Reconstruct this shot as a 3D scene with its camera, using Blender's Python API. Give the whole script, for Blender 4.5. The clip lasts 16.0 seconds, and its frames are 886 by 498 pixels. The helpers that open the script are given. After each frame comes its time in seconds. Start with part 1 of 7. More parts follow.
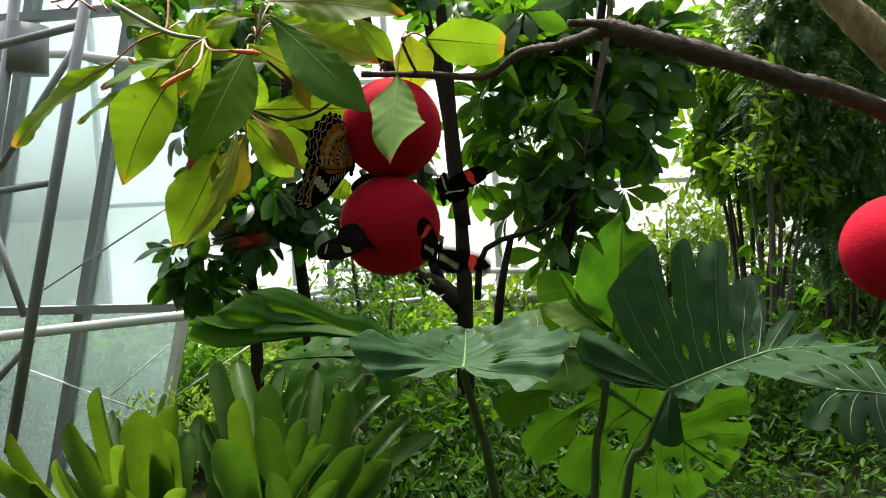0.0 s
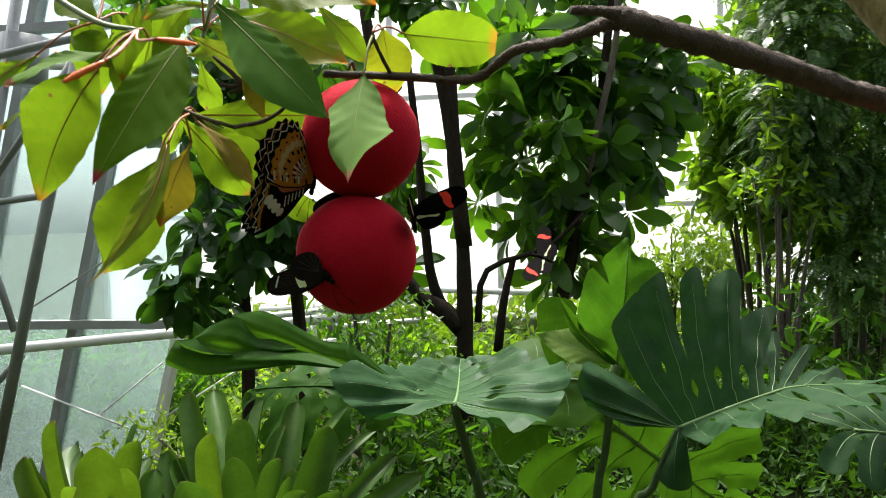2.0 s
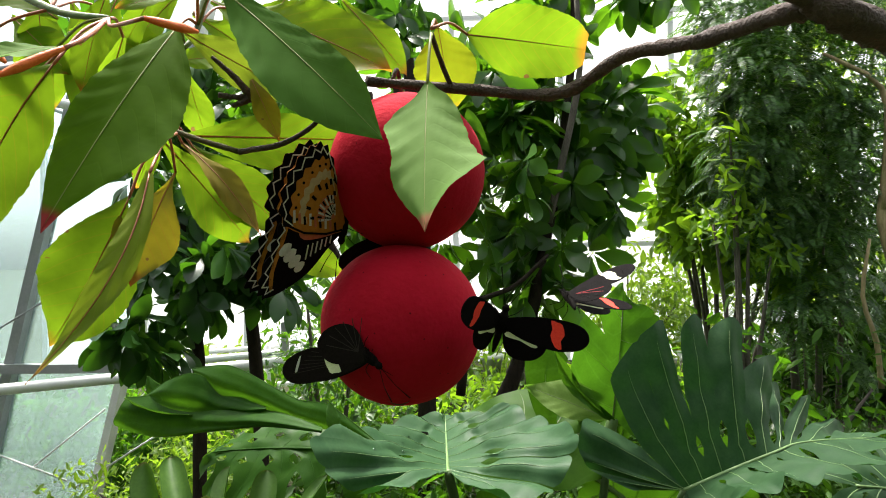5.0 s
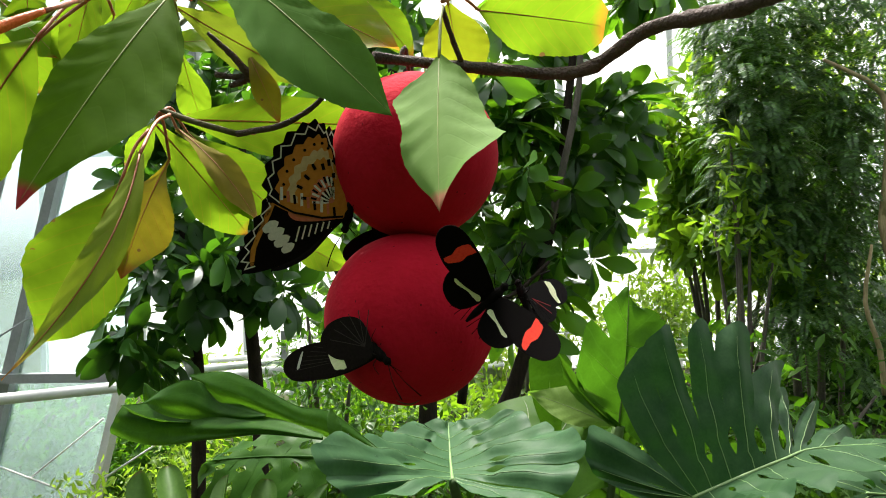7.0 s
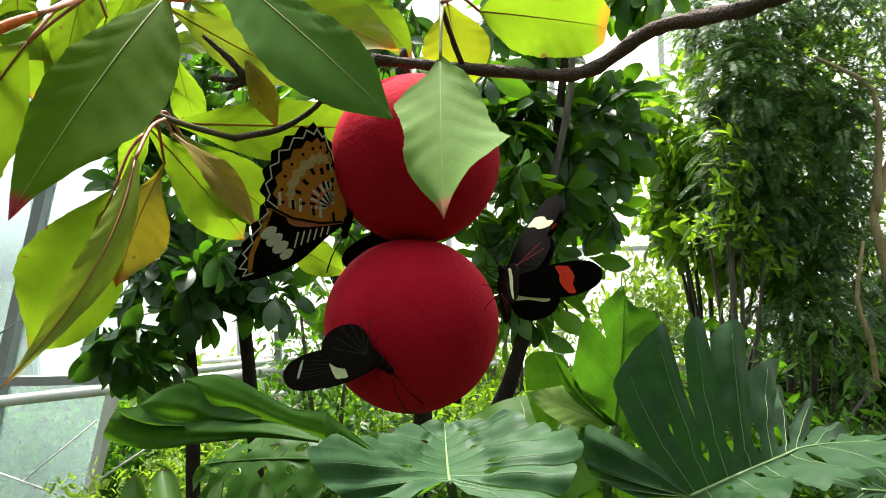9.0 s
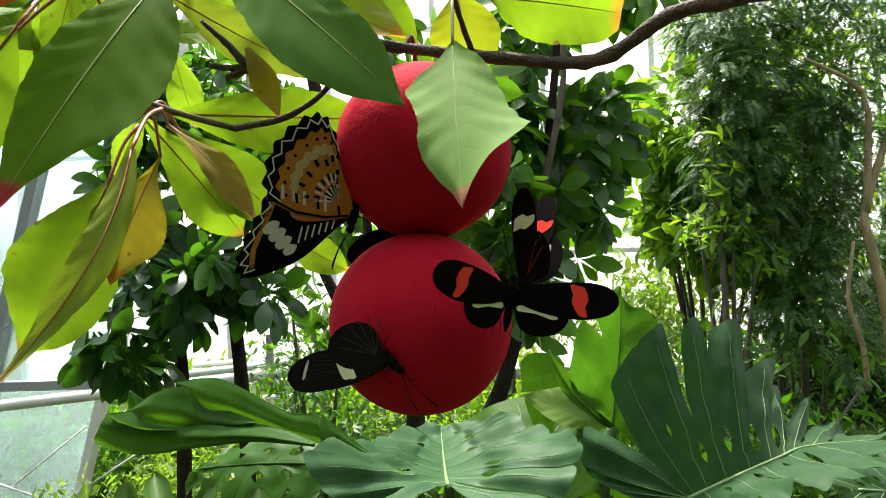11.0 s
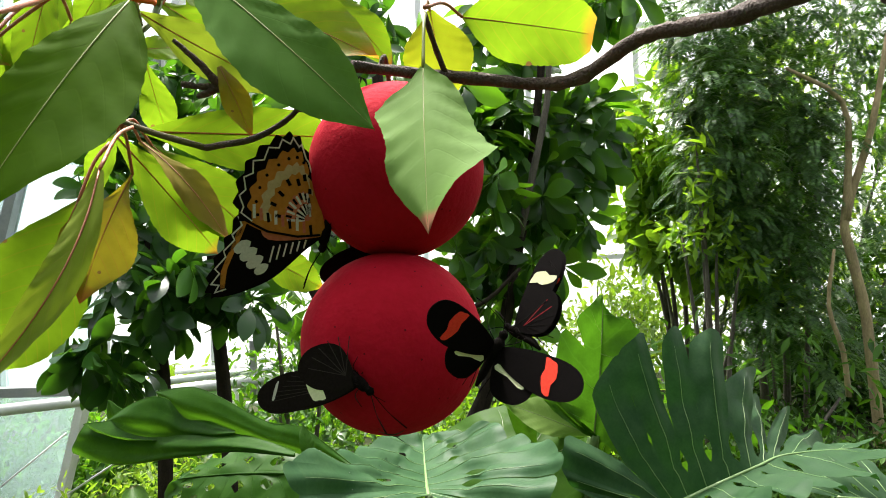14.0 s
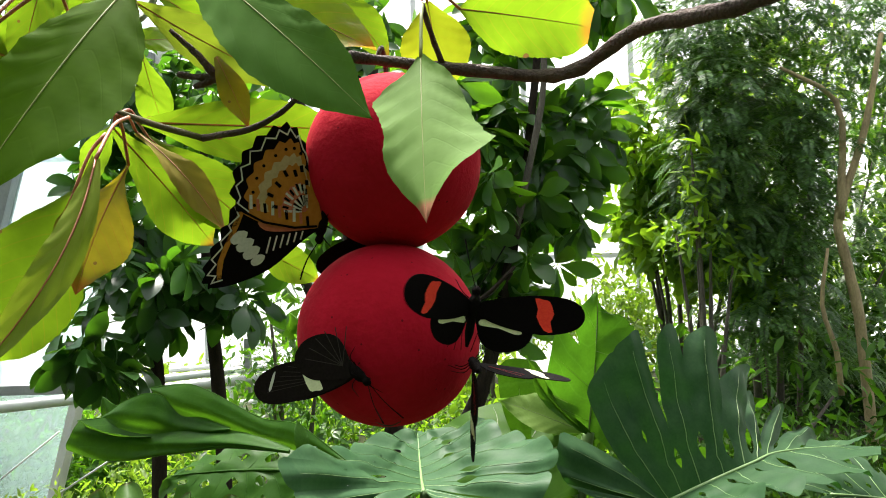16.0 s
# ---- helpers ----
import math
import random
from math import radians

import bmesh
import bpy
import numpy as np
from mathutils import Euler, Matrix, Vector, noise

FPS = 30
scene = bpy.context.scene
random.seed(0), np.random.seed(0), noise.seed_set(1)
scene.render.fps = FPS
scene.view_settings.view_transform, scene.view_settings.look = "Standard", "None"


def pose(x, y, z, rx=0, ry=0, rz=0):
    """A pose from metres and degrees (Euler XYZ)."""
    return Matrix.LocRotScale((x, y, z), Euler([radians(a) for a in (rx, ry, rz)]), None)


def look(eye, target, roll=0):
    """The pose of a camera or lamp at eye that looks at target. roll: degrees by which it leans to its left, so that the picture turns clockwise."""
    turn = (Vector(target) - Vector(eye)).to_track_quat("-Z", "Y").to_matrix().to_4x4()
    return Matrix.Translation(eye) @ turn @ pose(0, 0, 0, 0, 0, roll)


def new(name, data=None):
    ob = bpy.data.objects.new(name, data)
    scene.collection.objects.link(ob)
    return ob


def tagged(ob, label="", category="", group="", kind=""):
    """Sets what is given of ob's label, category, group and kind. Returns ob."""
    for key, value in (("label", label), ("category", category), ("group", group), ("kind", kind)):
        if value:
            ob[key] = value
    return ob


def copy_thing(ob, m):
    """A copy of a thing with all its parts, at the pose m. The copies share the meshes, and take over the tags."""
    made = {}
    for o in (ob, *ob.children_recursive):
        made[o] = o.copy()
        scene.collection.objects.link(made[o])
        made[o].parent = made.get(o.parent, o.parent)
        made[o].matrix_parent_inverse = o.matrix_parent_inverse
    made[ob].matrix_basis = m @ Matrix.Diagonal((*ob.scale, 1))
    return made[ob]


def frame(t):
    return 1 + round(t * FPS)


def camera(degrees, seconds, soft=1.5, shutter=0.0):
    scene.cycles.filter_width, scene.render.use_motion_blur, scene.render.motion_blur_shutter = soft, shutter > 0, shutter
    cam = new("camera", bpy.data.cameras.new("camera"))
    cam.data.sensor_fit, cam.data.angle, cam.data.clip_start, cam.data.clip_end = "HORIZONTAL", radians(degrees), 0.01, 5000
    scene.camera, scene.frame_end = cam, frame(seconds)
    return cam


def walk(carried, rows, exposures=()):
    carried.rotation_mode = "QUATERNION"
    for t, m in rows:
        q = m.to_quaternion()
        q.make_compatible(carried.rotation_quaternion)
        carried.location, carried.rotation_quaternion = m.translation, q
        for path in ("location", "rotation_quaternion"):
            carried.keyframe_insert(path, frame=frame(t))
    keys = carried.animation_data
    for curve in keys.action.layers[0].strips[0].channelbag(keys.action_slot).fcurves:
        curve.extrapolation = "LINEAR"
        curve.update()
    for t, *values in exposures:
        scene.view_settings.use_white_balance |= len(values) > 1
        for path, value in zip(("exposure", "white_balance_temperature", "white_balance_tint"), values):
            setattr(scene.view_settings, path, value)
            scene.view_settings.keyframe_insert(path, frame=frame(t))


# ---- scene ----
cam = camera(62.1, 16.0, soft=0.95, shutter=0.4)
PATH = [
    (0, (0.116, -0.548, 1.515), (-0.16, 1.429, 1.391), -2.5),
    (0.5, (0.096, -0.506, 1.524), (-0.184, 1.471, 1.397), -2.4),
    (1, (0.101, -0.49, 1.54), (-0.182, 1.486, 1.418), -2.2),
    (1.5, (0.113, -0.483, 1.544), (-0.165, 1.495, 1.446), -2.0),
    (2, (0.121, -0.456, 1.519), (-0.163, 1.522, 1.447), -1.5),
    (2.5, (0.077, -0.433, 1.507), (-0.171, 1.55, 1.45), -1.5),
    (3, (0.028, -0.419, 1.497), (-0.158, 1.572, 1.451), -1.2),
    (3.5, (0.041, -0.37, 1.518), (-0.125, 1.623, 1.477), -0.8),
    (4, (0.047, -0.363, 1.531), (-0.11, 1.631, 1.507), -0.8),
    (4.5, (0.048, -0.356, 1.531), (-0.106, 1.639, 1.537), -1.1),
    (7, (0.04, -0.326, 1.522), (-0.111, 1.668, 1.574), -1.4),
    (7.5, (0.041, -0.325, 1.521), (-0.107, 1.669, 1.573), -1.6),
    (8, (0.037, -0.324, 1.521), (-0.108, 1.67, 1.571), -1.6),
    (8.5, (0.036, -0.321, 1.523), (-0.104, 1.673, 1.571), -1.7),
    (9, (0.036, -0.321, 1.525), (-0.096, 1.674, 1.573), -1.8),
    (11.5, (0.026, -0.307, 1.521), (-0.074, 1.689, 1.578), -2.1),
    (12, (0.027, -0.309, 1.52), (-0.065, 1.688, 1.58), -2.1),
    (12.5, (0.027, -0.304, 1.52), (-0.059, 1.694, 1.582), -2.0),
    (13, (0.031, -0.302, 1.526), (-0.05, 1.695, 1.588), -1.9),
    (13.5, (0.032, -0.303, 1.526), (-0.041, 1.695, 1.591), -2.0),
    (14, (0.033, -0.309, 1.528), (-0.035, 1.689, 1.596), -1.9),
    (14.5, (0.033, -0.311, 1.529), (-0.03, 1.687, 1.596), -1.8),
    (15, (0.034, -0.312, 1.528), (-0.027, 1.686, 1.597), -1.8),
    (15.5, (0.033, -0.311, 1.527), (-0.025, 1.687, 1.595), -1.8),
    (16, (0.032, -0.309, 1.525), (-0.022, 1.689, 1.589), -1.8),
]
walk(cam, [(t, look(eye, target, roll)) for t, eye, target, roll in PATH],
     exposures=[(0.0, 1.3), (2.0, 1.45), (4.5, 1.71), (9.0, 1.87), (16.0, 1.99)])

# ---- world and sun ----
world = bpy.data.worlds.new("sky")
scene.world = world
world.use_nodes = True
wn, wl = world.node_tree.nodes, world.node_tree.links
sky = wn.new("ShaderNodeTexSky")
sky.sky_type, sky.sun_disc = "NISHITA", False
sky.sun_elevation, sky.sun_rotation = radians(66), radians(-24)
sky.air_density, sky.dust_density, sky.ozone_density = 1.0, 6.0, 1.0
pale = wn.new("ShaderNodeHueSaturation")
pale.inputs["Saturation"].default_value = 0.25
wl.new(sky.outputs["Color"], pale.inputs["Color"])
wl.new(pale.outputs["Color"], wn["Background"].inputs["Color"])
wn["Background"].inputs["Strength"].default_value = 0.135
sun = new("sun", bpy.data.lights.new("sun", "SUN"))
sun.data.energy, sun.data.angle, sun.data.color = 3.2, radians(9), (1.0, 0.95, 0.86)
sun.matrix_world = look((-1.6, 3.6, 9.0), (0, 0, 0))


# ---- mesh helpers ----
def mesh_of(name, verts, faces, material, smooth=True):
    me = bpy.data.meshes.new(name)
    me.from_pydata([tuple(v) for v in verts], [], [tuple(f) for f in faces])
    me.materials.append(material)
    if smooth:
        me.polygons.foreach_set("use_smooth", [True] * len(me.polygons))
    me.update()
    return me


def part(name, geo, material, parent=None, label="", m=None, smooth=True):
    """One mesh object under a thing: geo is (verts, faces), a bmesh or a mesh."""
    if isinstance(geo, bmesh.types.BMesh):
        me = bpy.data.meshes.new(name)
        geo.to_mesh(me)
        geo.free()
        me.materials.append(material)
        if smooth:
            me.polygons.foreach_set("use_smooth", [True] * len(me.polygons))
    elif isinstance(geo, bpy.types.Mesh):
        me = geo
    else:
        me = mesh_of(name, geo[0], geo[1], material, smooth)
    ob = new(name, me)
    if parent:
        ob.parent = parent
    if m is not None:
        ob.matrix_basis = m
    return tagged(ob, label)


def thing(name, label, category, m=None, group="", kind=""):
    ob = new(name)
    if m is not None:
        ob.matrix_basis = m
    return tagged(ob, label, category, group, kind)


def axes(base, ahead, up):
    """A pose at base: local y runs along ahead, local z near up."""
    y = Vector(ahead).normalized()
    z = Vector(up) - Vector(up).dot(y) * y
    if z.length < 1e-5:
        z = y.orthogonal()
    z.normalize()
    x = y.cross(z)
    m = Matrix((x, y, z)).transposed().to_4x4()
    m.translation = base
    return m


def spline(points, steps=6):
    """A Catmull-Rom line through the points."""
    p = [Vector(q) for q in points]
    p = [2 * p[0] - p[1]] + p + [2 * p[-1] - p[-2]]
    out = []
    for i in range(1, len(p) - 2):
        a, b, c, d = p[i - 1:i + 3]
        for k in range(steps):
            t = k / steps
            out.append(0.5 * (2 * b + (c - a) * t + (2 * a - 5 * b + 4 * c - d) * t * t + (3 * b - a - 3 * c + d) * t ** 3))
    return out + [p[-2]]


def tube(points, radii, sides=7, steps=5, rough=0.0, seed=0):
    """A tapering tube through the points, with uneven bark if rough is given."""
    line = spline(points, steps)
    n = len(line)
    rr = np.interp(np.linspace(0, 1, n), np.linspace(0, 1, len(radii)), radii)
    rng = random.Random(seed)
    verts, faces = [], []
    side = None
    for i, q in enumerate(line):
        d = (line[min(i + 1, n - 1)] - line[max(i - 1, 0)]).normalized()
        if side is None:
            side = d.orthogonal().normalized()
        side = (side - side.dot(d) * d).normalized()
        other = d.cross(side)
        for k in range(sides):
            a = 2 * math.pi * k / sides
            r = float(rr[i]) * (1 + rough * (rng.random() - 0.5))
            verts.append(q + r * (math.cos(a) * side + math.sin(a) * other))
    for i in range(n - 1):
        for k in range(sides):
            a, b = i * sides + k, i * sides + (k + 1) % sides
            faces.append((a, b, b + sides, a + sides))
    faces.append(tuple(range(sides))[::-1])
    faces.append(tuple((n - 1) * sides + k for k in range(sides)))
    return verts, faces


def join(*geos):
    verts, faces = [], []
    for v, f in geos:
        k = len(verts)
        verts += list(v)
        faces += [tuple(i + k for i in g) for g in f]
    return verts, faces


# ---- materials ----
def nodes_of(name):
    mat = bpy.data.materials.new(name)
    mat.use_nodes = True
    n, l = mat.node_tree.nodes, mat.node_tree.links
    return mat, n, l, n["Principled BSDF"]


def ramp(n, stops):
    r = n.new("ShaderNodeValToRGB")
    while len(r.color_ramp.elements) < len(stops):
        r.color_ramp.elements.new(0.5)
    for e, (p, c) in zip(r.color_ramp.elements, stops):
        e.position, e.color = p, (*c, 1)
    return r


def surface(name, low, high, rough=0.6, scale=30.0, bump=0.3, metal=0.0, stretch=(1, 1, 1), dist=0.002, spec=0.5):
    """A surface whose colour wanders between two tones at two sizes, with fine relief."""
    mat, n, l, p = nodes_of(name)
    tc, mp = n.new("ShaderNodeTexCoord"), n.new("ShaderNodeMapping")
    mp.inputs["Scale"].default_value = stretch
    l.new(tc.outputs["Object"], mp.inputs["Vector"])
    a, b = n.new("ShaderNodeTexNoise"), n.new("ShaderNodeTexNoise")
    a.inputs["Scale"].default_value, b.inputs["Scale"].default_value = scale, scale * 7
    a.inputs["Detail"].default_value = b.inputs["Detail"].default_value = 4
    for t in (a, b):
        l.new(mp.outputs["Vector"], t.inputs["Vector"])
    mix = n.new("ShaderNodeMix")
    mix.inputs["Factor"].default_value = 0.4
    l.new(a.outputs["Fac"], mix.inputs[2])
    l.new(b.outputs["Fac"], mix.inputs[3])
    r = ramp(n, [(0.3, low), (0.7, high)])
    l.new(mix.outputs[0], r.inputs["Fac"])
    l.new(r.outputs["Color"], p.inputs["Base Color"])
    p.inputs["Roughness"].default_value, p.inputs["Metallic"].default_value = rough, metal
    p.inputs["Specular IOR Level"].default_value = spec
    if bump:
        bp = n.new("ShaderNodeBump")
        bp.inputs["Strength"].default_value, bp.inputs["Distance"].default_value = bump, dist
        l.new(b.outputs["Fac"], bp.inputs["Height"])
        l.new(bp.outputs["Normal"], p.inputs["Normal"])
    return mat


def foliage(name, low, high, glow, through_light=0.45, rough=0.4, island=0.6, scale=6.0, spec=0.5):
    """Leaves that let light through: tone varies leaf by leaf and over each blade."""
    mat, n, l, p = nodes_of(name)
    out = n["Material Output"]
    tc, a = n.new("ShaderNodeTexCoord"), n.new("ShaderNodeTexNoise")
    a.inputs["Scale"].default_value, a.inputs["Detail"].default_value = scale, 3
    l.new(tc.outputs["Object"], a.inputs["Vector"])
    g = n.new("ShaderNodeNewGeometry")
    mix = n.new("ShaderNodeMix")
    mix.inputs["Factor"].default_value = island
    l.new(a.outputs["Fac"], mix.inputs[2])
    l.new(g.outputs["Random Per Island"], mix.inputs[3])
    r = ramp(n, [(0.2, low), (0.8, high)])
    l.new(mix.outputs[0], r.inputs["Fac"])
    l.new(r.outputs["Color"], p.inputs["Base Color"])
    p.inputs["Roughness"].default_value = rough
    p.inputs["Specular IOR Level"].default_value = spec
    t = n.new("ShaderNodeBsdfTranslucent")
    r2 = ramp(n, [(0.2, tuple(0.6 * c for c in glow)), (0.8, glow)])
    l.new(mix.outputs[0], r2.inputs["Fac"])
    l.new(r2.outputs["Color"], t.inputs["Color"])
    m = n.new("ShaderNodeMixShader")
    m.inputs["Fac"].default_value = through_light
    l.new(p.outputs["BSDF"], m.inputs[1])
    l.new(t.outputs["BSDF"], m.inputs[2])
    l.new(m.outputs["Shader"], out.inputs["Surface"])
    return mat


def blade_material(name, low, high, glow, vein, through_light=0.45, rough=0.4, veins=9.0, tip=None, spec=0.5, vein_amount=0.5, spots=0.0, tip_at=0.87):
    """A single large leaf: side veins run slantwise off the midrib, blotches, and a tinted tip."""
    mat, n, l, p = nodes_of(name)
    out = n["Material Output"]
    tc = n.new("ShaderNodeTexCoord")
    sep = n.new("ShaderNodeSeparateXYZ")
    l.new(tc.outputs["Generated"], sep.inputs[0])

    def calc(op, a, b=None, c=None):
        q = n.new("ShaderNodeMath")
        q.operation = op
        for k, v in enumerate((a, b, c)):
            if v is None:
                continue
            if isinstance(v, (int, float)):
                q.inputs[k].default_value = v
            else:
                l.new(v, q.inputs[k])
        return q.outputs[0]

    noise_a, noise_b = n.new("ShaderNodeTexNoise"), n.new("ShaderNodeTexNoise")
    noise_a.inputs["Scale"].default_value, noise_b.inputs["Scale"].default_value = 35, 220
    noise_a.inputs["Detail"].default_value = noise_b.inputs["Detail"].default_value = 4
    l.new(tc.outputs["Object"], noise_a.inputs["Vector"])
    l.new(tc.outputs["Object"], noise_b.inputs["Vector"])
    across = calc("ABSOLUTE", calc("SUBTRACT", sep.outputs[0], 0.5))
    slant = calc("SUBTRACT", sep.outputs[1], calc("MULTIPLY", calc("POWER", across, 1.3), 0.75))
    slant = calc("ADD", slant, calc("MULTIPLY", noise_a.outputs["Fac"], 0.06))
    saw = calc("PINGPONG", calc("MULTIPLY", slant, veins), 0.5)
    line = calc("SUBTRACT", 1.0, calc("SMOOTH_MIN", calc("MULTIPLY", saw, 16.0), 1.0, 0.2))
    line = calc("MAXIMUM", line, 0.0)
    mixf = n.new("ShaderNodeMix")
    mixf.inputs["Factor"].default_value = 0.35
    l.new(noise_a.outputs["Fac"], mixf.inputs[2])
    l.new(noise_b.outputs["Fac"], mixf.inputs[3])
    r = ramp(n, [(0.3, low), (0.7, high)])
    l.new(mixf.outputs[0], r.inputs["Fac"])

    def tint(colour, fac, to):
        q = n.new("ShaderNodeMix")
        q.data_type = "RGBA"
        l.new(fac, q.inputs[0])
        l.new(colour, q.inputs[6])
        q.inputs[7].default_value = (*to, 1)
        return q.outputs[2]

    col = tint(r.outputs["Color"], calc("MULTIPLY", line, vein_amount), vein)
    r2 = ramp(n, [(0.3, tuple(0.75 * c for c in glow)), (0.7, glow)])
    l.new(mixf.outputs[0], r2.inputs["Fac"])
    gl = tint(r2.outputs["Color"], calc("MULTIPLY", line, vein_amount * 0.6), vein)
    if tip:
        f = calc("MULTIPLY", calc("SUBTRACT", sep.outputs[1], tip_at), 7.0 if tip_at < 0.9 else 30.0)
        f = calc("MINIMUM", calc("MAXIMUM", calc("ADD", f, calc("MULTIPLY", calc("SUBTRACT", noise_a.outputs["Fac"], 0.5), 2.0)), 0.0), 1.0)
        col, gl = tint(col, f, tip), tint(gl, f, tip)
    if spots:
        v = n.new("ShaderNodeTexVoronoi")
        v.inputs["Scale"].default_value = spots
        l.new(tc.outputs["Object"], v.inputs["Vector"])
        f = calc("MULTIPLY", calc("LESS_THAN", v.outputs["Distance"], 0.11), calc("GREATER_THAN", noise_a.outputs["Fac"], 0.52))
        col, gl = tint(col, f, (0.16, 0.09, 0.03)), tint(gl, f, (0.16, 0.09, 0.03))
    info = n.new("ShaderNodeObjectInfo")
    shade = calc("MULTIPLY_ADD", info.outputs["Random"], 0.5, 0.75)

    def scaled(colour):
        q = n.new("ShaderNodeVectorMath")
        q.operation = "SCALE"
        l.new(colour, q.inputs[0])
        l.new(shade, q.inputs["Scale"])
        return q.outputs[0]

    col, gl = scaled(col), scaled(gl)
    l.new(col, p.inputs["Base Color"])
    rr = calc("MULTIPLY_ADD", noise_a.outputs["Fac"], 0.3, rough - 0.15)
    l.new(rr, p.inputs["Roughness"])
    p.inputs["Specular IOR Level"].default_value = spec
    bp = n.new("ShaderNodeBump")
    bp.inputs["Strength"].default_value, bp.inputs["Distance"].default_value = 0.2, 0.0006
    l.new(calc("SUBTRACT", calc("MULTIPLY", noise_a.outputs["Fac"], 0.6), calc("MULTIPLY", line, 0.28)), bp.inputs["Height"])
    l.new(bp.outputs["Normal"], p.inputs["Normal"])
    t = n.new("ShaderNodeBsdfTranslucent")
    l.new(gl, t.inputs["Color"])
    m = n.new("ShaderNodeMixShader")
    m.inputs["Fac"].default_value = through_light
    l.new(p.outputs["BSDF"], m.inputs[1])
    l.new(t.outputs["BSDF"], m.inputs[2])
    l.new(m.outputs["Shader"], out.inputs["Surface"])
    return mat


RED_FOAM = surface("red_foam", (0.36, 0.005, 0.016), (0.46, 0.008, 0.026), rough=0.85, scale=60, bump=0.5, dist=0.0008, spec=0.08)
fn, fl = RED_FOAM.node_tree.nodes, RED_FOAM.node_tree.links
pit, ptc = fn.new("ShaderNodeTexVoronoi"), fn.new("ShaderNodeTexCoord")
pit.inputs["Scale"].default_value = 160
fl.new(ptc.outputs["Object"], pit.inputs["Vector"])
low, dim, was = fn.new("ShaderNodeMath"), fn.new("ShaderNodeMix"), fn["Principled BSDF"].inputs["Base Color"].links[0].from_socket
low.operation = "LESS_THAN"
low.inputs[1].default_value = 0.07
fl.new(pit.outputs["Distance"], low.inputs[0])
dim.data_type = "RGBA"
fl.new(low.outputs[0], dim.inputs[0])
fl.new(was, dim.inputs[6])
dim.inputs[7].default_value = (0.14, 0.004, 0.01, 1)
fl.new(dim.outputs[2], fn["Principled BSDF"].inputs["Base Color"])
BARK = surface("dark_bark", (0.028, 0.017, 0.013), (0.10, 0.065, 0.05), rough=0.85, scale=120, bump=0.8, dist=0.002)
GREY_BARK = surface("grey_bark", (0.035, 0.03, 0.022), (0.13, 0.11, 0.085), rough=0.85, scale=25, bump=0.8, dist=0.01, stretch=(1, 1, 0.3))
DARK_BARK = surface("wet_dark_bark", (0.008, 0.006, 0.004), (0.034, 0.024, 0.016), rough=0.85, scale=60, bump=0.8, dist=0.006, stretch=(1, 1, 0.3), spec=0.15)
PALE_BARK = surface("pale_bark", (0.15, 0.115, 0.055), (0.40, 0.31, 0.16), rough=0.8, scale=20, bump=0.6, dist=0.01, stretch=(1, 1, 0.3))
STEM_RED = surface("red_stem", (0.26, 0.06, 0.025), (0.42, 0.14, 0.06), rough=0.5, scale=200, bump=0.2)
TWIG_OLIVE = surface("olive_twig", (0.055, 0.052, 0.022), (0.11, 0.095, 0.04), rough=0.7, scale=150, bump=0.4, spec=0.1)
STEM_GREEN = surface("green_stem", (0.065, 0.10, 0.022), (0.12, 0.17, 0.045), rough=0.45, scale=60, bump=0.2)
BUD = surface("orange_bud", (0.75, 0.10, 0.012), (0.90, 0.20, 0.03), rough=0.45, scale=150, bump=0.2)
LEAF_DARK = blade_material("mature_leaf", (0.046, 0.100, 0.006), (0.068, 0.135, 0.010), (0.10, 0.22, 0.006), (0.13, 0.20, 0.03), 0.32, 0.7, 8, tip=(0.22, 0.03, 0.03), spec=0.015, vein_amount=0.09, spots=60, tip_at=0.91)
LEAF_DULL = blade_material("dull_leaf", (0.052, 0.125, 0.020), (0.072, 0.160, 0.032), (0.09, 0.22, 0.02), (0.11, 0.20, 0.06), 0.28, 0.8, 8, spec=0.012, vein_amount=0.1, spots=40)
LEAF_YELLOW = blade_material("yellow_leaf", (0.16, 0.205, 0.012), (0.22, 0.265, 0.02), (0.30, 0.37, 0.012), (0.30, 0.16, 0.03), 0.55, 0.6, 8, tip=(0.40, 0.22, 0.02), spec=0.03, vein_amount=0.2, spots=70)
LEAF_BROWN = blade_material("brown_leaf", (0.12, 0.105, 0.018), (0.17, 0.14, 0.03), (0.20, 0.17, 0.02), (0.22, 0.12, 0.04), 0.3, 0.7, 8, tip=(0.30, 0.10, 0.03), spec=0.02, vein_amount=0.25, spots=60)
LEAF_GREY = blade_material("grey_green_leaf", (0.085, 0.155, 0.036), (0.115, 0.195, 0.055), (0.12, 0.22, 0.03), (0.17, 0.26, 0.10), 0.3, 0.65, 8, tip=(0.26, 0.12, 0.07), spec=0.03, vein_amount=0.06, tip_at=0.9)
LEAF_RIB = surface("leaf_rib", (0.13, 0.165, 0.045), (0.19, 0.20, 0.06), rough=0.5, scale=150, bump=0.1, spec=0.1)
PETIOLE = surface("dull_petiole", (0.035, 0.07, 0.022), (0.06, 0.10, 0.035), rough=0.5, scale=60, bump=0.2, spec=0.2)
LEAF_LIME = blade_material("young_leaf", (0.08, 0.14, 0.010), (0.125, 0.195, 0.018), (0.18, 0.31, 0.009), (0.30, 0.16, 0.03), 0.55, 0.5, 9, tip=(0.42, 0.11, 0.02), spec=0.06, vein_amount=0.3, spots=70, tip_at=0.895)
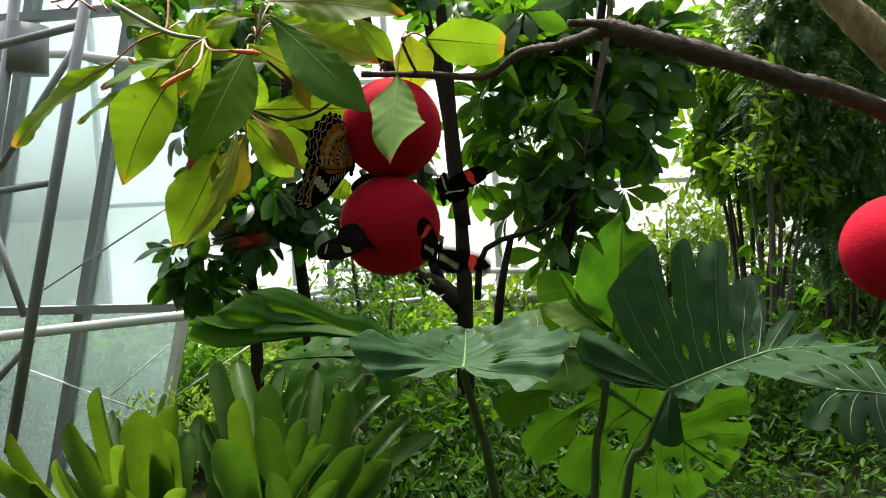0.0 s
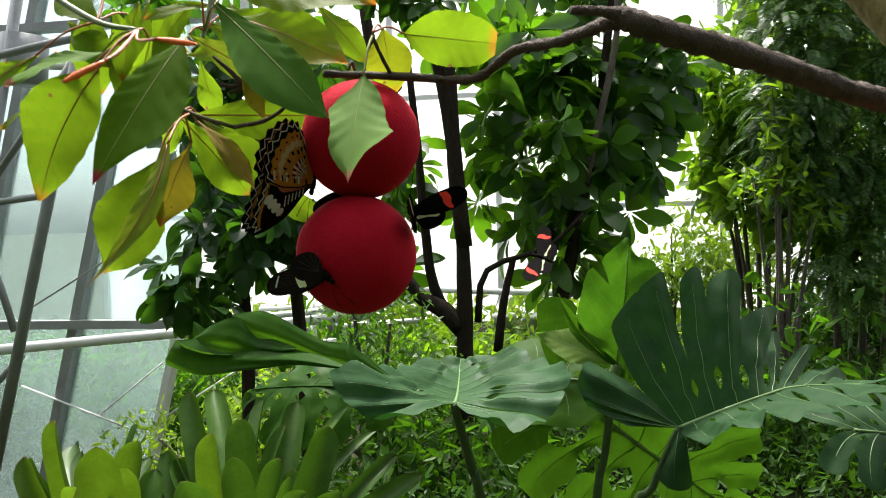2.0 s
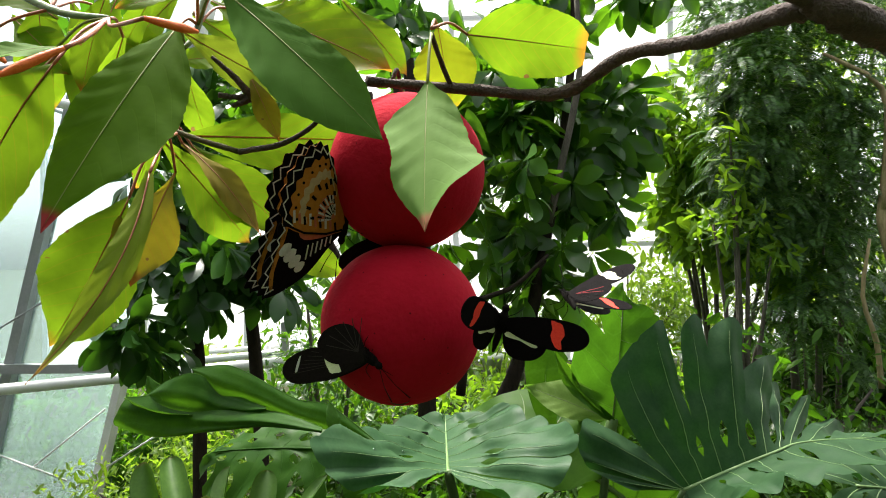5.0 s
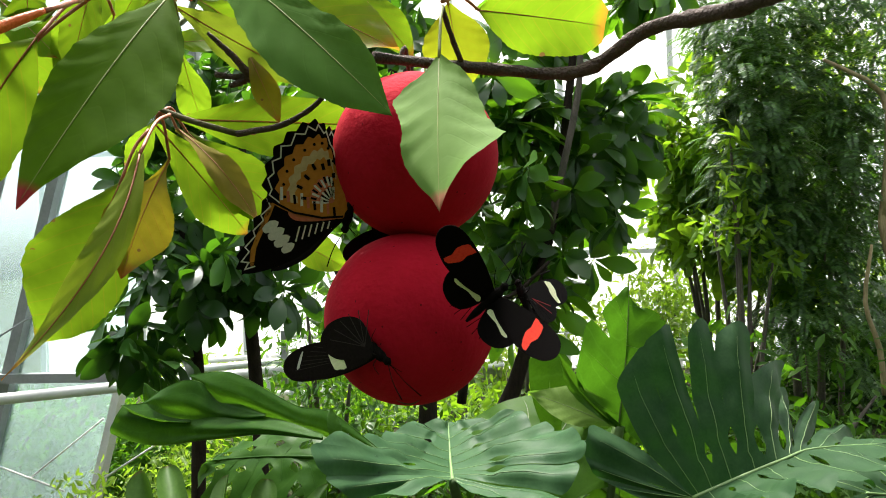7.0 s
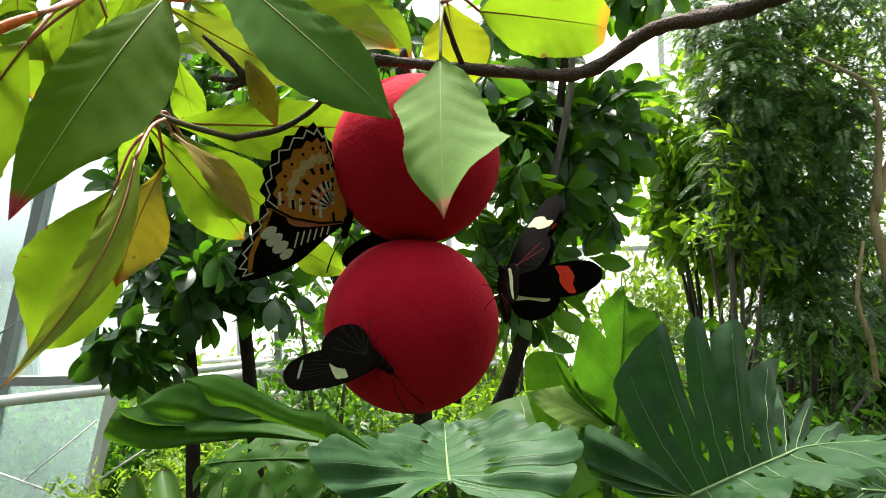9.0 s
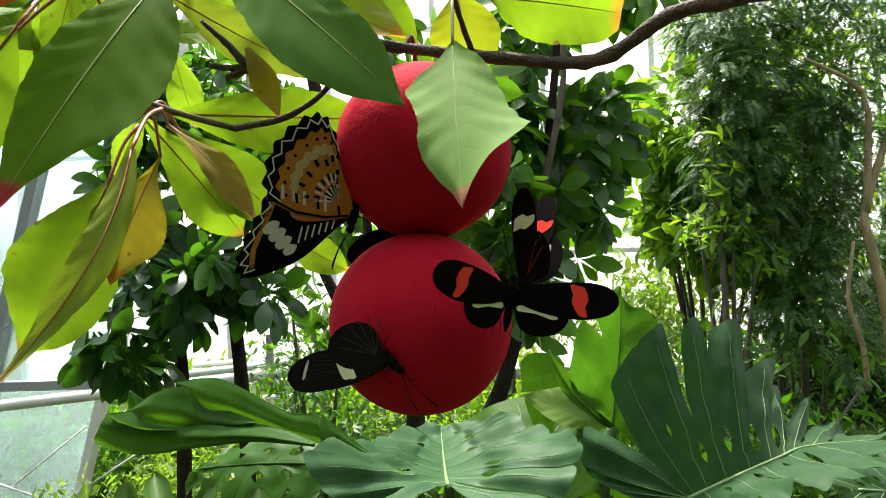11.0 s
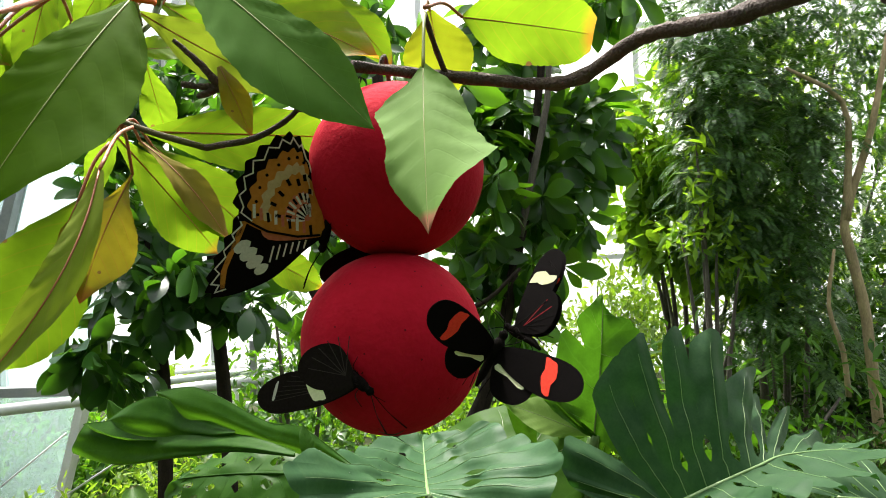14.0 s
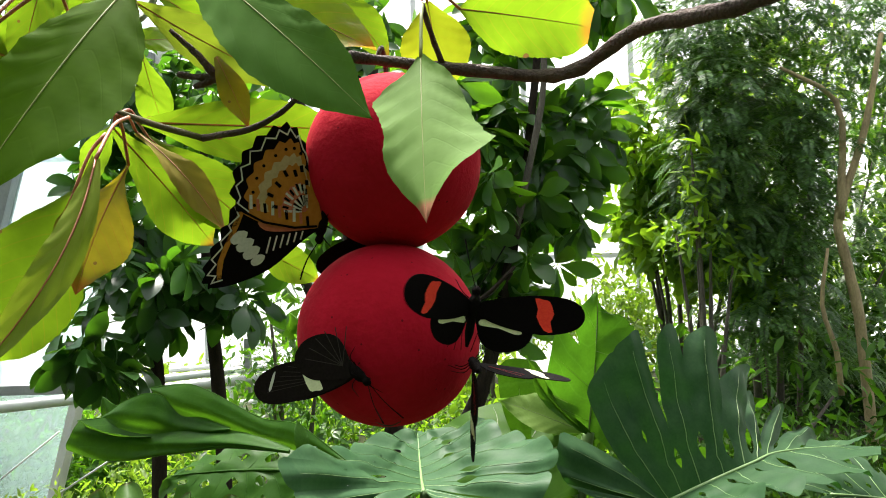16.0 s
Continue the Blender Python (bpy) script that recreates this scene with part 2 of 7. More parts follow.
LEAF_BACK = blade_material("pale_leaf_underside", (0.115, 0.160, 0.022), (0.155, 0.205, 0.034), (0.24, 0.33, 0.018), (0.24, 0.19, 0.06), 0.35, 0.7, 8, tip=(0.40, 0.14, 0.03), spec=0.02, vein_amount=0.3)
LEAF_OLD = blade_material("ageing_leaf", (0.17, 0.14, 0.012), (0.23, 0.19, 0.02), (0.36, 0.30, 0.015), (0.30, 0.12, 0.03), 0.55, 0.5, 9, tip=(0.45, 0.05, 0.02), spec=0.3, spots=120)
MONSTERA = blade_material("monstera_green", (0.013, 0.041, 0.015), (0.030, 0.068, 0.026), (0.03, 0.13, 0.012), (0.05, 0.10, 0.035), 0.15, 0.52, 6, spec=0.09, vein_amount=0.1)
MONSTERA_MID = blade_material("monstera_shaded", (0.013, 0.052, 0.004), (0.030, 0.085, 0.008), (0.065, 0.175, 0.006), (0.08, 0.18, 0.03), 0.34, 0.46, 6, spec=0.08, vein_amount=0.2)
MONSTERA_YOUNG = blade_material("monstera_young", (0.028, 0.085, 0.006), (0.050, 0.122, 0.010), (0.07, 0.20, 0.008), (0.14, 0.3, 0.05), 0.42, 0.5, 6, spec=0.06, vein_amount=0.12)
VEIN = surface("pale_vein", (0.10, 0.18, 0.055), (0.15, 0.24, 0.08), rough=0.4, scale=100, bump=0.0)
MONSTERA_PALE = blade_material("monstera_underside", (0.10, 0.17, 0.035), (0.14, 0.22, 0.05), (0.16, 0.34, 0.03), (0.2, 0.3, 0.1), 0.45, 0.55, 6, spec=0.05, vein_amount=0.2)
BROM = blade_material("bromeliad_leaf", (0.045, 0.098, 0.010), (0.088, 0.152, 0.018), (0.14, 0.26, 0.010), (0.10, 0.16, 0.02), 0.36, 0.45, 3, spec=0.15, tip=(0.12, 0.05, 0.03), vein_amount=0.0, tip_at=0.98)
CROWN_DARK = foliage("dark_foliage", (0.012, 0.045, 0.008), (0.075, 0.165, 0.022), (0.14, 0.38, 0.010), 0.42, 0.35, spec=0.22)
BUSH = foliage("leathery_foliage", (0.010, 0.038, 0.010), (0.040, 0.10, 0.024), (0.10, 0.29, 0.010), 0.38, 0.3, spec=0.35)
# dark olive variety, also the painted shade of leaves further back
BROM_DARK_SHADED = blade_material("bromeliad_leaf_dark_shaded", (0.022, 0.062, 0.010), (0.055, 0.115, 0.018), (0.08, 0.19, 0.010), (0.10, 0.16, 0.02), 0.25, 0.4, 3, spec=0.2, tip=(0.14, 0.07, 0.05), vein_amount=0.0, tip_at=0.985)
GLOSSY = foliage("glossy_foliage", (0.008, 0.030, 0.008), (0.050, 0.115, 0.026), (0.20, 0.50, 0.012), 0.34, 0.3, spec=0.32)
CROWN_FERN = foliage("feather_foliage", (0.006, 0.024, 0.008), (0.080, 0.165, 0.042), (0.22, 0.52, 0.03), 0.22, 0.40, island=0.45, scale=3.5, spec=0.28)
# shade is put into this darker green, for inner, rear and floor leaves
CROWN_SHADED = foliage("shaded_foliage", (0.005, 0.018, 0.005), (0.050, 0.110, 0.018), (0.12, 0.32, 0.010), 0.2, 0.5, spec=0.08)
CROWN_MID = foliage("fresh_foliage", (0.040, 0.095, 0.010), (0.12, 0.22, 0.025), (0.34, 0.62, 0.02), 0.5, 0.42, spec=0.25)
# sunlight is put into this paler green, for bright shrubs and far trees
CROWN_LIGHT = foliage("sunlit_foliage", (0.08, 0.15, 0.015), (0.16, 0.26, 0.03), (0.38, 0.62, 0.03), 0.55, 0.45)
SOIL = surface("mossy_soil", (0.012, 0.015, 0.006), (0.040, 0.046, 0.018), rough=0.95, scale=4, bump=0.8, dist=0.03, spec=0.1)
STEEL = surface("grey_steel", (0.20, 0.21, 0.22), (0.28, 0.29, 0.30), rough=0.45, scale=8, bump=0.1, metal=0.3)
PIPE_WHITE = surface("white_paint", (0.62, 0.63, 0.62), (0.75, 0.75, 0.73), rough=0.4, scale=10, bump=0.05)
POT_WHITE = surface("white_plastic", (0.65, 0.65, 0.66), (0.78, 0.78, 0.78), rough=0.45, scale=12, bump=0.05)
WATER, water_n, water_l, water_p = nodes_of("water")
water_p.inputs["Transmission Weight"].default_value, water_p.inputs["IOR"].default_value, water_p.inputs["Roughness"].default_value = 1.0, 1.33, 0.02
glass_mat, gn, gl_, gp = nodes_of("dusty_glass")
gp.inputs["Roughness"].default_value = 0.08
gp.inputs["Base Color"].default_value = (0.72, 0.84, 0.84, 1)
gp.inputs["Specular IOR Level"].default_value = 0.5
gtr, gmx, gno, gdl, gdm = gn.new("ShaderNodeBsdfTransparent"), gn.new("ShaderNodeMixShader"), gn.new("ShaderNodeTexNoise"), gn.new("ShaderNodeBsdfTranslucent"), gn.new("ShaderNodeMixShader")
gno.inputs["Scale"].default_value, gno.inputs["Detail"].default_value = 2.5, 6
gra = ramp(gn, [(0.35, (0.22,) * 3), (0.75, (0.42,) * 3)])
gl_.new(gno.outputs["Fac"], gra.inputs["Fac"])
gl_.new(gra.outputs["Color"], gmx.inputs["Fac"])
gtr.inputs["Color"].default_value = (0.86, 0.95, 0.95, 1)
gdl.inputs["Color"].default_value = (0.34, 0.43, 0.43, 1)
gdm.inputs["Fac"].default_value = 0.75
gl_.new(gp.outputs["BSDF"], gdm.inputs[1])
gl_.new(gdl.outputs["BSDF"], gdm.inputs[2])
gl_.new(gtr.outputs["BSDF"], gmx.inputs[1])
gl_.new(gdm.outputs["Shader"], gmx.inputs[2])
gl_.new(gmx.outputs["Shader"], gn["Material Output"].inputs["Surface"])
milk_mat, mn, ml, mp_ = nodes_of("milky_glass")
mtr, mtl, mmx, mno = mn.new("ShaderNodeBsdfTransparent"), mn.new("ShaderNodeBsdfTranslucent"), mn.new("ShaderNodeMixShader"), mn.new("ShaderNodeTexNoise")
mno.inputs["Scale"].default_value, mno.inputs["Detail"].default_value = 1.5, 5
mra = ramp(mn, [(0.35, (0.55,) * 3), (0.75, (0.8,) * 3)])
mtl.inputs["Color"].default_value = (0.93, 0.96, 0.95, 1)
ml.new(mno.outputs["Fac"], mra.inputs["Fac"])
ml.new(mra.outputs["Color"], mmx.inputs["Fac"])
ml.new(mtr.outputs["BSDF"], mmx.inputs[1])
ml.new(mtl.outputs["BSDF"], mmx.inputs[2])
ml.new(mmx.outputs["Shader"], mn["Material Output"].inputs["Surface"])

# ---- ground ----
def ground_sheet():
    xs = np.r_[-900, -200, -60, np.linspace(-14, 14, 57), 60, 200, 900]
    ys = np.r_[-900, -200, -40, np.linspace(-6, 22, 57), 60, 200, 900]
    def height(x, y):
        dip = max(0.0, min(1.0, (y - 2.4) / 1.2)) * max(0.0, min(1.0, (-1.0 - x) / 0.8))
        return 0.05 * noise.noise((x * 0.7, y * 0.7, 0)) + 0.02 * noise.noise((x * 3, y * 3, 1)) - 0.8 * dip * (abs(x) < 50 and abs(y) < 50)

    verts = [(x, y, height(x, y)) for y in ys for x in xs]
    w = len(xs)
    faces = [(j * w + i, j * w + i + 1, (j + 1) * w + i + 1, (j + 1) * w + i) for j in range(len(ys) - 1) for i in range(w - 1)]
    tagged(part("ground", (verts, faces), SOIL), "dark damp mossy soil under the greenhouse trees", "ground", kind="structure")


ground_sheet()


# ---- glasshouse wall ----
def bar(a, b, r, sides=8):
    return tube([a, (Vector(a) + Vector(b)) / 2, b], [r, r, r], sides, 1)


def box_bar(a, b, w, d):
    """A rectangular bar from a to b, w wide across and d deep along y."""
    a, b = Vector(a), Vector(b)
    u = (b - a).normalized()
    s = u.cross(Vector((0, 1, 0))).normalized() * w / 2
    q = Vector((0, 1, 0)) * d / 2
    v = [p + i * s + j * q for p in (a, b) for i, j in ((-1, -1), (1, -1), (1, 1), (-1, 1))]
    return v, [(0, 1, 2, 3)[::-1], (4, 5, 6, 7)] + [(k, (k + 1) % 4, 4 + (k + 1) % 4, 4 + k) for k in range(4)]


def glass_wall():
    wall = thing("wall_glass", "sloping glass wall of grey steel bars and hazy panes", "glass wall", kind="structure")
    foot, head = Vector((-3.544, 4.400, -0.262)), Vector((-2.837, 4.400, 2.456))
    slope = (head - foot) / (head.z - foot.z)
    step = Vector((-2.631, 4.400, 0.205)).x - (foot + slope * ((-2.631, 4.400, 0.205)[2] - foot.z)).x

    def on(k, z):
        return foot + slope * (z - foot.z) + Vector((k * step, 0.0, 0))

    z1 = (-3.248, 4.400, 0.862)[2]
    levels = (-0.9, z1, z1 + 2.1, z1 + 4.2)
    for k in range(-4, 2):
        part("mullion", box_bar(on(k, -1.0), on(k, levels[3]), 0.07 if k < 1 else 0.05, 0.1), STEEL if k < 1 else PIPE_WHITE, wall, smooth=False)
    for z in levels[1:]:
        part("transom", box_bar(on(-4, z) + Vector((0, -0.06, 0)), on(1, z) + Vector((0, -0.06, 0)), 0.06, 0.08), STEEL, wall, smooth=False)
    for k in range(-4, 1):
        for lo, hi in zip(levels[:-1], levels[1:]):
            v = [on(k, lo), on(k + 1, lo), on(k + 1, hi), on(k, hi)]
            pane = [p + Vector((0, s, 0)) for s in (0.02, 0.024) for p in v]
            ob = part("pane", (pane, [(0, 1, 2, 3), (7, 6, 5, 4), (0, 4, 5, 1), (1, 5, 6, 2), (2, 6, 7, 3), (3, 7, 4, 0)]), glass_mat, wall, smooth=False)
            ob.visible_shadow = False


glass_wall()


def steel_truss():
    frame_ = thing("steel_truss", "grey tubular steel truss standing before the glass wall", "truss")
    part("column", bar((-2.242, 3.200, 2.866), (-2.961, 3.200, 0.201), 0.031), STEEL, frame_)
    part("column", bar((-2.814, 3.400, 2.976), (-3.478, 3.400, 0.129), 0.031), STEEL, frame_)
    part("brace", bar((-2.907, 3.220, 2.483), (-2.355, 3.220, 2.565), 0.024), STEEL, frame_)
    part("brace", bar((-3.050, 3.220, 1.675), (-2.576, 3.220, 1.726), 0.02), STEEL, frame_)
    part("brace", bar((-2.922, 3.250, 1.813), (-2.382, 3.250, 2.483), 0.02), STEEL, frame_)
    part("brace", bar((-3.000, 3.250, 1.529), (-2.836, 3.250, 0.974), 0.02), STEEL, frame_)
    part("brace", bar((-3.106, 3.250, 0.550), (-2.794, 3.250, 0.843), 0.02), STEEL, frame_)
    v, f = tube([(-2.881, 3.500, 2.669), (-2.905, 3.500, 2.390)], [0.13, 0.13], 14, 1)
    part("junction_box", (v, f), STEEL, frame_)


steel_truss()


def heating_pipe():
    pipe = thing("heating_pipe", "white painted heating pipe along the glass wall", "pipe")
    a, b = Vector((-3.136, 3.700, 0.807)), Vector((-2.217, 4.050, 0.848))
    d = b - a
    part("tube", tube([a - d * 1.2, a, b, b + d * 1.3], [0.034] * 4, 12, 2), PIPE_WHITE, pipe)
    for s in (-0.8, 1.9):
        q = a + d * s
        part("bracket", box_bar(q + Vector((0, 0.1, -0.1)), q + Vector((0, 0.1, 0.25)), 0.04, 0.04), STEEL, pipe, smooth=False)
    rail = thing("white_rail", "white painted steel rail above the pipe", "rail")
    part("tube", tube([(-3.621, 3.900, 2.615), (-2.894, 3.900, 2.582), (-2.027, 4.000, 2.415)], [0.031] * 3, 10, 2), PIPE_WHITE, rail)
    for q in ((-2.894, 3.900, 2.582), (-2.459, 3.950, 2.515)):
        part("bracket", tube([q, Vector(q) + Vector((0, 0.7, 0))], [0.012, 0.012], 6, 1), STEEL, rail)
    for n_, (p, q) in enumerate((((-3.573, 4.300, 0.967), (-2.480, 4.300, 1.577)), ((-3.082, 4.340, 0.203), (-2.572, 4.340, 0.590)), ((-3.665, 4.330, 0.421), (-2.839, 4.330, 0.121)), ((-2.759, 4.300, 0.088), (-1.876, 4.300, 0.626)))):
        w = thing("wire_stay", "thin steel stay wire crossing the glass", "wire", group="stay wires")
        part("wire", bar(p, q, 0.007, 5), PIPE_WHITE if n_ != 0 else STEEL, w)


heating_pipe()



def back_wall():
    wall = thing("wall_back", "far milky glass wall with thin pale bars, bright with daylight", "glass wall", kind="structure")
    y, x0, w, h = 10.6, -7.0, 1.6, 1.7
    for i in range(14):
        part("mullion", box_bar((x0 + i * w, y, -0.1), (x0 + i * w, y, 5 * h), 0.08, 0.1), PIPE_WHITE, wall, smooth=False)
    for k in range(6):
        part("transom", box_bar((x0, y - 0.06, k * h), (x0 + 13 * w, y - 0.06, k * h), 0.07, 0.08), PIPE_WHITE, wall, smooth=False)
    for i in range(13):
        for k in range(5):
            a, b, c, d = x0 + i * w + 0.02, x0 + (i + 1) * w - 0.02, k * h, (k + 1) * h
            ob = part("pane", ([(a, y, c), (b, y, c), (b, y, d), (a, y, d)], [(0, 1, 2, 3)]), milk_mat, wall, smooth=False)


back_wall()


# ---- foliage ----
def leaf_points(kind):
    """Outline of one small leaf: length 1 along y, as vertices and faces."""
    if kind == "obovate":
        v = [(0, 0, 0), (0.11, 0.3, 0.03), (0.23, 0.66, 0.04), (0.15, 0.92, 0.0), (0, 1, -0.04), (-0.15, 0.92, 0.0), (-0.23, 0.66, 0.04), (-0.11, 0.3, 0.03), (0, 0.65, -0.02)]
        f = [(0, 1, 8, 7), (1, 2, 8), (2, 3, 8), (3, 4, 8), (4, 5, 8), (5, 6, 8), (6, 7, 8)]
    elif kind == "glossy":
        rows = ((0.0, 0.015), (0.12, 0.04), (0.28, 0.105), (0.45, 0.175), (0.62, 0.205), (0.76, 0.19), (0.88, 0.13), (0.96, 0.06), (1.0, 0.005))
        v, f = [], []
        for y, w in rows:
            z = 0.06 * math.sin(math.pi * y) - 0.10 * y * y
            v += [(-w, y, z + 0.22 * w), (0, y, z), (w, y, z + 0.22 * w)]
        for i in range(len(rows) - 1):
            f += [(3 * i, 3 * i + 1, 3 * i + 4, 3 * i + 3), (3 * i + 1, 3 * i + 2, 3 * i + 5, 3 * i + 4)]
    elif kind == "leaflet":
        v = [(0, 0, 0), (0.15, 0.5, 0.03), (0, 1, -0.05), (-0.15, 0.5, 0.03)]
        f = [(0, 1, 2, 3)]
    else:
        v = [(0, 0, 0), (0.16, 0.35, 0.04), (0.14, 0.65, 0.03), (0, 1, -0.05), (-0.14, 0.65, 0.03), (-0.16, 0.35, 0.04)]
        f = [(0, 1, 2, 3), (0, 3, 4, 5)]
    return np.array(v, float), f


def scatter(places, aheads, ups, sizes, kind):
    """Many leaves in one mesh: each at its place, pointing ahead."""
    v, f = leaf_points(kind)
    y = aheads / np.linalg.norm(aheads, axis=1)[:, None]
    z = ups - (ups * y).sum(1)[:, None] * y
    z /= np.linalg.norm(z, axis=1)[:, None] + 1e-9
    x = np.cross(y, z)
    pts = places[:, None] + sizes[:, None, None] * (v[None, :, 0, None] * x[:, None] + v[None, :, 1, None] * y[:, None] + v[None, :, 2, None] * z[:, None])
    k = len(v)
    faces = [tuple(i * k + j for j in g) for i in range(len(places)) for g in f]
    return pts.reshape(-1, 3), faces


def whorls(rng, clumps, size, per=8, droop=0.5):
    """Leaves in whorls at the twig ends of each clump (x, y, z, rx, ry, rz, count)."""
    P, A, U, S = [], [], [], []
    for cx, cy, cz, rx, ry, rz, count in clumps:
        for _ in range(count):
            d = rng.normal(size=3)
            d /= np.linalg.norm(d)
            r = rng.random() ** 0.45
            c = np.array((cx, cy, cz)) + d * r * (rx, ry, rz)
            axis = d * 0.5 + (0, 0, 0.3) + 0.5 * rng.normal(size=3)
            axis /= np.linalg.norm(axis)
            a0 = rng.random() * 6.28
            side = np.cross(axis, (0.3, 0.5, 0.8))
            side /= np.linalg.norm(side)
            other = np.cross(axis, side)
            for k in range(per):
                a = a0 + 2.4 * k
                out = math.cos(a) * side + math.sin(a) * other + axis * (0.15 + 0.5 * rng.random()) + (0, 0, -droop * rng.random())
                P.append(c + out * 0.02)
                A.append(out)
                U.append(axis + 0.3 * rng.normal(size=3))
                S.append(size * (0.6 + 0.6 * rng.random()))
    return np.array(P), np.array(A), np.array(U), np.array(S)


def sprays(rng, clumps, size):
    """Single small leaves strewn through clumps, hanging a little."""
    P, A, U, S = [], [], [], []
    for cx, cy, cz, rx, ry, rz, count in clumps:
        d = rng.normal(size=(count, 3))
        d /= np.linalg.norm(d, axis=1)[:, None]
        c = np.array((cx, cy, cz)) + d * (rng.random((count, 1)) ** 0.4) * (rx, ry, rz)
        P.append(c)
        A.append(rng.normal(size=(count, 3)) + (0, 0, -0.5))
        U.append(rng.normal(size=(count, 3)) * 0.7 + (0, 0, 1))
        S.append(size * (0.5 + 0.8 * rng.random(count)))
    return np.concatenate(P), np.concatenate(A), np.concatenate(U), np.concatenate(S)


def fronds(rng, clumps, length, pairs=13):
    """Feathery fronds: a drooping stalk with pairs of narrow leaflets."""
    P, A, U, S = [], [], [], []
    for cx, cy, cz, rx, ry, rz, count in clumps:
        for k_ in range(count):
            d = rng.normal(size=3)
            d /= np.linalg.norm(d)
            r = 0.55 + 0.5 * rng.random() + (0.45 if rng.random() < 0.2 else 0.0)
            q = np.array((cx, cy, cz)) + d * r * (rx, ry, rz)
            way = np.array((d[0] + 0.5 * rng.normal(), d[1] - 0.35 + 0.5 * rng.normal(), 0.22 + 0.35 * d[2] + 0.3 * rng.normal()))
            way /= np.linalg.norm(way)
            L = length * (0.6 + 0.7 * rng.random())
            side = np.cross(way, (0, 0, 1))
            side /= np.linalg.norm(side) + 1e-6
            sag = rng.uniform(0.05, 0.12)
            for k in range(pairs):
                way = way + (0, 0, -sag)
                way /= np.linalg.norm(way)
                q = q + way * L / pairs
                w = math.sin(math.pi * (0.12 + 0.86 * k / pairs)) ** 0.6
                for s in (-1, 1):
                    P.append(q)
                    A.append(side * s + way * 0.45 + (0, 0, -0.15))
                    U.append(np.cross(side, way) + 0.25 * rng.normal(size=3))
                    S.append(L * 0.20 * w)
    return np.array(P), np.array(A), np.array(U), np.array(S)


def big_leaf_tree():
    rng = np.random.default_rng(3)
    tree = thing("broadleaf_tree", "slender dark tree with glossy broad leaves in whorls", "tree")
    part("trunk", tube([(-0.413, 3.900, -0.392), (-0.401, 3.900, 0.324), (-0.385, 3.900, 0.956), (-0.389, 3.900, 1.441), (-0.449, 3.900, 2.058), (-0.525, 3.900, 2.534), (-0.599, 3.900, 2.940)], [0.06, 0.055, 0.05, 0.038, 0.032, 0.028, 0.025], 9, 4, 0.15), DARK_BARK, tree)
    part("limb", tube([(-0.413, 3.900, 0.887), (-0.513, 3.900, 0.995), (-0.684, 3.900, 1.104), (-0.830, 3.900, 1.389), (-0.991, 3.900, 1.744)], [0.06, 0.055, 0.045, 0.035, 0.02], 8, 3, 0.15), DARK_BARK, tree)
    part("limb", tube([(-0.375, 3.900, 1.371), (-0.422, 3.900, 1.887), (-0.438, 3.900, 2.326), (-0.466, 3.900, 2.862)], [0.05, 0.045, 0.04, 0.03], 8, 3, 0.15), DARK_BARK, tree)
    part("limb", tube([(-0.307, 3.900, 0.919), (-0.243, 3.900, 1.229), (0.102, 3.900, 1.353), (0.325, 3.900, 1.546)], [0.022, 0.018, 0.014, 0.01], 7, 3, 0.15), DARK_BARK, tree)
    part("limb", tube([(-0.750, 3.900, 2.314), (-0.882, 3.900, 2.492), (-0.951, 3.900, 2.869)], [0.035, 0.04, 0.03], 7, 3, 0.15), DARK_BARK, tree)
    part("limb", tube([(-0.214, 4.200, 0.691), (-0.164, 4.200, 1.023), (-0.105, 4.300, 1.272)], [0.03, 0.025, 0.02], 7, 3, 0.15), DARK_BARK, tree)
    part("limb", tube([(-0.423, 4.000, 0.839), (-0.580, 4.000, 1.119), (-0.631, 4.000, 1.537), (-0.660, 4.000, 2.022), (-0.708, 4.000, 2.540)], [0.04, 0.034, 0.028, 0.024, 0.02], 8, 4, 0.2, 11), DARK_BARK, tree)
    part("limb", tube([(-0.165, 4.300, 0.321), (0.057, 4.300, 0.647), (0.213, 4.300, 1.081), (0.311, 4.400, 1.500), (0.438, 4.500, 2.013), (0.513, 4.500, 2.569), (0.567, 4.500, 3.017), (0.565, 4.500, 3.470)], [0.06, 0.055, 0.045, 0.036, 0.03, 0.026, 0.024, 0.02], 9, 4, 0.2, 8), DARK_BARK, tree)
    part("limb", tube([(0.363, 4.350, 1.749), (0.463, 4.300, 2.169), (0.574, 4.300, 2.702), (0.563, 4.300, 3.171)], [0.026, 0.022, 0.02, 0.016], 8, 4, 0.2, 9), GREY_BARK, tree)
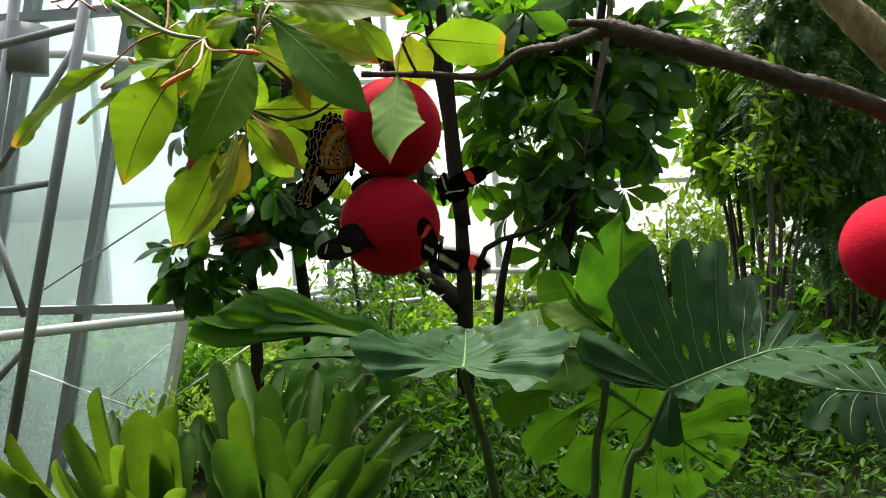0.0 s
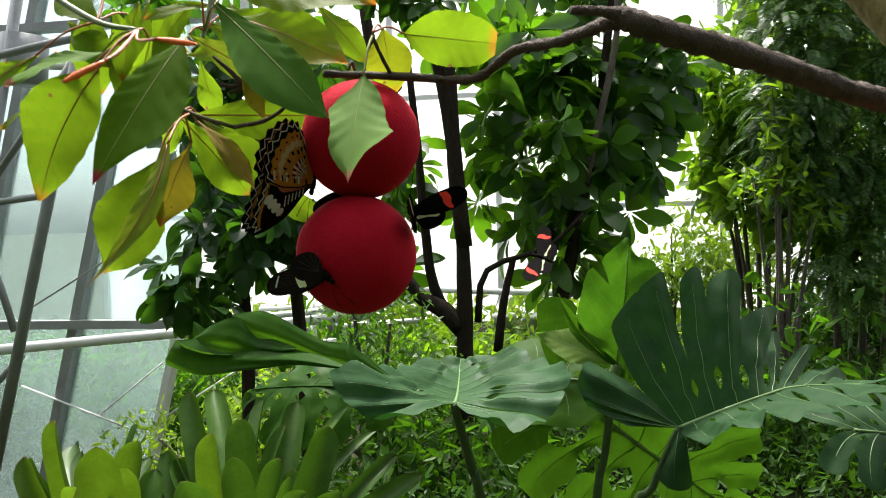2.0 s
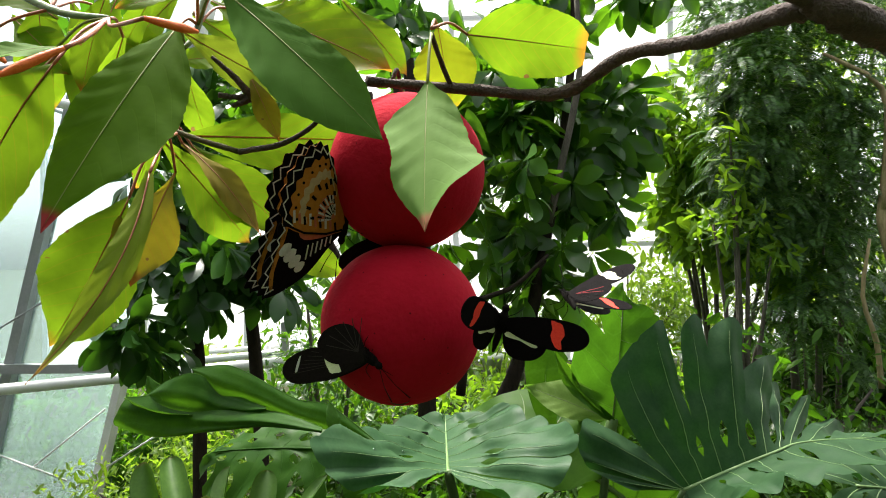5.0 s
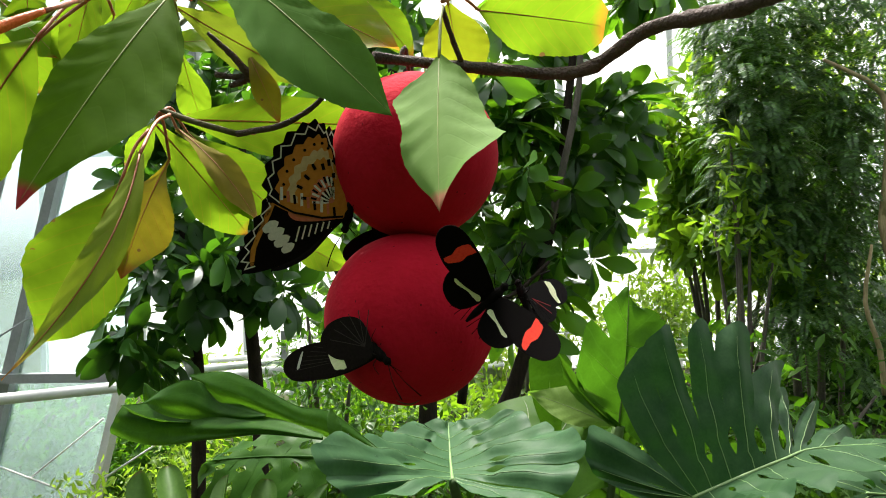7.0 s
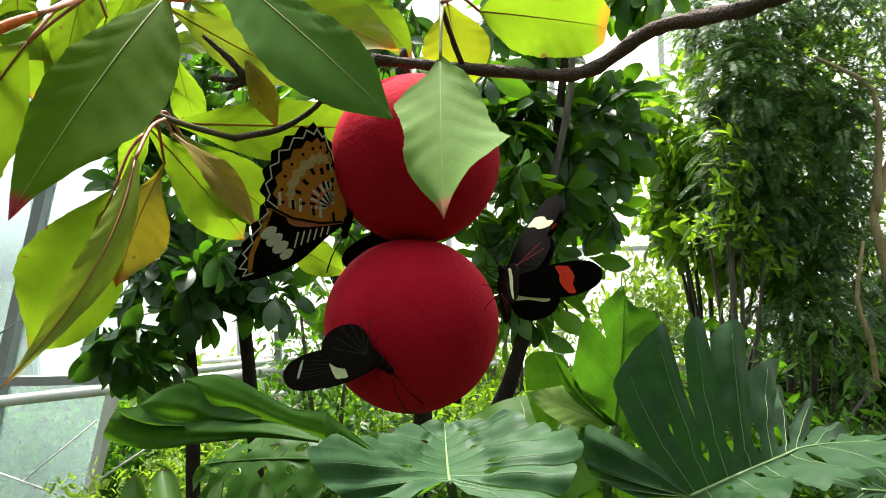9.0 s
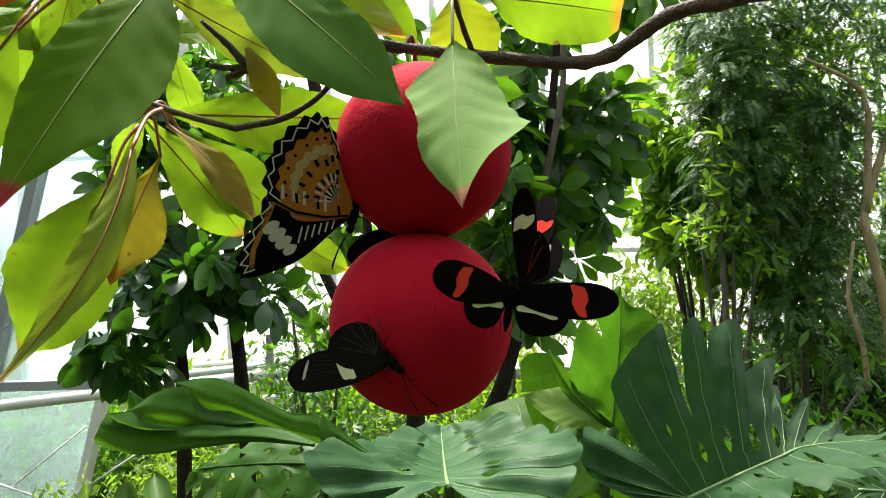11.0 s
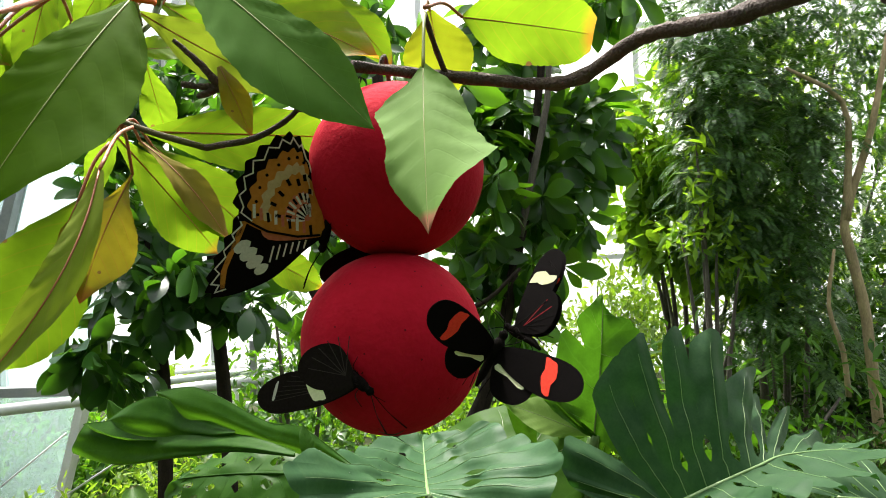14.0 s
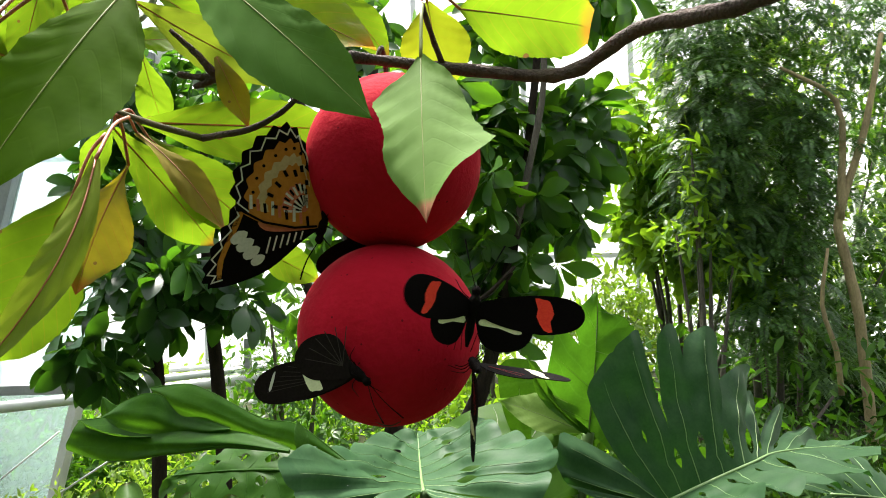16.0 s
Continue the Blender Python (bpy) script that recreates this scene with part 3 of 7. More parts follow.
    clumps = [(*(0.015, 4.400, 2.087), 0.42, 0.4, 0.5, 17), (*(-0.111, 4.300, 1.606), 0.3, 0.3, 0.38, 9), (*(0.358, 4.600, 2.166), 0.4, 0.4, 0.45, 15),
              (*(0.419, 4.600, 1.702), 0.35, 0.4, 0.35, 12), (*(0.144, 4.600, 2.637), 0.5, 0.4, 0.3, 19), (*(0.716, 4.800, 2.091), 0.3, 0.3, 0.4, 19),
              (*(0.246, 4.400, 1.254), 0.2, 0.2, 0.2, 8), (*(-0.289, 4.800, 2.872), 0.35, 0.4, 0.3, 17), (*(-1.543, 4.900, 2.701), 0.4, 0.3, 0.3, 19),
              (*(0.93, 5.000, 2.55), 0.36, 0.3, 0.2, 16), (*(0.240, 4.800, 3.188), 0.4, 0.4, 0.4, 21), (*(1.113, 4.800, 3.353), 0.25, 0.3, 0.2, 10), (*(-0.766, 4.500, 1.849), 0.2, 0.3, 0.22, 9), (*(-0.981, 4.600, 1.309), 0.15, 0.2, 0.18, 5)]
    part("crown", scatter(*whorls(rng, clumps, 0.28, 8, 1.1), "glossy"), GLOSSY, tree)


big_leaf_tree()


def left_bush():
    rng = np.random.default_rng(5)
    bush = thing("whorled_shrub", "shrub with dark glossy rounded leaves on thin trunks", "shrub")
    for pts in (([(-0.92, 2.600, -0.9), (-0.93, 2.600, 0.2), (-0.935, 2.600, 0.666), (-0.959, 2.600, 1.155), (-0.986, 2.600, 1.470), (-0.991, 2.600, 1.787), (-0.995, 2.600, 2.106)]), ([(-1.18, 2.500, -0.9), (-1.16, 2.500, 0.2), (-1.158, 2.500, 0.658), (-1.152, 2.500, 1.088), (-1.173, 2.500, 1.392), (-1.210, 2.500, 1.742)])):
        part("trunk", tube(pts, [0.034, 0.032, 0.03, 0.028, 0.025, 0.02, 0.015], 8, 4, 0.15), DARK_BARK, bush)
    clumps = [(*(-1.284, 2.300, 1.296), 0.10, 0.12, 0.05, 7), (*(-1.244, 2.300, 1.224), 0.08, 0.1, 0.03, 4), (*(-1.370, 2.350, 1.376), 0.06, 0.08, 0.03, 2), (*(-1.334, 2.750, 2.159), 0.14, 0.15, 0.12, 12), (*(-1.509, 2.750, 1.960), 0.12, 0.15, 0.1, 8), (*(-1.191, 2.400, 1.525), 0.14, 0.15, 0.10, 11), (*(-0.977, 2.400, 1.581), 0.15, 0.15, 0.12, 12),
              (*(-1.087, 2.400, 1.395), 0.10, 0.12, 0.05, 4), (*(-0.841, 2.500, 1.469), 0.1, 0.15, 0.07, 7), (*(-1.068, 2.600, 1.903), 0.14, 0.2, 0.14, 10), (*(-0.892, 2.700, 1.979), 0.14, 0.2, 0.14, 10), (*(-1.255, 2.600, 1.750), 0.14, 0.2, 0.1, 10),
              (*(-1.701, 2.800, 2.513), 0.12, 0.2, 0.14, 9), (*(-1.136, 2.800, 2.344), 0.3, 0.2, 0.2, 22), (*(-0.399, 3.000, 2.625), 0.2, 0.2, 0.2, 14), (*(-0.656, 3.000, 2.714), 0.2, 0.2, 0.2, 12)]
    part("crown", scatter(*whorls(rng, clumps, 0.145, 9, 1.1), "glossy"), BUSH, bush)


left_bush()


def feather_tree():
    rng = np.random.default_rng(7)
    tree = thing("feather_leaf_tree", "tall tree with drooping feathery dark green fronds", "tree")
    part("trunk", tube([(2.859, 4.900, -0.193), (2.824, 4.900, 0.272), (2.769, 4.900, 1.132), (2.684, 4.900, 1.607), (2.668, 4.900, 1.845), (2.872, 4.900, 2.434), (3.022, 4.900, 3.109)], [0.04, 0.04, 0.036, 0.034, 0.03, 0.024, 0.016], 9, 4, 0.15), PALE_BARK, tree)
    part("limb", tube([(2.666, 4.900, 1.806), (2.702, 4.900, 2.162), (2.686, 4.900, 2.641), (2.305, 4.900, 2.896)], [0.035, 0.025, 0.02, 0.012], 7, 3, 0.15), PALE_BARK, tree)
    part("limb", tube([(2.577, 4.800, 0.606), (2.554, 4.800, 0.914), (2.473, 4.800, 1.224), (2.530, 4.800, 1.609)], [0.02, 0.018, 0.015, 0.01], 7, 3, 0.15), PALE_BARK, tree)
    clumps = [(2.023, 5.5, 3.447, 0.38, 0.4, 0.31, 120),
              (2.022, 5.4, 2.881, 0.31, 0.4, 0.35, 150),
              (1.999, 5.4, 2.355, 0.26, 0.4, 0.35, 130),
              (2.084, 5.5, 1.834, 0.27, 0.4, 0.31, 110),
              (1.920, 5.7, 2.174, 0.18, 0.4, 0.28, 40),
              (2.563, 5.4, 2.729, 0.26, 0.4, 0.31, 130),
              (2.538, 5.4, 2.204, 0.23, 0.4, 0.35, 104),
              (2.514, 5.5, 1.687, 0.22, 0.4, 0.31, 110),
              (2.383, 5.5, 1.207, 0.31, 0.4, 0.27, 90),
              (3.009, 5.5, 3.361, 0.45, 0.4, 0.27, 82),
              (2.531, 5.6, 3.552, 0.41, 0.4, 0.27, 77),
              (3.405, 5.6, 3.196, 0.36, 0.4, 0.36, 55),
              (1.896, 5.9, 3.493, 0.14, 0.4, 0.24, 30),
              (3.420, 5.8, 2.646, 0.23, 0.4, 0.28, 30),
              (3.187, 6.0, 1.926, 0.29, 0.4, 0.29, 45),
              (3.445, 6.0, 1.439, 0.29, 0.4, 0.34, 50),
              (2.856, 5.8, 0.904, 0.42, 0.4, 0.28, 70),
              (2.111, 5.6, 4.215, 0.63, 0.4, 0.41, 140),
              (2.964, 5.6, 4.176, 0.63, 0.4, 0.41, 140),
              (3.692, 5.6, 3.594, 0.36, 0.4, 0.68, 120),
              (3.833, 5.8, 2.259, 0.38, 0.4, 0.70, 45)]
    part("crown", scatter(*fronds(rng, [(*c[:6], int(c[6] * 1.9)) for c in clumps], 0.27, 17), "leaflet"), CROWN_FERN, tree)


feather_tree()


def shrub(name, label, clumps, size, material, seed, kind="lance"):
    rng = np.random.default_rng(seed)
    s = thing(name, label, "shrub")
    x, y = np.mean([c[0] for c in clumps]), np.mean([c[1] for c in clumps])
    stems = []
    for c in clumps:
        mid = Vector(((x + c[0]) / 2, (y + c[1]) / 2, c[2] * 0.5))
        stems.append(tube([(x + 0.3 * (c[0] - x), y + 0.3 * (c[1] - y), 0), mid, c[:3]], [0.025, 0.018, 0.008], 6, 3, 0.1))
    part("stem", join(*stems), GREY_BARK, s)
    part("crown", scatter(*sprays(rng, clumps, size), kind), material, s)


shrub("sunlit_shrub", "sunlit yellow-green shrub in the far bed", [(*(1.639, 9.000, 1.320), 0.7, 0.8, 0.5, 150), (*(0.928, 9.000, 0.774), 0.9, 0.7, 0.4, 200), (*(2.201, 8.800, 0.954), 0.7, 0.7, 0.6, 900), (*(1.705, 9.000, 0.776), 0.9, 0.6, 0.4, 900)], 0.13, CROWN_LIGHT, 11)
shrub("weeping_shrub", "fine-leaved green shrub with hanging twigs", [(*(-0.951, 3.400, 1.303), 0.25, 0.3, 0.3, 200), (*(-0.729, 3.400, 0.983), 0.3, 0.3, 0.25, 240), (*(-0.768, 3.600, 0.674), 0.4, 0.4, 0.35, 620), (*(-1.021, 3.600, 1.011), 0.25, 0.3, 0.25, 260)], 0.06, GLOSSY, 12)
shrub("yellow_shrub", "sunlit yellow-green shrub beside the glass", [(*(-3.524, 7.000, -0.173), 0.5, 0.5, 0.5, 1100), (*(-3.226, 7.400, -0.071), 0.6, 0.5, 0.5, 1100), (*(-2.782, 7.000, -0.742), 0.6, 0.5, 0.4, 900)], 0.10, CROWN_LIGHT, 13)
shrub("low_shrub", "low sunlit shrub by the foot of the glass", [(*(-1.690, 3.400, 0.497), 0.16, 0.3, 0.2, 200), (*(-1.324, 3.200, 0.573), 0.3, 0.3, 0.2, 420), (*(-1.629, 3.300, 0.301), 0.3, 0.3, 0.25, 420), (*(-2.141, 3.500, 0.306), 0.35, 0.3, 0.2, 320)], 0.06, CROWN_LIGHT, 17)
shrub("understorey_shrub", "mixed green undergrowth below the trees", [(*(-0.703, 3.200, 0.332), 0.35, 0.4, 0.25, 300), (*(-0.118, 3.400, 0.268), 0.4, 0.4, 0.3, 420), (*(0.118, 3.200, 0.094), 0.4, 0.4, 0.25, 360), (*(-0.385, 3.000, 0.137), 0.4, 0.4, 0.2, 300), (*(-1.193, 3.400, 0.464), 0.35, 0.3, 0.3, 300)], 0.11, CROWN_DARK, 14)
shrub("dark_undergrowth", "dark tangled undergrowth at the foot of the trees", [(*(1.858, 4.200, 0.157), 0.6, 0.5, 0.5, 620), (*(1.473, 4.600, 0.665), 0.5, 0.5, 0.5, 240), (*(2.428, 4.600, 0.644), 0.5, 0.5, 0.6, 120), (*(1.685, 4.000, -0.265), 0.7, 0.5, 0.3, 520), (*(1.369, 4.000, 0.079), 0.5, 0.4, 0.4, 380)], 0.13, CROWN_DARK, 15)
shrub("back_shrub", "dark green shrub mass behind the trees", [(2.909, 7.6, 3.155, 0.42, 0.4, 0.73, 420), (3.536, 7.6, 2.525, 0.61, 0.4, 0.97, 700), (3.082, 7.6, 1.696, 0.67, 0.4, 0.67, 700), (3.940, 7.6, 1.071, 0.85, 0.4, 0.73, 520), (4.629, 7.7, 3.111, 0.43, 0.4, 0.86, 220), (3.071, 7.0, 0.517, 0.95, 0.4, 0.50, 900), (3.078, 7.6, 5.609, 1.82, 0.4, 0.67, 600), (3.930, 7.0, 0.329, 0.67, 0.4, 0.56, 500), (4.562, 7.4, 1.758, 0.47, 0.4, 0.95, 250)], 0.15, CROWN_SHADED, 16, "obovate")
# no plant of its own: dark leaves added as the feathery tree's shaded pockets
shrub("core_shrub", "dark leaves added within the feathery tree for its shaded inside", [(2.204, 5.9, 3.192, 0.21, 0.3, 0.43, 572), (2.202, 5.9, 2.378, 0.19, 0.3, 0.48, 660), (2.291, 5.9, 1.759, 0.21, 0.3, 0.29, 440), (2.769, 5.9, 2.501, 0.19, 0.3, 0.52, 704), (2.710, 5.9, 1.745, 0.19, 0.3, 0.33, 211), (2.499, 5.9, 1.187, 0.29, 0.3, 0.24, 211), (3.267, 6.0, 3.567, 0.34, 0.3, 0.19, 70)], 0.085, CROWN_SHADED, 20, "obovate")
shrub("slender_shrub", "slender shrub of narrow fresh green leaves before the tree", [(1.736, 5.05, 2.104, 0.14, 0.25, 0.21, 70), (1.822, 5.05, 1.753, 0.21, 0.25, 0.16, 90), (1.593, 5.1, 1.742, 0.17, 0.25, 0.15, 70), (1.725, 5.1, 2.442, 0.08, 0.25, 0.12, 30), (1.972, 5.05, 1.503, 0.19, 0.25, 0.12, 70)], 0.12, CROWN_MID, 24)
shrub("fresh_shrub", "fresh yellow-green broad-leaved shrub lit from above", [(1.534, 6.3, 2.921, 0.23, 0.4, 0.30, 150), (1.691, 6.2, 2.442, 0.32, 0.4, 0.35, 420), (1.986, 6.0, 2.111, 0.24, 0.4, 0.34, 320), (1.572, 6.2, 1.946, 0.30, 0.4, 0.25, 320), (2.048, 5.9, 1.530, 0.33, 0.4, 0.24, 300), (1.927, 6.4, 3.240, 0.21, 0.4, 0.31, 130), (2.414, 5.9, 1.377, 0.29, 0.4, 0.19, 200), (1.656, 6.0, 1.640, 0.29, 0.4, 0.15, 160), (2.454, 6.2, 1.867, 0.15, 0.4, 0.30, 80)], 0.17, CROWN_MID, 18, "obovate")
shrub("back_foliage", "green foliage high behind the broadleaf tree", [(0.20, 7.5, 2.9, 0.6, 0.5, 0.8, 800), (0.35, 7.4, 2.2, 0.6, 0.5, 0.7, 300)], 0.13, CROWN_DARK, 19, "obovate")


shrub("bed_shrub", "glossy green shrub standing in the middle bed", [(*(-1.695, 5.000, 0.535), 0.35, 0.3, 0.35, 110), (*(-1.249, 5.600, 0.171), 0.3, 0.3, 0.4, 130), (*(-0.437, 5.200, 0.021), 0.35, 0.3, 0.3, 130), (*(0.473, 5.600, 0.052), 0.3, 0.3, 0.3, 110), (*(0.055, 4.600, 0.052), 0.35, 0.3, 0.3, 150), (*(-0.726, 4.400, -0.047), 0.35, 0.3, 0.3, 140)], 0.17, CROWN_DARK, 31, "glossy")
shrub("corner_shrub", "dark shrub before the far glass", [(*(4.195, 7.400, 0.882), 0.5, 0.4, 0.5, 260), (*(3.510, 7.200, 0.520), 0.4, 0.4, 0.4, 160)], 0.14, CROWN_DARK, 32)


def flower_pot(m):
    v, f = [], []
    for r, z in ((0.09, 0), (0.13, 0.26), (0.145, 0.26), (0.15, 0.32), (0.135, 0.32), (0.12, 0.26), (0.08, 0.1)):
        for k in range(16):
            v.append((r * math.cos(k * math.pi / 8), r * math.sin(k * math.pi / 8), z))
    for i in range(6):
        for k in range(16):
            a, b = i * 16 + k, i * 16 + (k + 1) % 16
            f.append((a, b, b + 16, a + 16))
    f.append(tuple(range(16))[::-1])
    pot = thing("hanging_pot", "white plastic plant pot hanging from a rail", "plant pot", m, "row of pots")
    part("pot", (v, f), POT_WHITE, pot)
    part("hanger", tube([(0.14, 0, 0.3), (0, 0, 0.62), (-0.14, 0, 0.3)], [0.006] * 3, 5, 3), STEEL, pot)
    return pot


first = flower_pot(Matrix.Translation((-0.468, 9.000, 0.005)))
copy_thing(first, Matrix.Translation((-0.079, 9.000, -0.003)))
rail = thing("pot_rail", "pale pipe rail behind the trees carrying pots", "rail")
part("tube", tube([(-2.653, 9.050, 0.698), (-1.118, 9.050, 0.629), (0.426, 9.050, 0.567)], [0.04] * 3, 8, 2), PIPE_WHITE, rail)


def pipework():
    group = thing("pipe_manifold", "white painted pipes and a valve behind the shrubs", "pipes")
    for a, b, r in (((-2.651, 5.600, 0.720), (-1.258, 6.000, 0.797), 0.03), ((-2.453, 5.800, 0.783), (-0.895, 6.200, 0.837), 0.022), ((-2.110, 5.900, 0.594), (-1.001, 6.200, 0.626), 0.026), ((-2.500, 5.900, 0.461), (-1.407, 6.200, 0.453), 0.022)):
        part("tube", bar(a, b, r), PIPE_WHITE, group)
    for a in ((-1.968, 5.880, 0.831), (-1.764, 5.930, 0.877), (-1.502, 6.050, 0.895)):
        part("post", bar(a, (a[0], a[1], -0.05), 0.03), PIPE_WHITE, group)
    c = Vector((-1.718, 5.860, 0.779))
    ring = [c + Vector((0.09 * math.cos(k * math.pi / 6), 0, 0.09 * math.sin(k * math.pi / 6))) for k in range(13)]
    part("valve_wheel", tube(ring, [0.012] * 13, 6, 2), PIPE_WHITE, group)
    part("valve_body", tube([c, c + Vector((0, 0.08, 0))], [0.03, 0.04], 8, 2), STEEL, group)


pipework()


# ---- low growth over the soil ----
def ground_cover():
    rng = np.random.default_rng(21)
    clumps = []
    for _ in range(420):
        x, y = rng.uniform(-6, 8), 2.0 + 8.0 * rng.random() ** 1.4
        if x > 0.6 - 0.42 * y and (y < 4.6 or x > 0.30 * y):
            clumps.append((x, y, 0.15 + 0.3 * rng.random(), 0.5, 0.5, 0.25, 120))
    for _ in range(170):
        clumps.append((rng.uniform(-0.9, 3.2), rng.uniform(2.3, 5.2), 0.05 + 0.3 * rng.random(), 0.45, 0.4, 0.25, 110))
    # the darker green stands in for deep shade near the floor
    ob = part("ground_cover", scatter(*sprays(rng, clumps, 0.065), "lance"), CROWN_SHADED)
    tagged(ob, "low green plants covering the soil of the beds", "ground cover", kind="stuff")


def sunlit_cover():
    rng = np.random.default_rng(23)
    clumps = [(rng.uniform(-1.6, 1.8), rng.uniform(5.6, 8.8), 0.03 + 0.22 * rng.random(), 0.45, 0.4, 0.22, 110) for _ in range(34)]
    ob = part("sunlit_cover", scatter(*sprays(rng, clumps, 0.12), "obovate"), CROWN_MID)
    tagged(ob, "fresh green low plants in the sunlit beds", "ground cover", kind="stuff")


ground_cover()
sunlit_cover()


def far_wood():
    rng = np.random.default_rng(22)
    clumps = []
    for k in range(34):
        x = rng.uniform(1.6, 9.0)
        z = rng.uniform(0.3, 4.8)
        gap = (1.0 < x < 3.2 and 0.7 < z < 3.4) or (5.2 < x < 7.4 and z < 2.2)
        clumps.append((x, rng.uniform(8.6, 10.0), z, 0.9, 0.6, 0.8, 60 if gap else 170))
    for k in range(12):
        x = rng.uniform(-6.0, 2.0)
        clumps.append((x, rng.uniform(9.2, 10.0), rng.uniform(0.1, 0.4), 0.7, 0.4, 0.3, 120))
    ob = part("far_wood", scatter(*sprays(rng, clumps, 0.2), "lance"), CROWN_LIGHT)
    tagged(ob, "far pale green trees beyond the beds", "trees", kind="stuff")
    clumps = [(rng.uniform(-7.5, -2.9), rng.uniform(5.2, 6.5), rng.uniform(-0.9, 0.55), 0.6, 0.4, 0.35, 230) for k in range(60)]
    ob = part("outer_hedge", scatter(*sprays(rng, clumps, 0.12), "lance"), CROWN_DARK)
    tagged(ob, "dark green hedge outside the glass wall", "hedge", kind="stuff")
    # added out of view behind and beside, to hold back low sky light
    clumps = []
    for k in range(110):
        a = radians(rng.uniform(80, 280))
        d = rng.uniform(4.0, 7.0)
        clumps.append((d * math.sin(a), d * math.cos(a), rng.uniform(0.4, 4.6), 1.2, 1.0, 1.0, 150))
    ob = part("sky_block_foliage", scatter(*sprays(rng, clumps, 0.4), "lance"), CROWN_DARK)
    tagged(ob, "unseen dark foliage added beside and behind to block low sky light", "trees", kind="stuff")


far_wood()

# ---- red feeder balls ----
def ball_feeder(name, label, centre, r, seed):
    bm = bmesh.new()
    bmesh.ops.create_icosphere(bm, subdivisions=5, radius=r)
    for v in bm.verts:
        v.co *= 1 + 0.006 * noise.noise(v.co * 60 + Vector((seed, 0, 0))) + 0.003 * noise.noise(v.co * 300)
    ob = part(name, bm, RED_FOAM)
    ob.matrix_basis = Matrix.Translation(centre)
    return tagged(ob, label, "feeder ball", "red feeder balls")


R = 0.038
ball_low = ball_feeder("feeder_ball", "red foam feeder ball hanging below another", (0, 0, 1.5), R, 1)
ball_high = ball_feeder("feeder_ball", "red foam feeder ball hung from the dark twig", (0.003, 0.008, 1.5735), R, 2)
ball_side = ball_feeder("feeder_ball", "red foam feeder ball hanging alone", (0.382, 0.050, 1.466), R + 0.003, 3)
part("crease", tube([(-0.0044, -0.0184, -0.0328), (-0.0012, -0.0153, -0.0347), (0.0019, -0.0148, -0.0348), (0.0054, -0.0179, -0.0330)], [0.0003, 0.0006, 0.0006, 0.0002], 6, 4), BARK, ball_low, "dark crease in the foam")
cord = thing("hanging_wire", "thin black wire through the feeder balls", "wire")
part("wire", tube([(0.002, 0.007, 1.605), (0.001, 0.007, 1.614), (0.0, 0.002, 1.622), (-0.002, 0.0, 1.616)], [0.0011] * 4, 6, 4), BARK, cord)
part("wire", tube([(0.382, 0.050, 1.504), (0.404, 0.100, 1.569)], [0.0009, 0.0009], 6, 2), BARK, cord)


# ---- leaf blades ----
def blade(base, tip, half_left, half_right, face, arch=0.06, fold=0.12, wave=0.04, seed=0, nu=44, nv=6, rib_size=0.008, bend=0.0, curl=0.0):
    """A leaf from base to tip: half widths at even steps as shares of its length; face: the way its upper side looks; bend: how far the rib bows sideways."""
    base, tip = Vector(base), Vector(tip)
    L = (tip - base).length
    m = axes(base, tip - base, face)
    rng = random.Random(seed)
    ph = rng.random() * 6
    us = np.linspace(0, 1, nu + 1)

    def ease(p):
        line = spline([(k, w, 0) for k, w in enumerate(p)], 8)
        return np.interp(us * (len(p) - 1), [q.x for q in line], [max(0.0, q.y) for q in line])

    wl_, wr_ = ease(half_left), ease(half_right)

    def rib_at(u):
        return Vector((L * bend * 4 * u * (1 - u), L * u, L * (arch * 4 * u * (1 - u) - curl * u ** 3)))

    verts, faces = [], []
    for i, u in enumerate(us):
        c = rib_at(u)
        for j in range(-nv, nv + 1):
            s = j / nv
            edge = 1 + (0.035 * noise.noise((u * 14 + seed, s * 3, seed * 0.7)) + 0.02 * (i % 2)) * abs(s) ** 3
            x = L * (wr_[i] if s > 0 else wl_[i]) * s * edge
            pucker = 0.006 * abs(s) * math.cos(u * 50 - abs(s) * 9) + 0.012 * abs(s) * noise.noise((u * 7 + seed, s * 3, 1.7))
            z = L * (fold * abs(x / L) + wave * s * s * math.sin(9 * u + ph + (2 if s > 0 else 0)) + pucker * (4 * u * (1 - u)))
            verts.append((c.x + x, c.y, c.z + z))
    w = 2 * nv + 1
    for i in range(nu):
        for j in range(w - 1):
            a = i * w + j
            faces.append((a, a + 1, a + 1 + w, a + w))
    rib = [rib_at(u) for u in (0, 0.2, 0.4, 0.6, 0.8, 0.97)]
    k = L * rib_size
    return (verts, faces), tube(rib, [k, k * 0.85, k * 0.7, k * 0.55, k * 0.4, L * 0.0008], 6, 4), m


OVAL = (0.015, 0.045, 0.09, 0.135, 0.165, 0.17, 0.145, 0.09, 0.0)
NARROW = (0.02, 0.05, 0.08, 0.105, 0.115, 0.105, 0.085, 0.05, 0.0)
WIDE = (0.02, 0.10, 0.20, 0.26, 0.28, 0.26, 0.21, 0.12, 0.0)


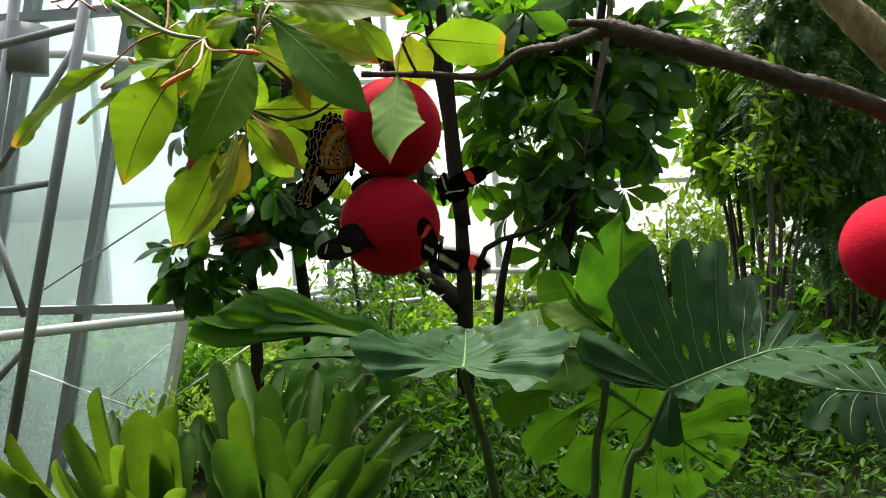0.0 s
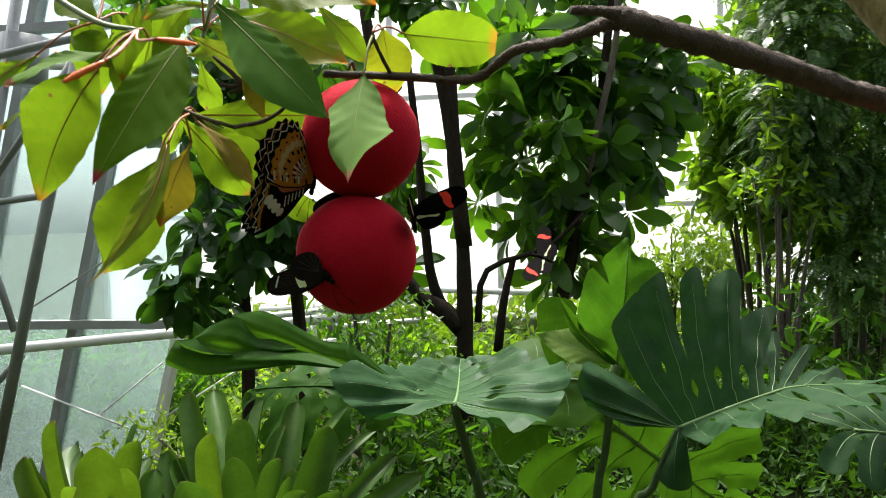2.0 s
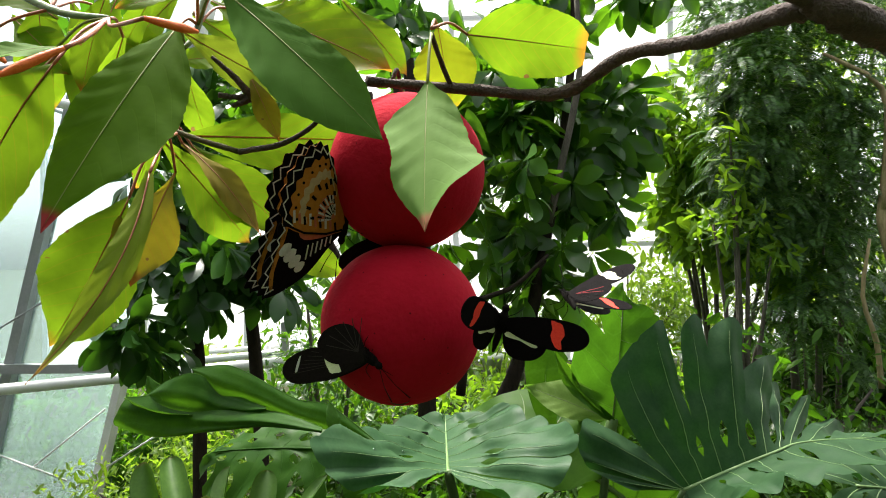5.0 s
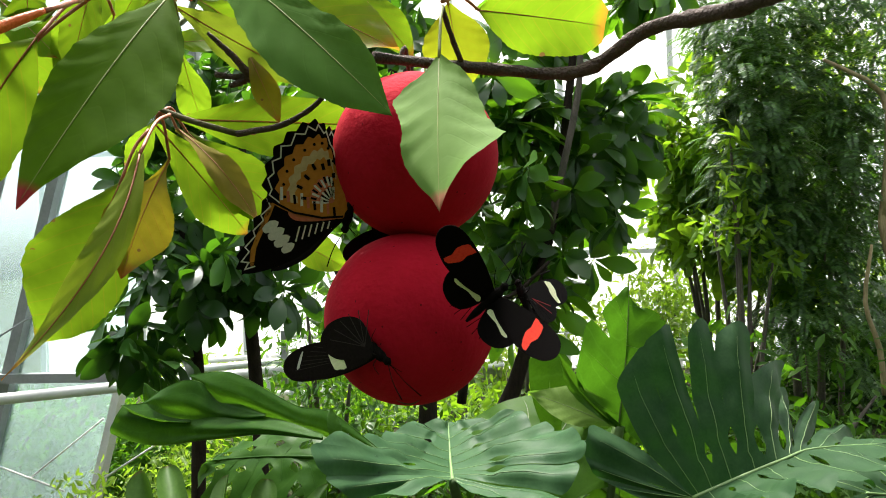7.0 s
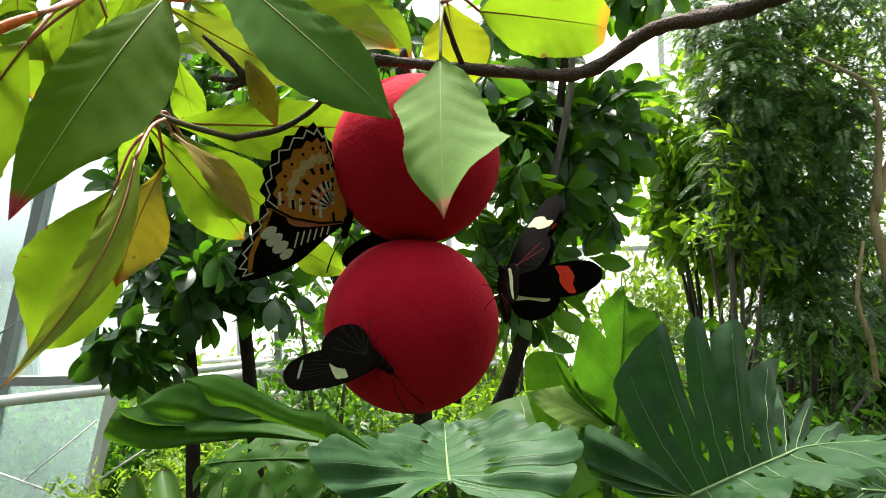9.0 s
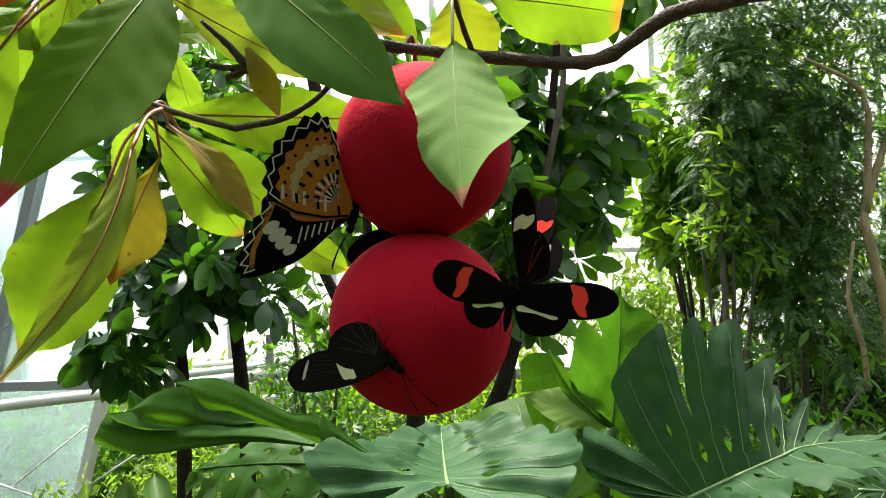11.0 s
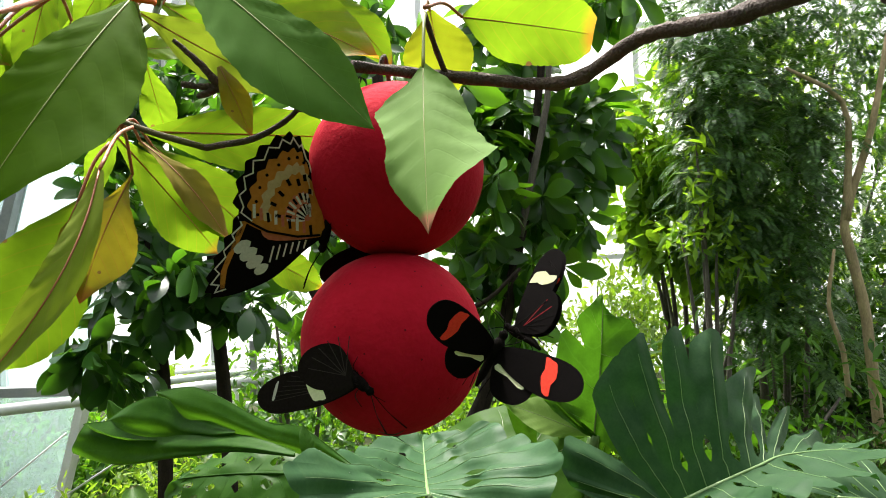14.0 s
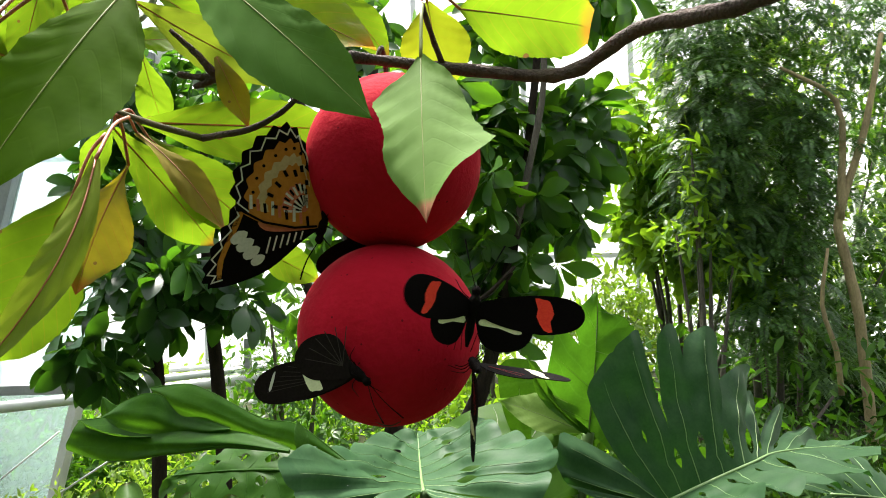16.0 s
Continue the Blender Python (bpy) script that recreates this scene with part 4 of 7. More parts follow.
def leaf(plant, base, tip, shape, material, face, joint=None, rib=None, width=1.0, arch=0.05, fold=0.12, wave=0.03, right=None, label="", seed=0, bend=0.0, curl=0.0):
    geo, ribgeo, m = blade(base, tip, [width * a for a in shape], [width * a for a in (right or shape)], face, arch, fold, wave, seed, rib_size=0.0038 if rib else 0.005, bend=bend, curl=curl)
    ob = part("leaf", geo, material, plant, label, m)
    part("midrib", ribgeo, rib or STEM_RED, ob)
    if joint:
        inv = m.inverted()
        a, b = Vector(joint), Vector(base)
        mid = (a + b) / 2 + Vector((0, 0, 0.004))
        part("petiole", tube([inv @ p for p in (a, mid, b)], [0.0009, 0.0007, 0.0007], 6, 4), rib or STEM_RED, ob)
    return ob


plant = thing("firebush_branch", "leafy branch with lime and green leaves, red stalks and orange buds", "shrub branch")
S1, S2, S3 = (-0.126, -0.030, 1.642), (-0.166, -0.010, 1.655), (-0.225, 0.020, 1.689)
HUB = (-0.097, 0.000, 1.647)
NODE = (-0.109, -0.010, 1.594)
part("stem", tube([S3, S2, S1], [0.0022, 0.002, 0.0014], 7, 5, 0.1), STEM_GREEN, plant)
part("stem", tube([(-0.180, 0.030, 1.718), (-0.168, 0.000, 1.669), S2], [0.0012, 0.001, 0.001], 6, 4), STEM_RED, plant)
part("stem", tube([(-0.095, 0.020, 1.699), HUB, (-0.101, -0.010, 1.632)], [0.0018, 0.0016, 0.0012], 7, 5, 0.1), STEM_GREEN, plant)
part("twig", tube([(-0.0265, -0.035, 1.5951), (-0.0357, -0.03, 1.5887), (-0.0502, -0.026, 1.5831), (-0.0697, -0.022, 1.5812)], [0.0010, 0.0011, 0.0013, 0.0013], 8, 6, 0.3), BARK, plant)
part("stem", tube([(-0.0697, -0.022, 1.5812), (-0.0918, -0.018, 1.5887), (-0.1096, -0.012, 1.5962)], [0.0013, 0.0013, 0.0010], 8, 5, 0.15), TWIG_OLIVE, plant)
part("twig", tube([(-0.0826, -0.02, 1.6257), (-0.0746, -0.016, 1.618), (-0.0684, -0.012, 1.6102), (-0.0665, -0.008, 1.6069)], [0.0008, 0.0013, 0.0018, 0.0022], 8, 5, 0.4), BARK, plant)
part("twig", tube([(-0.0826, -0.012, 1.6098), (-0.0751, -0.012, 1.6085), (-0.0687, -0.01, 1.6083)], [0.0013, 0.0012, 0.0018], 8, 4, 0.4), BARK, plant)
part("twig", tube([(-0.0763, -0.012, 1.6043), (-0.0712, -0.011, 1.6063), (-0.0675, -0.01, 1.6083)], [0.0010, 0.0015, 0.0018], 8, 4, 0.4), BARK, plant)

# hanging in front of the balls
leaf(plant, (0.019, -0.045, 1.603), (0.0216, -0.0955, 1.5405), (0.012, 0.05, 0.11, 0.15, 0.175, 0.195, 0.215, 0.24, 0.285, 0.19, 0.10, 0.04, 0.0), LEAF_GREY, (-0.1, -1, 0.5), (0.019, -0.02, 1.632), LEAF_RIB, right=(0.012, 0.06, 0.14, 0.195, 0.205, 0.185, 0.16, 0.15, 0.15, 0.14, 0.095, 0.035, 0.0), fold=0.06, wave=0.03, arch=0.03, label="grey-green pointed leaf hanging before the red ball", seed=1)
# the yellow leaves on the dark branch
leaf(plant, (0.034, 0.004, 1.638), (0.091, 0.012, 1.6305), (0.02, 0.15, 0.24, 0.28, 0.29, 0.28, 0.26, 0.22, 0.12), LEAF_LIME, (0, -1, -0.2), (0.019, -0.02, 1.634), label="yellow-green leaf with a blunt orange tip", seed=2)
leaf(plant, (0.020, 0.005, 1.642), (0.026, 0.012, 1.603), WIDE, LEAF_YELLOW, (0, -1, 0.1), (0.019, -0.02, 1.634), width=1.35, label="yellow ageing leaf behind the branch", seed=3)
# dark leaf reaching to the upper ball
leaf(plant, (-0.075, -0.030, 1.654), (0.003, -0.064, 1.5775), (0.008, 0.03, 0.06, 0.085, 0.10, 0.115, 0.125, 0.12, 0.10, 0.05, 0.0), LEAF_DULL, (0.2, -1, 0.45), HUB, LEAF_RIB, right=(0.008, 0.04, 0.09, 0.13, 0.165, 0.19, 0.20, 0.185, 0.145, 0.08, 0.0), width=0.92, arch=0.03, fold=0.06, wave=0.015, label="dull blue-green leaf with a pale midrib", seed=4)
leaf(plant, (-0.088, 0.020, 1.662), (-0.002, 0.0, 1.62), OVAL, LEAF_LIME, (0, -1, 0.5), HUB, width=1.1, seed=5)
leaf(plant, (-0.089, -0.020, 1.668), (0.022, -0.020, 1.650), OVAL, LEAF_LIME, (0, -1, 0.7), HUB, seed=6)
leaf(plant, (-0.102, -0.012, 1.642), (-0.036, 0.012, 1.607), (0.01, 0.05, 0.09, 0.12, 0.13, 0.12, 0.09, 0.05, 0.0), LEAF_BACK, (0.3, -0.8, -0.7), HUB, width=1.0, seed=7)
# large leaf hanging on the near side
leaf(plant, (-0.076, -0.072, 1.622), (-0.0925, -0.133, 1.5415), (0.01, 0.09, 0.165, 0.215, 0.24, 0.25, 0.235, 0.19, 0.115, 0.045, 0.0), LEAF_DARK, (0.42, -1, 0.3), (-0.100, -0.010, 1.636), LEAF_RIB, right=(0.01, 0.06, 0.10, 0.13, 0.145, 0.15, 0.145, 0.13, 0.10, 0.055, 0.0), width=0.80, arch=0.04, fold=0.05, wave=0.015, label="large dull green leaf with a reddish tip", seed=8)
leaf(plant, (-0.134, -0.059, 1.614), (-0.1945, -0.032, 1.5395), (0.01, 0.08, 0.15, 0.19, 0.205, 0.20, 0.17, 0.12, 0.06, 0.0), LEAF_LIME, (0.3, -1, 0.2), S1, width=1.0, right=(0.01, 0.10, 0.19, 0.235, 0.25, 0.24, 0.21, 0.15, 0.08, 0.0), bend=0.03, seed=9)
leaf(plant, (-0.205, -0.017, 1.634), (-0.307, 0.000, 1.575), OVAL, LEAF_LIME, (0.4, -0.8, 0.8), S2, width=0.9, seed=10)
leaf(plant, (-0.214, 0.030, 1.620), (-0.270, 0.030, 1.595), OVAL, LEAF_LIME, (0.4, -0.6, 0.9), S1, width=1.0, seed=11)
leaf(plant, (-0.145, -0.038, 1.628), (-0.178, -0.080, 1.602), NARROW, LEAF_GREY, (0.2, -0.6, 1), S1, LEAF_RIB, width=1.2, seed=12)
leaf(plant, (-0.128, -0.010, 1.563), (-0.188, 0.020, 1.489), (0.01, 0.08, 0.15, 0.20, 0.225, 0.22, 0.19, 0.14, 0.07, 0.0), LEAF_LIME, (0.3, -1, 0.1), (-0.119, 0.000, 1.589), bend=-0.03, seed=13)
leaf(plant, (-0.0934, -0.06, 1.5679), (-0.1171, -0.105, 1.4904), (0.015, 0.035, 0.055, 0.065, 0.07, 0.065, 0.05, 0.035, 0.018, 0.0), LEAF_BACK, (0.5, -1, 0.2), (-0.100, -0.020, 1.591), None, right=(0.015, 0.035, 0.05, 0.06, 0.065, 0.06, 0.05, 0.03, 0.015, 0.0), bend=-0.08, label="long olive leaf turned edgewise, with an orange patch", seed=14)
leaf(plant, (-0.115, 0.012, 1.577), (-0.130, -0.006, 1.5205), (0.01, 0.025, 0.07, 0.14, 0.21, 0.25, 0.24, 0.17, 0.08, 0.0), LEAF_OLD, (0.6, -1, 0.1), NODE, right=(0.01, 0.025, 0.07, 0.14, 0.21, 0.25, 0.25, 0.19, 0.09, 0.0), bend=0.03, label="yellow and orange withering leaf", seed=15)
leaf(plant, (-0.12, 0.009, 1.593), (-0.092, 0.055, 1.542), OVAL, LEAF_LIME, (0.2, -1, 0.35), NODE, width=1.2, seed=16)
leaf(plant, (-0.114, 0.018, 1.593), (-0.071, 0.010, 1.544), (0.012, 0.03, 0.06, 0.09, 0.105, 0.105, 0.09, 0.05, 0.0), LEAF_BROWN, (0.7, -1, 0.4), NODE, width=1.0, bend=-0.03, label="brownish folded leaf", seed=17)
leaf(plant, (-0.116, 0.035, 1.594), (-0.072, 0.060, 1.548), OVAL, LEAF_LIME, (0, -1, 0.3), NODE, width=1.2, seed=37)
leaf(plant, (-0.106, 0.004, 1.594), (-0.020, 0.036, 1.594), (0.01, 0.05, 0.09, 0.12, 0.135, 0.13, 0.11, 0.06, 0.0), LEAF_LIME, (0, -1, -0.1), NODE, right=(0.01, 0.06, 0.12, 0.165, 0.18, 0.17, 0.14, 0.08, 0.0), arch=0.02, fold=0.05, seed=18)
leaf(plant, (-0.066, -0.014, 1.616), (-0.0545, -0.010, 1.587), (0.03, 0.07, 0.11, 0.14, 0.16, 0.15, 0.11, 0.06, 0.0), LEAF_OLD, (0.3, -1, 0.2), None, width=1.15, seed=19)
leaf(plant, (-0.132, 0.040, 1.641), (-0.099, 0.060, 1.647), OVAL, LEAF_LIME, (0, -1, 0.4), None, width=1.3, seed=20)
leaf(plant, (-0.141, 0.050, 1.627), (-0.117, 0.060, 1.625), OVAL, LEAF_LIME, (0, -1, 0.5), None, width=1.2, seed=21)
leaf(plant, (-0.069, 0.050, 1.540), (-0.041, 0.06, 1.523), WIDE, LEAF_LIME, (0, -1, 0.4), None, seed=22)
leaf(plant, (-0.167, 0.040, 1.672), (-0.188, 0.050, 1.634), OVAL, LEAF_LIME, (0.2, -1, 0.3), S2, width=1.2, seed=23)
leaf(plant, (-0.187, 0.030, 1.664), (-0.236, 0.050, 1.693), OVAL, LEAF_LIME, (0, -1, 0.6), None, width=1.2, seed=24)
leaf(plant, (-0.227, 0.050, 1.674), (-0.186, 0.040, 1.636), OVAL, LEAF_LIME, (0, -1, 0.5), None, width=1.2, seed=25)
leaf(plant, (-0.135, 0.000, 1.643), (-0.159, 0.020, 1.594), OVAL, LEAF_LIME, (0.2, -1, 0.3), S1, width=1.0, seed=26)
leaf(plant, (-0.101, 0.020, 1.670), (-0.139, 0.000, 1.657), OVAL, LEAF_LIME, (0, -1, 0.7), HUB, width=0.9, seed=27)
leaf(plant, (-0.095, 0.030, 1.682), (-0.033, 0.050, 1.678), OVAL, LEAF_LIME, (0, -1, 0.7), HUB, width=0.9, seed=28)
leaf(plant, (-0.112, 0.030, 1.663), (-0.079, 0.050, 1.640), OVAL, LEAF_LIME, (0, -1, 0.4), HUB, width=1.2, seed=29)
leaf(plant, (-0.131, 0.050, 1.711), (-0.162, 0.050, 1.688), WIDE, LEAF_LIME, (0, -1, 0.6), None, seed=30)
leaf(plant, (-0.125, 0.050, 1.640), (-0.117, 0.060, 1.599), OVAL, LEAF_LIME, (0, -1, 0.3), None, width=1.2, seed=31)
leaf(plant, (-0.199, 0.060, 1.667), (-0.139, 0.060, 1.650), OVAL, LEAF_LIME, (0, -1, 0.3), None, width=1.3, seed=32)

leaf(plant, (-0.114, 0.060, 1.681), (-0.065, 0.070, 1.650), OVAL, LEAF_LIME, (0, -1, 0.4), None, width=1.3, seed=33)
leaf(plant, (-0.159, 0.030, 1.679), (-0.174, 0.030, 1.624), OVAL, LEAF_LIME, (0.2, -1, 0.2), None, width=1.1, seed=34)
leaf(plant, (-0.141, 0.050, 1.684), (-0.167, 0.060, 1.654), OVAL, LEAF_LIME, (0.1, -1, 0.2), None, width=1.3, seed=35)
leaf(plant, (-0.036, 0.050, 1.674), (-0.001, 0.050, 1.631), OVAL, LEAF_LIME, (0.1, -1, 0.3), None, width=1.0, seed=36)

for k_, (a_, b_, w_) in enumerate((((-0.162, 0.050, 1.686), (-0.183, 0.040, 1.613), 1.2), ((-0.137, 0.070, 1.690), (-0.171, 0.070, 1.653), 1.4), ((-0.118, 0.090, 1.692), (-0.089, 0.080, 1.641), 1.3), ((-0.211, 0.050, 1.686), (-0.203, 0.050, 1.620), 1.4), ((-0.077, 0.090, 1.693), (-0.106, 0.090, 1.660), 1.3), ((-0.144, 0.060, 1.607), (-0.165, 0.070, 1.576), 1.3), ((-0.203, 0.070, 1.688), (-0.186, 0.070, 1.642), 1.3))):
    leaf(plant, a_, b_, OVAL, LEAF_LIME, (0.1, -1, 0.25), None, width=w_, seed=60 + k_)

for a_, b_, c_ in (((-0.240, 0.020, 1.684), (-0.258, 0.020, 1.695), (-0.286, 0.030, 1.697)), ((-0.245, 0.020, 1.686), (-0.262, 0.030, 1.701), (-0.268, 0.030, 1.708)), ((-0.229, 0.020, 1.682), (-0.244, 0.030, 1.698), (-0.249, 0.030, 1.705)), ((-0.256, 0.020, 1.694), (-0.266, 0.020, 1.687), (-0.274, 0.020, 1.691))):
    part("bud_stalk", tube([a_, b_, c_], [0.0009, 0.0007, 0.0009], 6, 4, 0.3), STEM_RED, plant)


def flower_bud(a, b):
    a, b = Vector(a), Vector(b)
    d = b - a
    part("bud", tube([a, a + d * 0.3, a + d * 0.7, b], [0.0009, 0.0016, 0.0019, 0.0008], 8, 4), BUD, plant, "orange tubular flower bud")


flower_bud((-0.073, -0.104, 1.6155), (-0.065, -0.078, 1.6185))
flower_bud((-0.097, -0.112, 1.604), (-0.111, -0.125, 1.592))
flower_bud((-0.196, 0.000, 1.633), (-0.203, 0.000, 1.640))
part("bud_stalk", tube([S1, (-0.103, -0.070, 1.625), (-0.073, -0.104, 1.6155)], [0.0009, 0.0008, 0.0008], 6, 4), STEM_RED, plant)
part("bud_stalk", tube([S1, (-0.101, -0.090, 1.615), (-0.097, -0.112, 1.604)], [0.0009, 0.0011, 0.0009], 6, 4, 0.5), STEM_RED, plant)

# ---- the dark branch ----
branch = thing("bare_branch", "dark rough bare branch with a knot, carrying the balls", "branch")
part("twig", tube([(-0.009, -0.030, 1.609), (0.031, 0.000, 1.611), (0.077, 0.000, 1.607), (0.103, -0.020, 1.618), (0.128, -0.045, 1.616), (0.150, -0.070, 1.617), (0.162, -0.080, 1.617)], [0.0022, 0.0026, 0.003, 0.0031, 0.0033, 0.0036, 0.0048], 9, 9, 0.36, 1), BARK, branch)
part("limb", tube([(0.157, -0.080, 1.620), (0.170, -0.080, 1.613), (0.203, -0.060, 1.607), (0.245, -0.030, 1.600), (0.290, 0.000, 1.590), (0.338, 0.030, 1.580), (0.440, 0.080, 1.544)], [0.005, 0.0068, 0.0068, 0.0066, 0.0068, 0.0072, 0.0085], 10, 10, 0.3, 2), BARK, branch)
part("stub", tube([(0.134, -0.090, 1.620), (0.148, -0.085, 1.620), (0.162, -0.080, 1.618)], [0.0022, 0.0026, 0.004], 8, 4, 0.3, 3), BARK, branch)
part("spur", tube([(0.019, -0.02, 1.632), (0.022, -0.012, 1.622), (0.026, -0.003, 1.612)], [0.0011, 0.0011, 0.0013], 7, 4, 0.3, 4), BARK, branch)
upper = thing("thick_branch", "thick brown branch crossing overhead", "branch")
part("limb", tube([(0.387, 0.300, 1.770), (0.437, 0.300, 1.707), (0.476, 0.300, 1.662), (0.542, 0.300, 1.593)], [0.016, 0.016, 0.017, 0.018], 10, 5, 0.12, 5), PALE_BARK, upper)


# ---- monstera ----
def monstera_blade(L, n=8, lens=((0.4, 0.5, 0.5, 0.35, 0.14),) * 2, slits=(2.0, 2.0), gaps=(0.3, 0.3), hole=(0.05, 0.3), hole_at=(0.2, 0.2), folds=(0.3, 0.3), droop=0.25, rib_bend=0.15, seed=0, M=6, R=18, ripple=0.012, rounded=0.07, vein=0.0042, turn=(158, 0.85, 16, 28)):
    """A split leaf with midrib along y from the joint. For its left and right side: finger lengths along the rib as shares of L, where the slits begin (2: none), how wide they gape, rise of the side in radians."""
    rng = random.Random(seed)
    verts, faces, veins = [], [], []

    def at(row, a):
        return float(np.interp(a, np.linspace(0, 1, len(row)), row)) if isinstance(row, (tuple, list)) else row

    def point(a, b, s, si, crease):
        th = radians(turn[0] * (1 - a) ** turn[1] + turn[2] - turn[3] * b * (1 - 0.4 * a))
        ln = L * at(lens[si], a)
        x, y = ln * b * math.sin(th), L * 0.84 * a + ln * b * math.cos(th)
        z = -droop * L * b * b * 0.5 + crease - rib_bend * L * (y / L) ** 2 + 0.010 * L * noise.noise((9 * a + seed, 4 * b, s))
        return (s * x * math.cos(folds[si]), y, z + x * math.sin(folds[si]))

    for si, s in enumerate((-1, 1)):
        cuts = []
        for i in range(n + 1):
            st = at(slits[si], i / n) * (0.92 + 0.16 * rng.random()) if 0 < i < n else 2.0
            cuts.append((st, at(hole_at, i / n) + 0.1 * rng.random(), hole[0] * (0.6 + 0.8 * rng.random()), 0 < i < n and hole[0] > 0 and rng.random() < 0.85))

        def opening(i, b):
            st, hc, hl, on_ = cuts[i]
            g = 0.0
            if b > st:
                g = at(gaps[si], i / n) * min(1.0, 3.0 * (b - st) / max(0.05, 1 - st)) ** 0.6
            if on_:
                q = 1 - ((b - hc) / hl) ** 2
                if q > 0:
                    g = max(g, hole[1] * math.sqrt(q))
            return g

        for k in range(n):
            a0, a1 = k / n, (k + 1) / n
            start = len(verts)
            free = min(cuts[k][0], cuts[k + 1][0]) < 1
            flick = 0.05 * (rng.random() - 0.5) if free else 0.0
            for i in range(R + 1):
                b = i / R
                lo = a0 + 0.5 * (a1 - a0) * opening(k, b)
                hi = a1 - 0.5 * (a1 - a0) * opening(k + 1, b)
                for j in range(M + 1):
                    q = j / M
                    bb = b * (1 - (rounded * (2 * q - 1) ** 4 if free else 0.02 * (2 * q - 1) ** 2))
                    crease = L * b * (ripple * math.cos(2 * math.pi * q) + flick * max(0, b - 0.5))
                    verts.append(point(lo + (hi - lo) * q, bb, s, si, crease))
            for i in range(R):
                for j in range(M):
                    c = start + i * (M + 1) + j
                    g = (c, c + 1, c + M + 2, c + M + 1)
                    faces.append(g if s > 0 else g[::-1])
            am = (a0 + a1) / 2
            veins.append(tube([Vector(point(am, b, s, si, L * b * (flick * max(0, b - 0.5) - ripple))) for b in (0, 0.2, 0.4, 0.6, 0.75, 0.9)], [L * vein, L * vein * 0.9, L * vein * 0.8, L * vein * 0.6, L * vein * 0.2], 5, 4))
    rib = [(0, L * 0.84 * a, -rib_bend * L * (0.84 * a) ** 2) for a in (0, 0.3, 0.6, 0.9, 1.0)]
    veins.append(tube([Vector(p) for p in rib], [L * 0.012, L * 0.010, L * 0.007, L * 0.004, L * 0.002], 6, 4))
    bm = bmesh.new()
    bv = [bm.verts.new(v) for v in verts]
    for g in faces:
        bm.faces.new([bv[i] for i in g])
    bmesh.ops.remove_doubles(bm, verts=bm.verts[:], dist=0.0005)
    return bm, join(*veins)


monstera = thing("monstera_plant", "swiss cheese plant with large split perforated leaves", "monstera")


def monstera_leaf(joint, ahead, up, L, material, foot=None, label="", rib=None, **how):
    bm, veins = monstera_blade(L, **how)
    m = axes(joint, ahead, up)
    ob = part("leaf", bm, material, monstera, label, m)
    part("vein_net", veins, rib or VEIN, ob)
    if foot:
        j = Vector(joint)
        f = Vector(foot)
        root = Vector((0.2 + 0.5 * (f.x - 0.2), 1.1, 0.0))
        part("petiole", tube([root, f, f.lerp(j, 0.5) + Vector((0.0, 0.01, 0)), j.lerp(f, 0.08), j], [0.012, 0.009, 0.008, 0.007, 0.005], 8, 4), PETIOLE, monstera)
    return ob


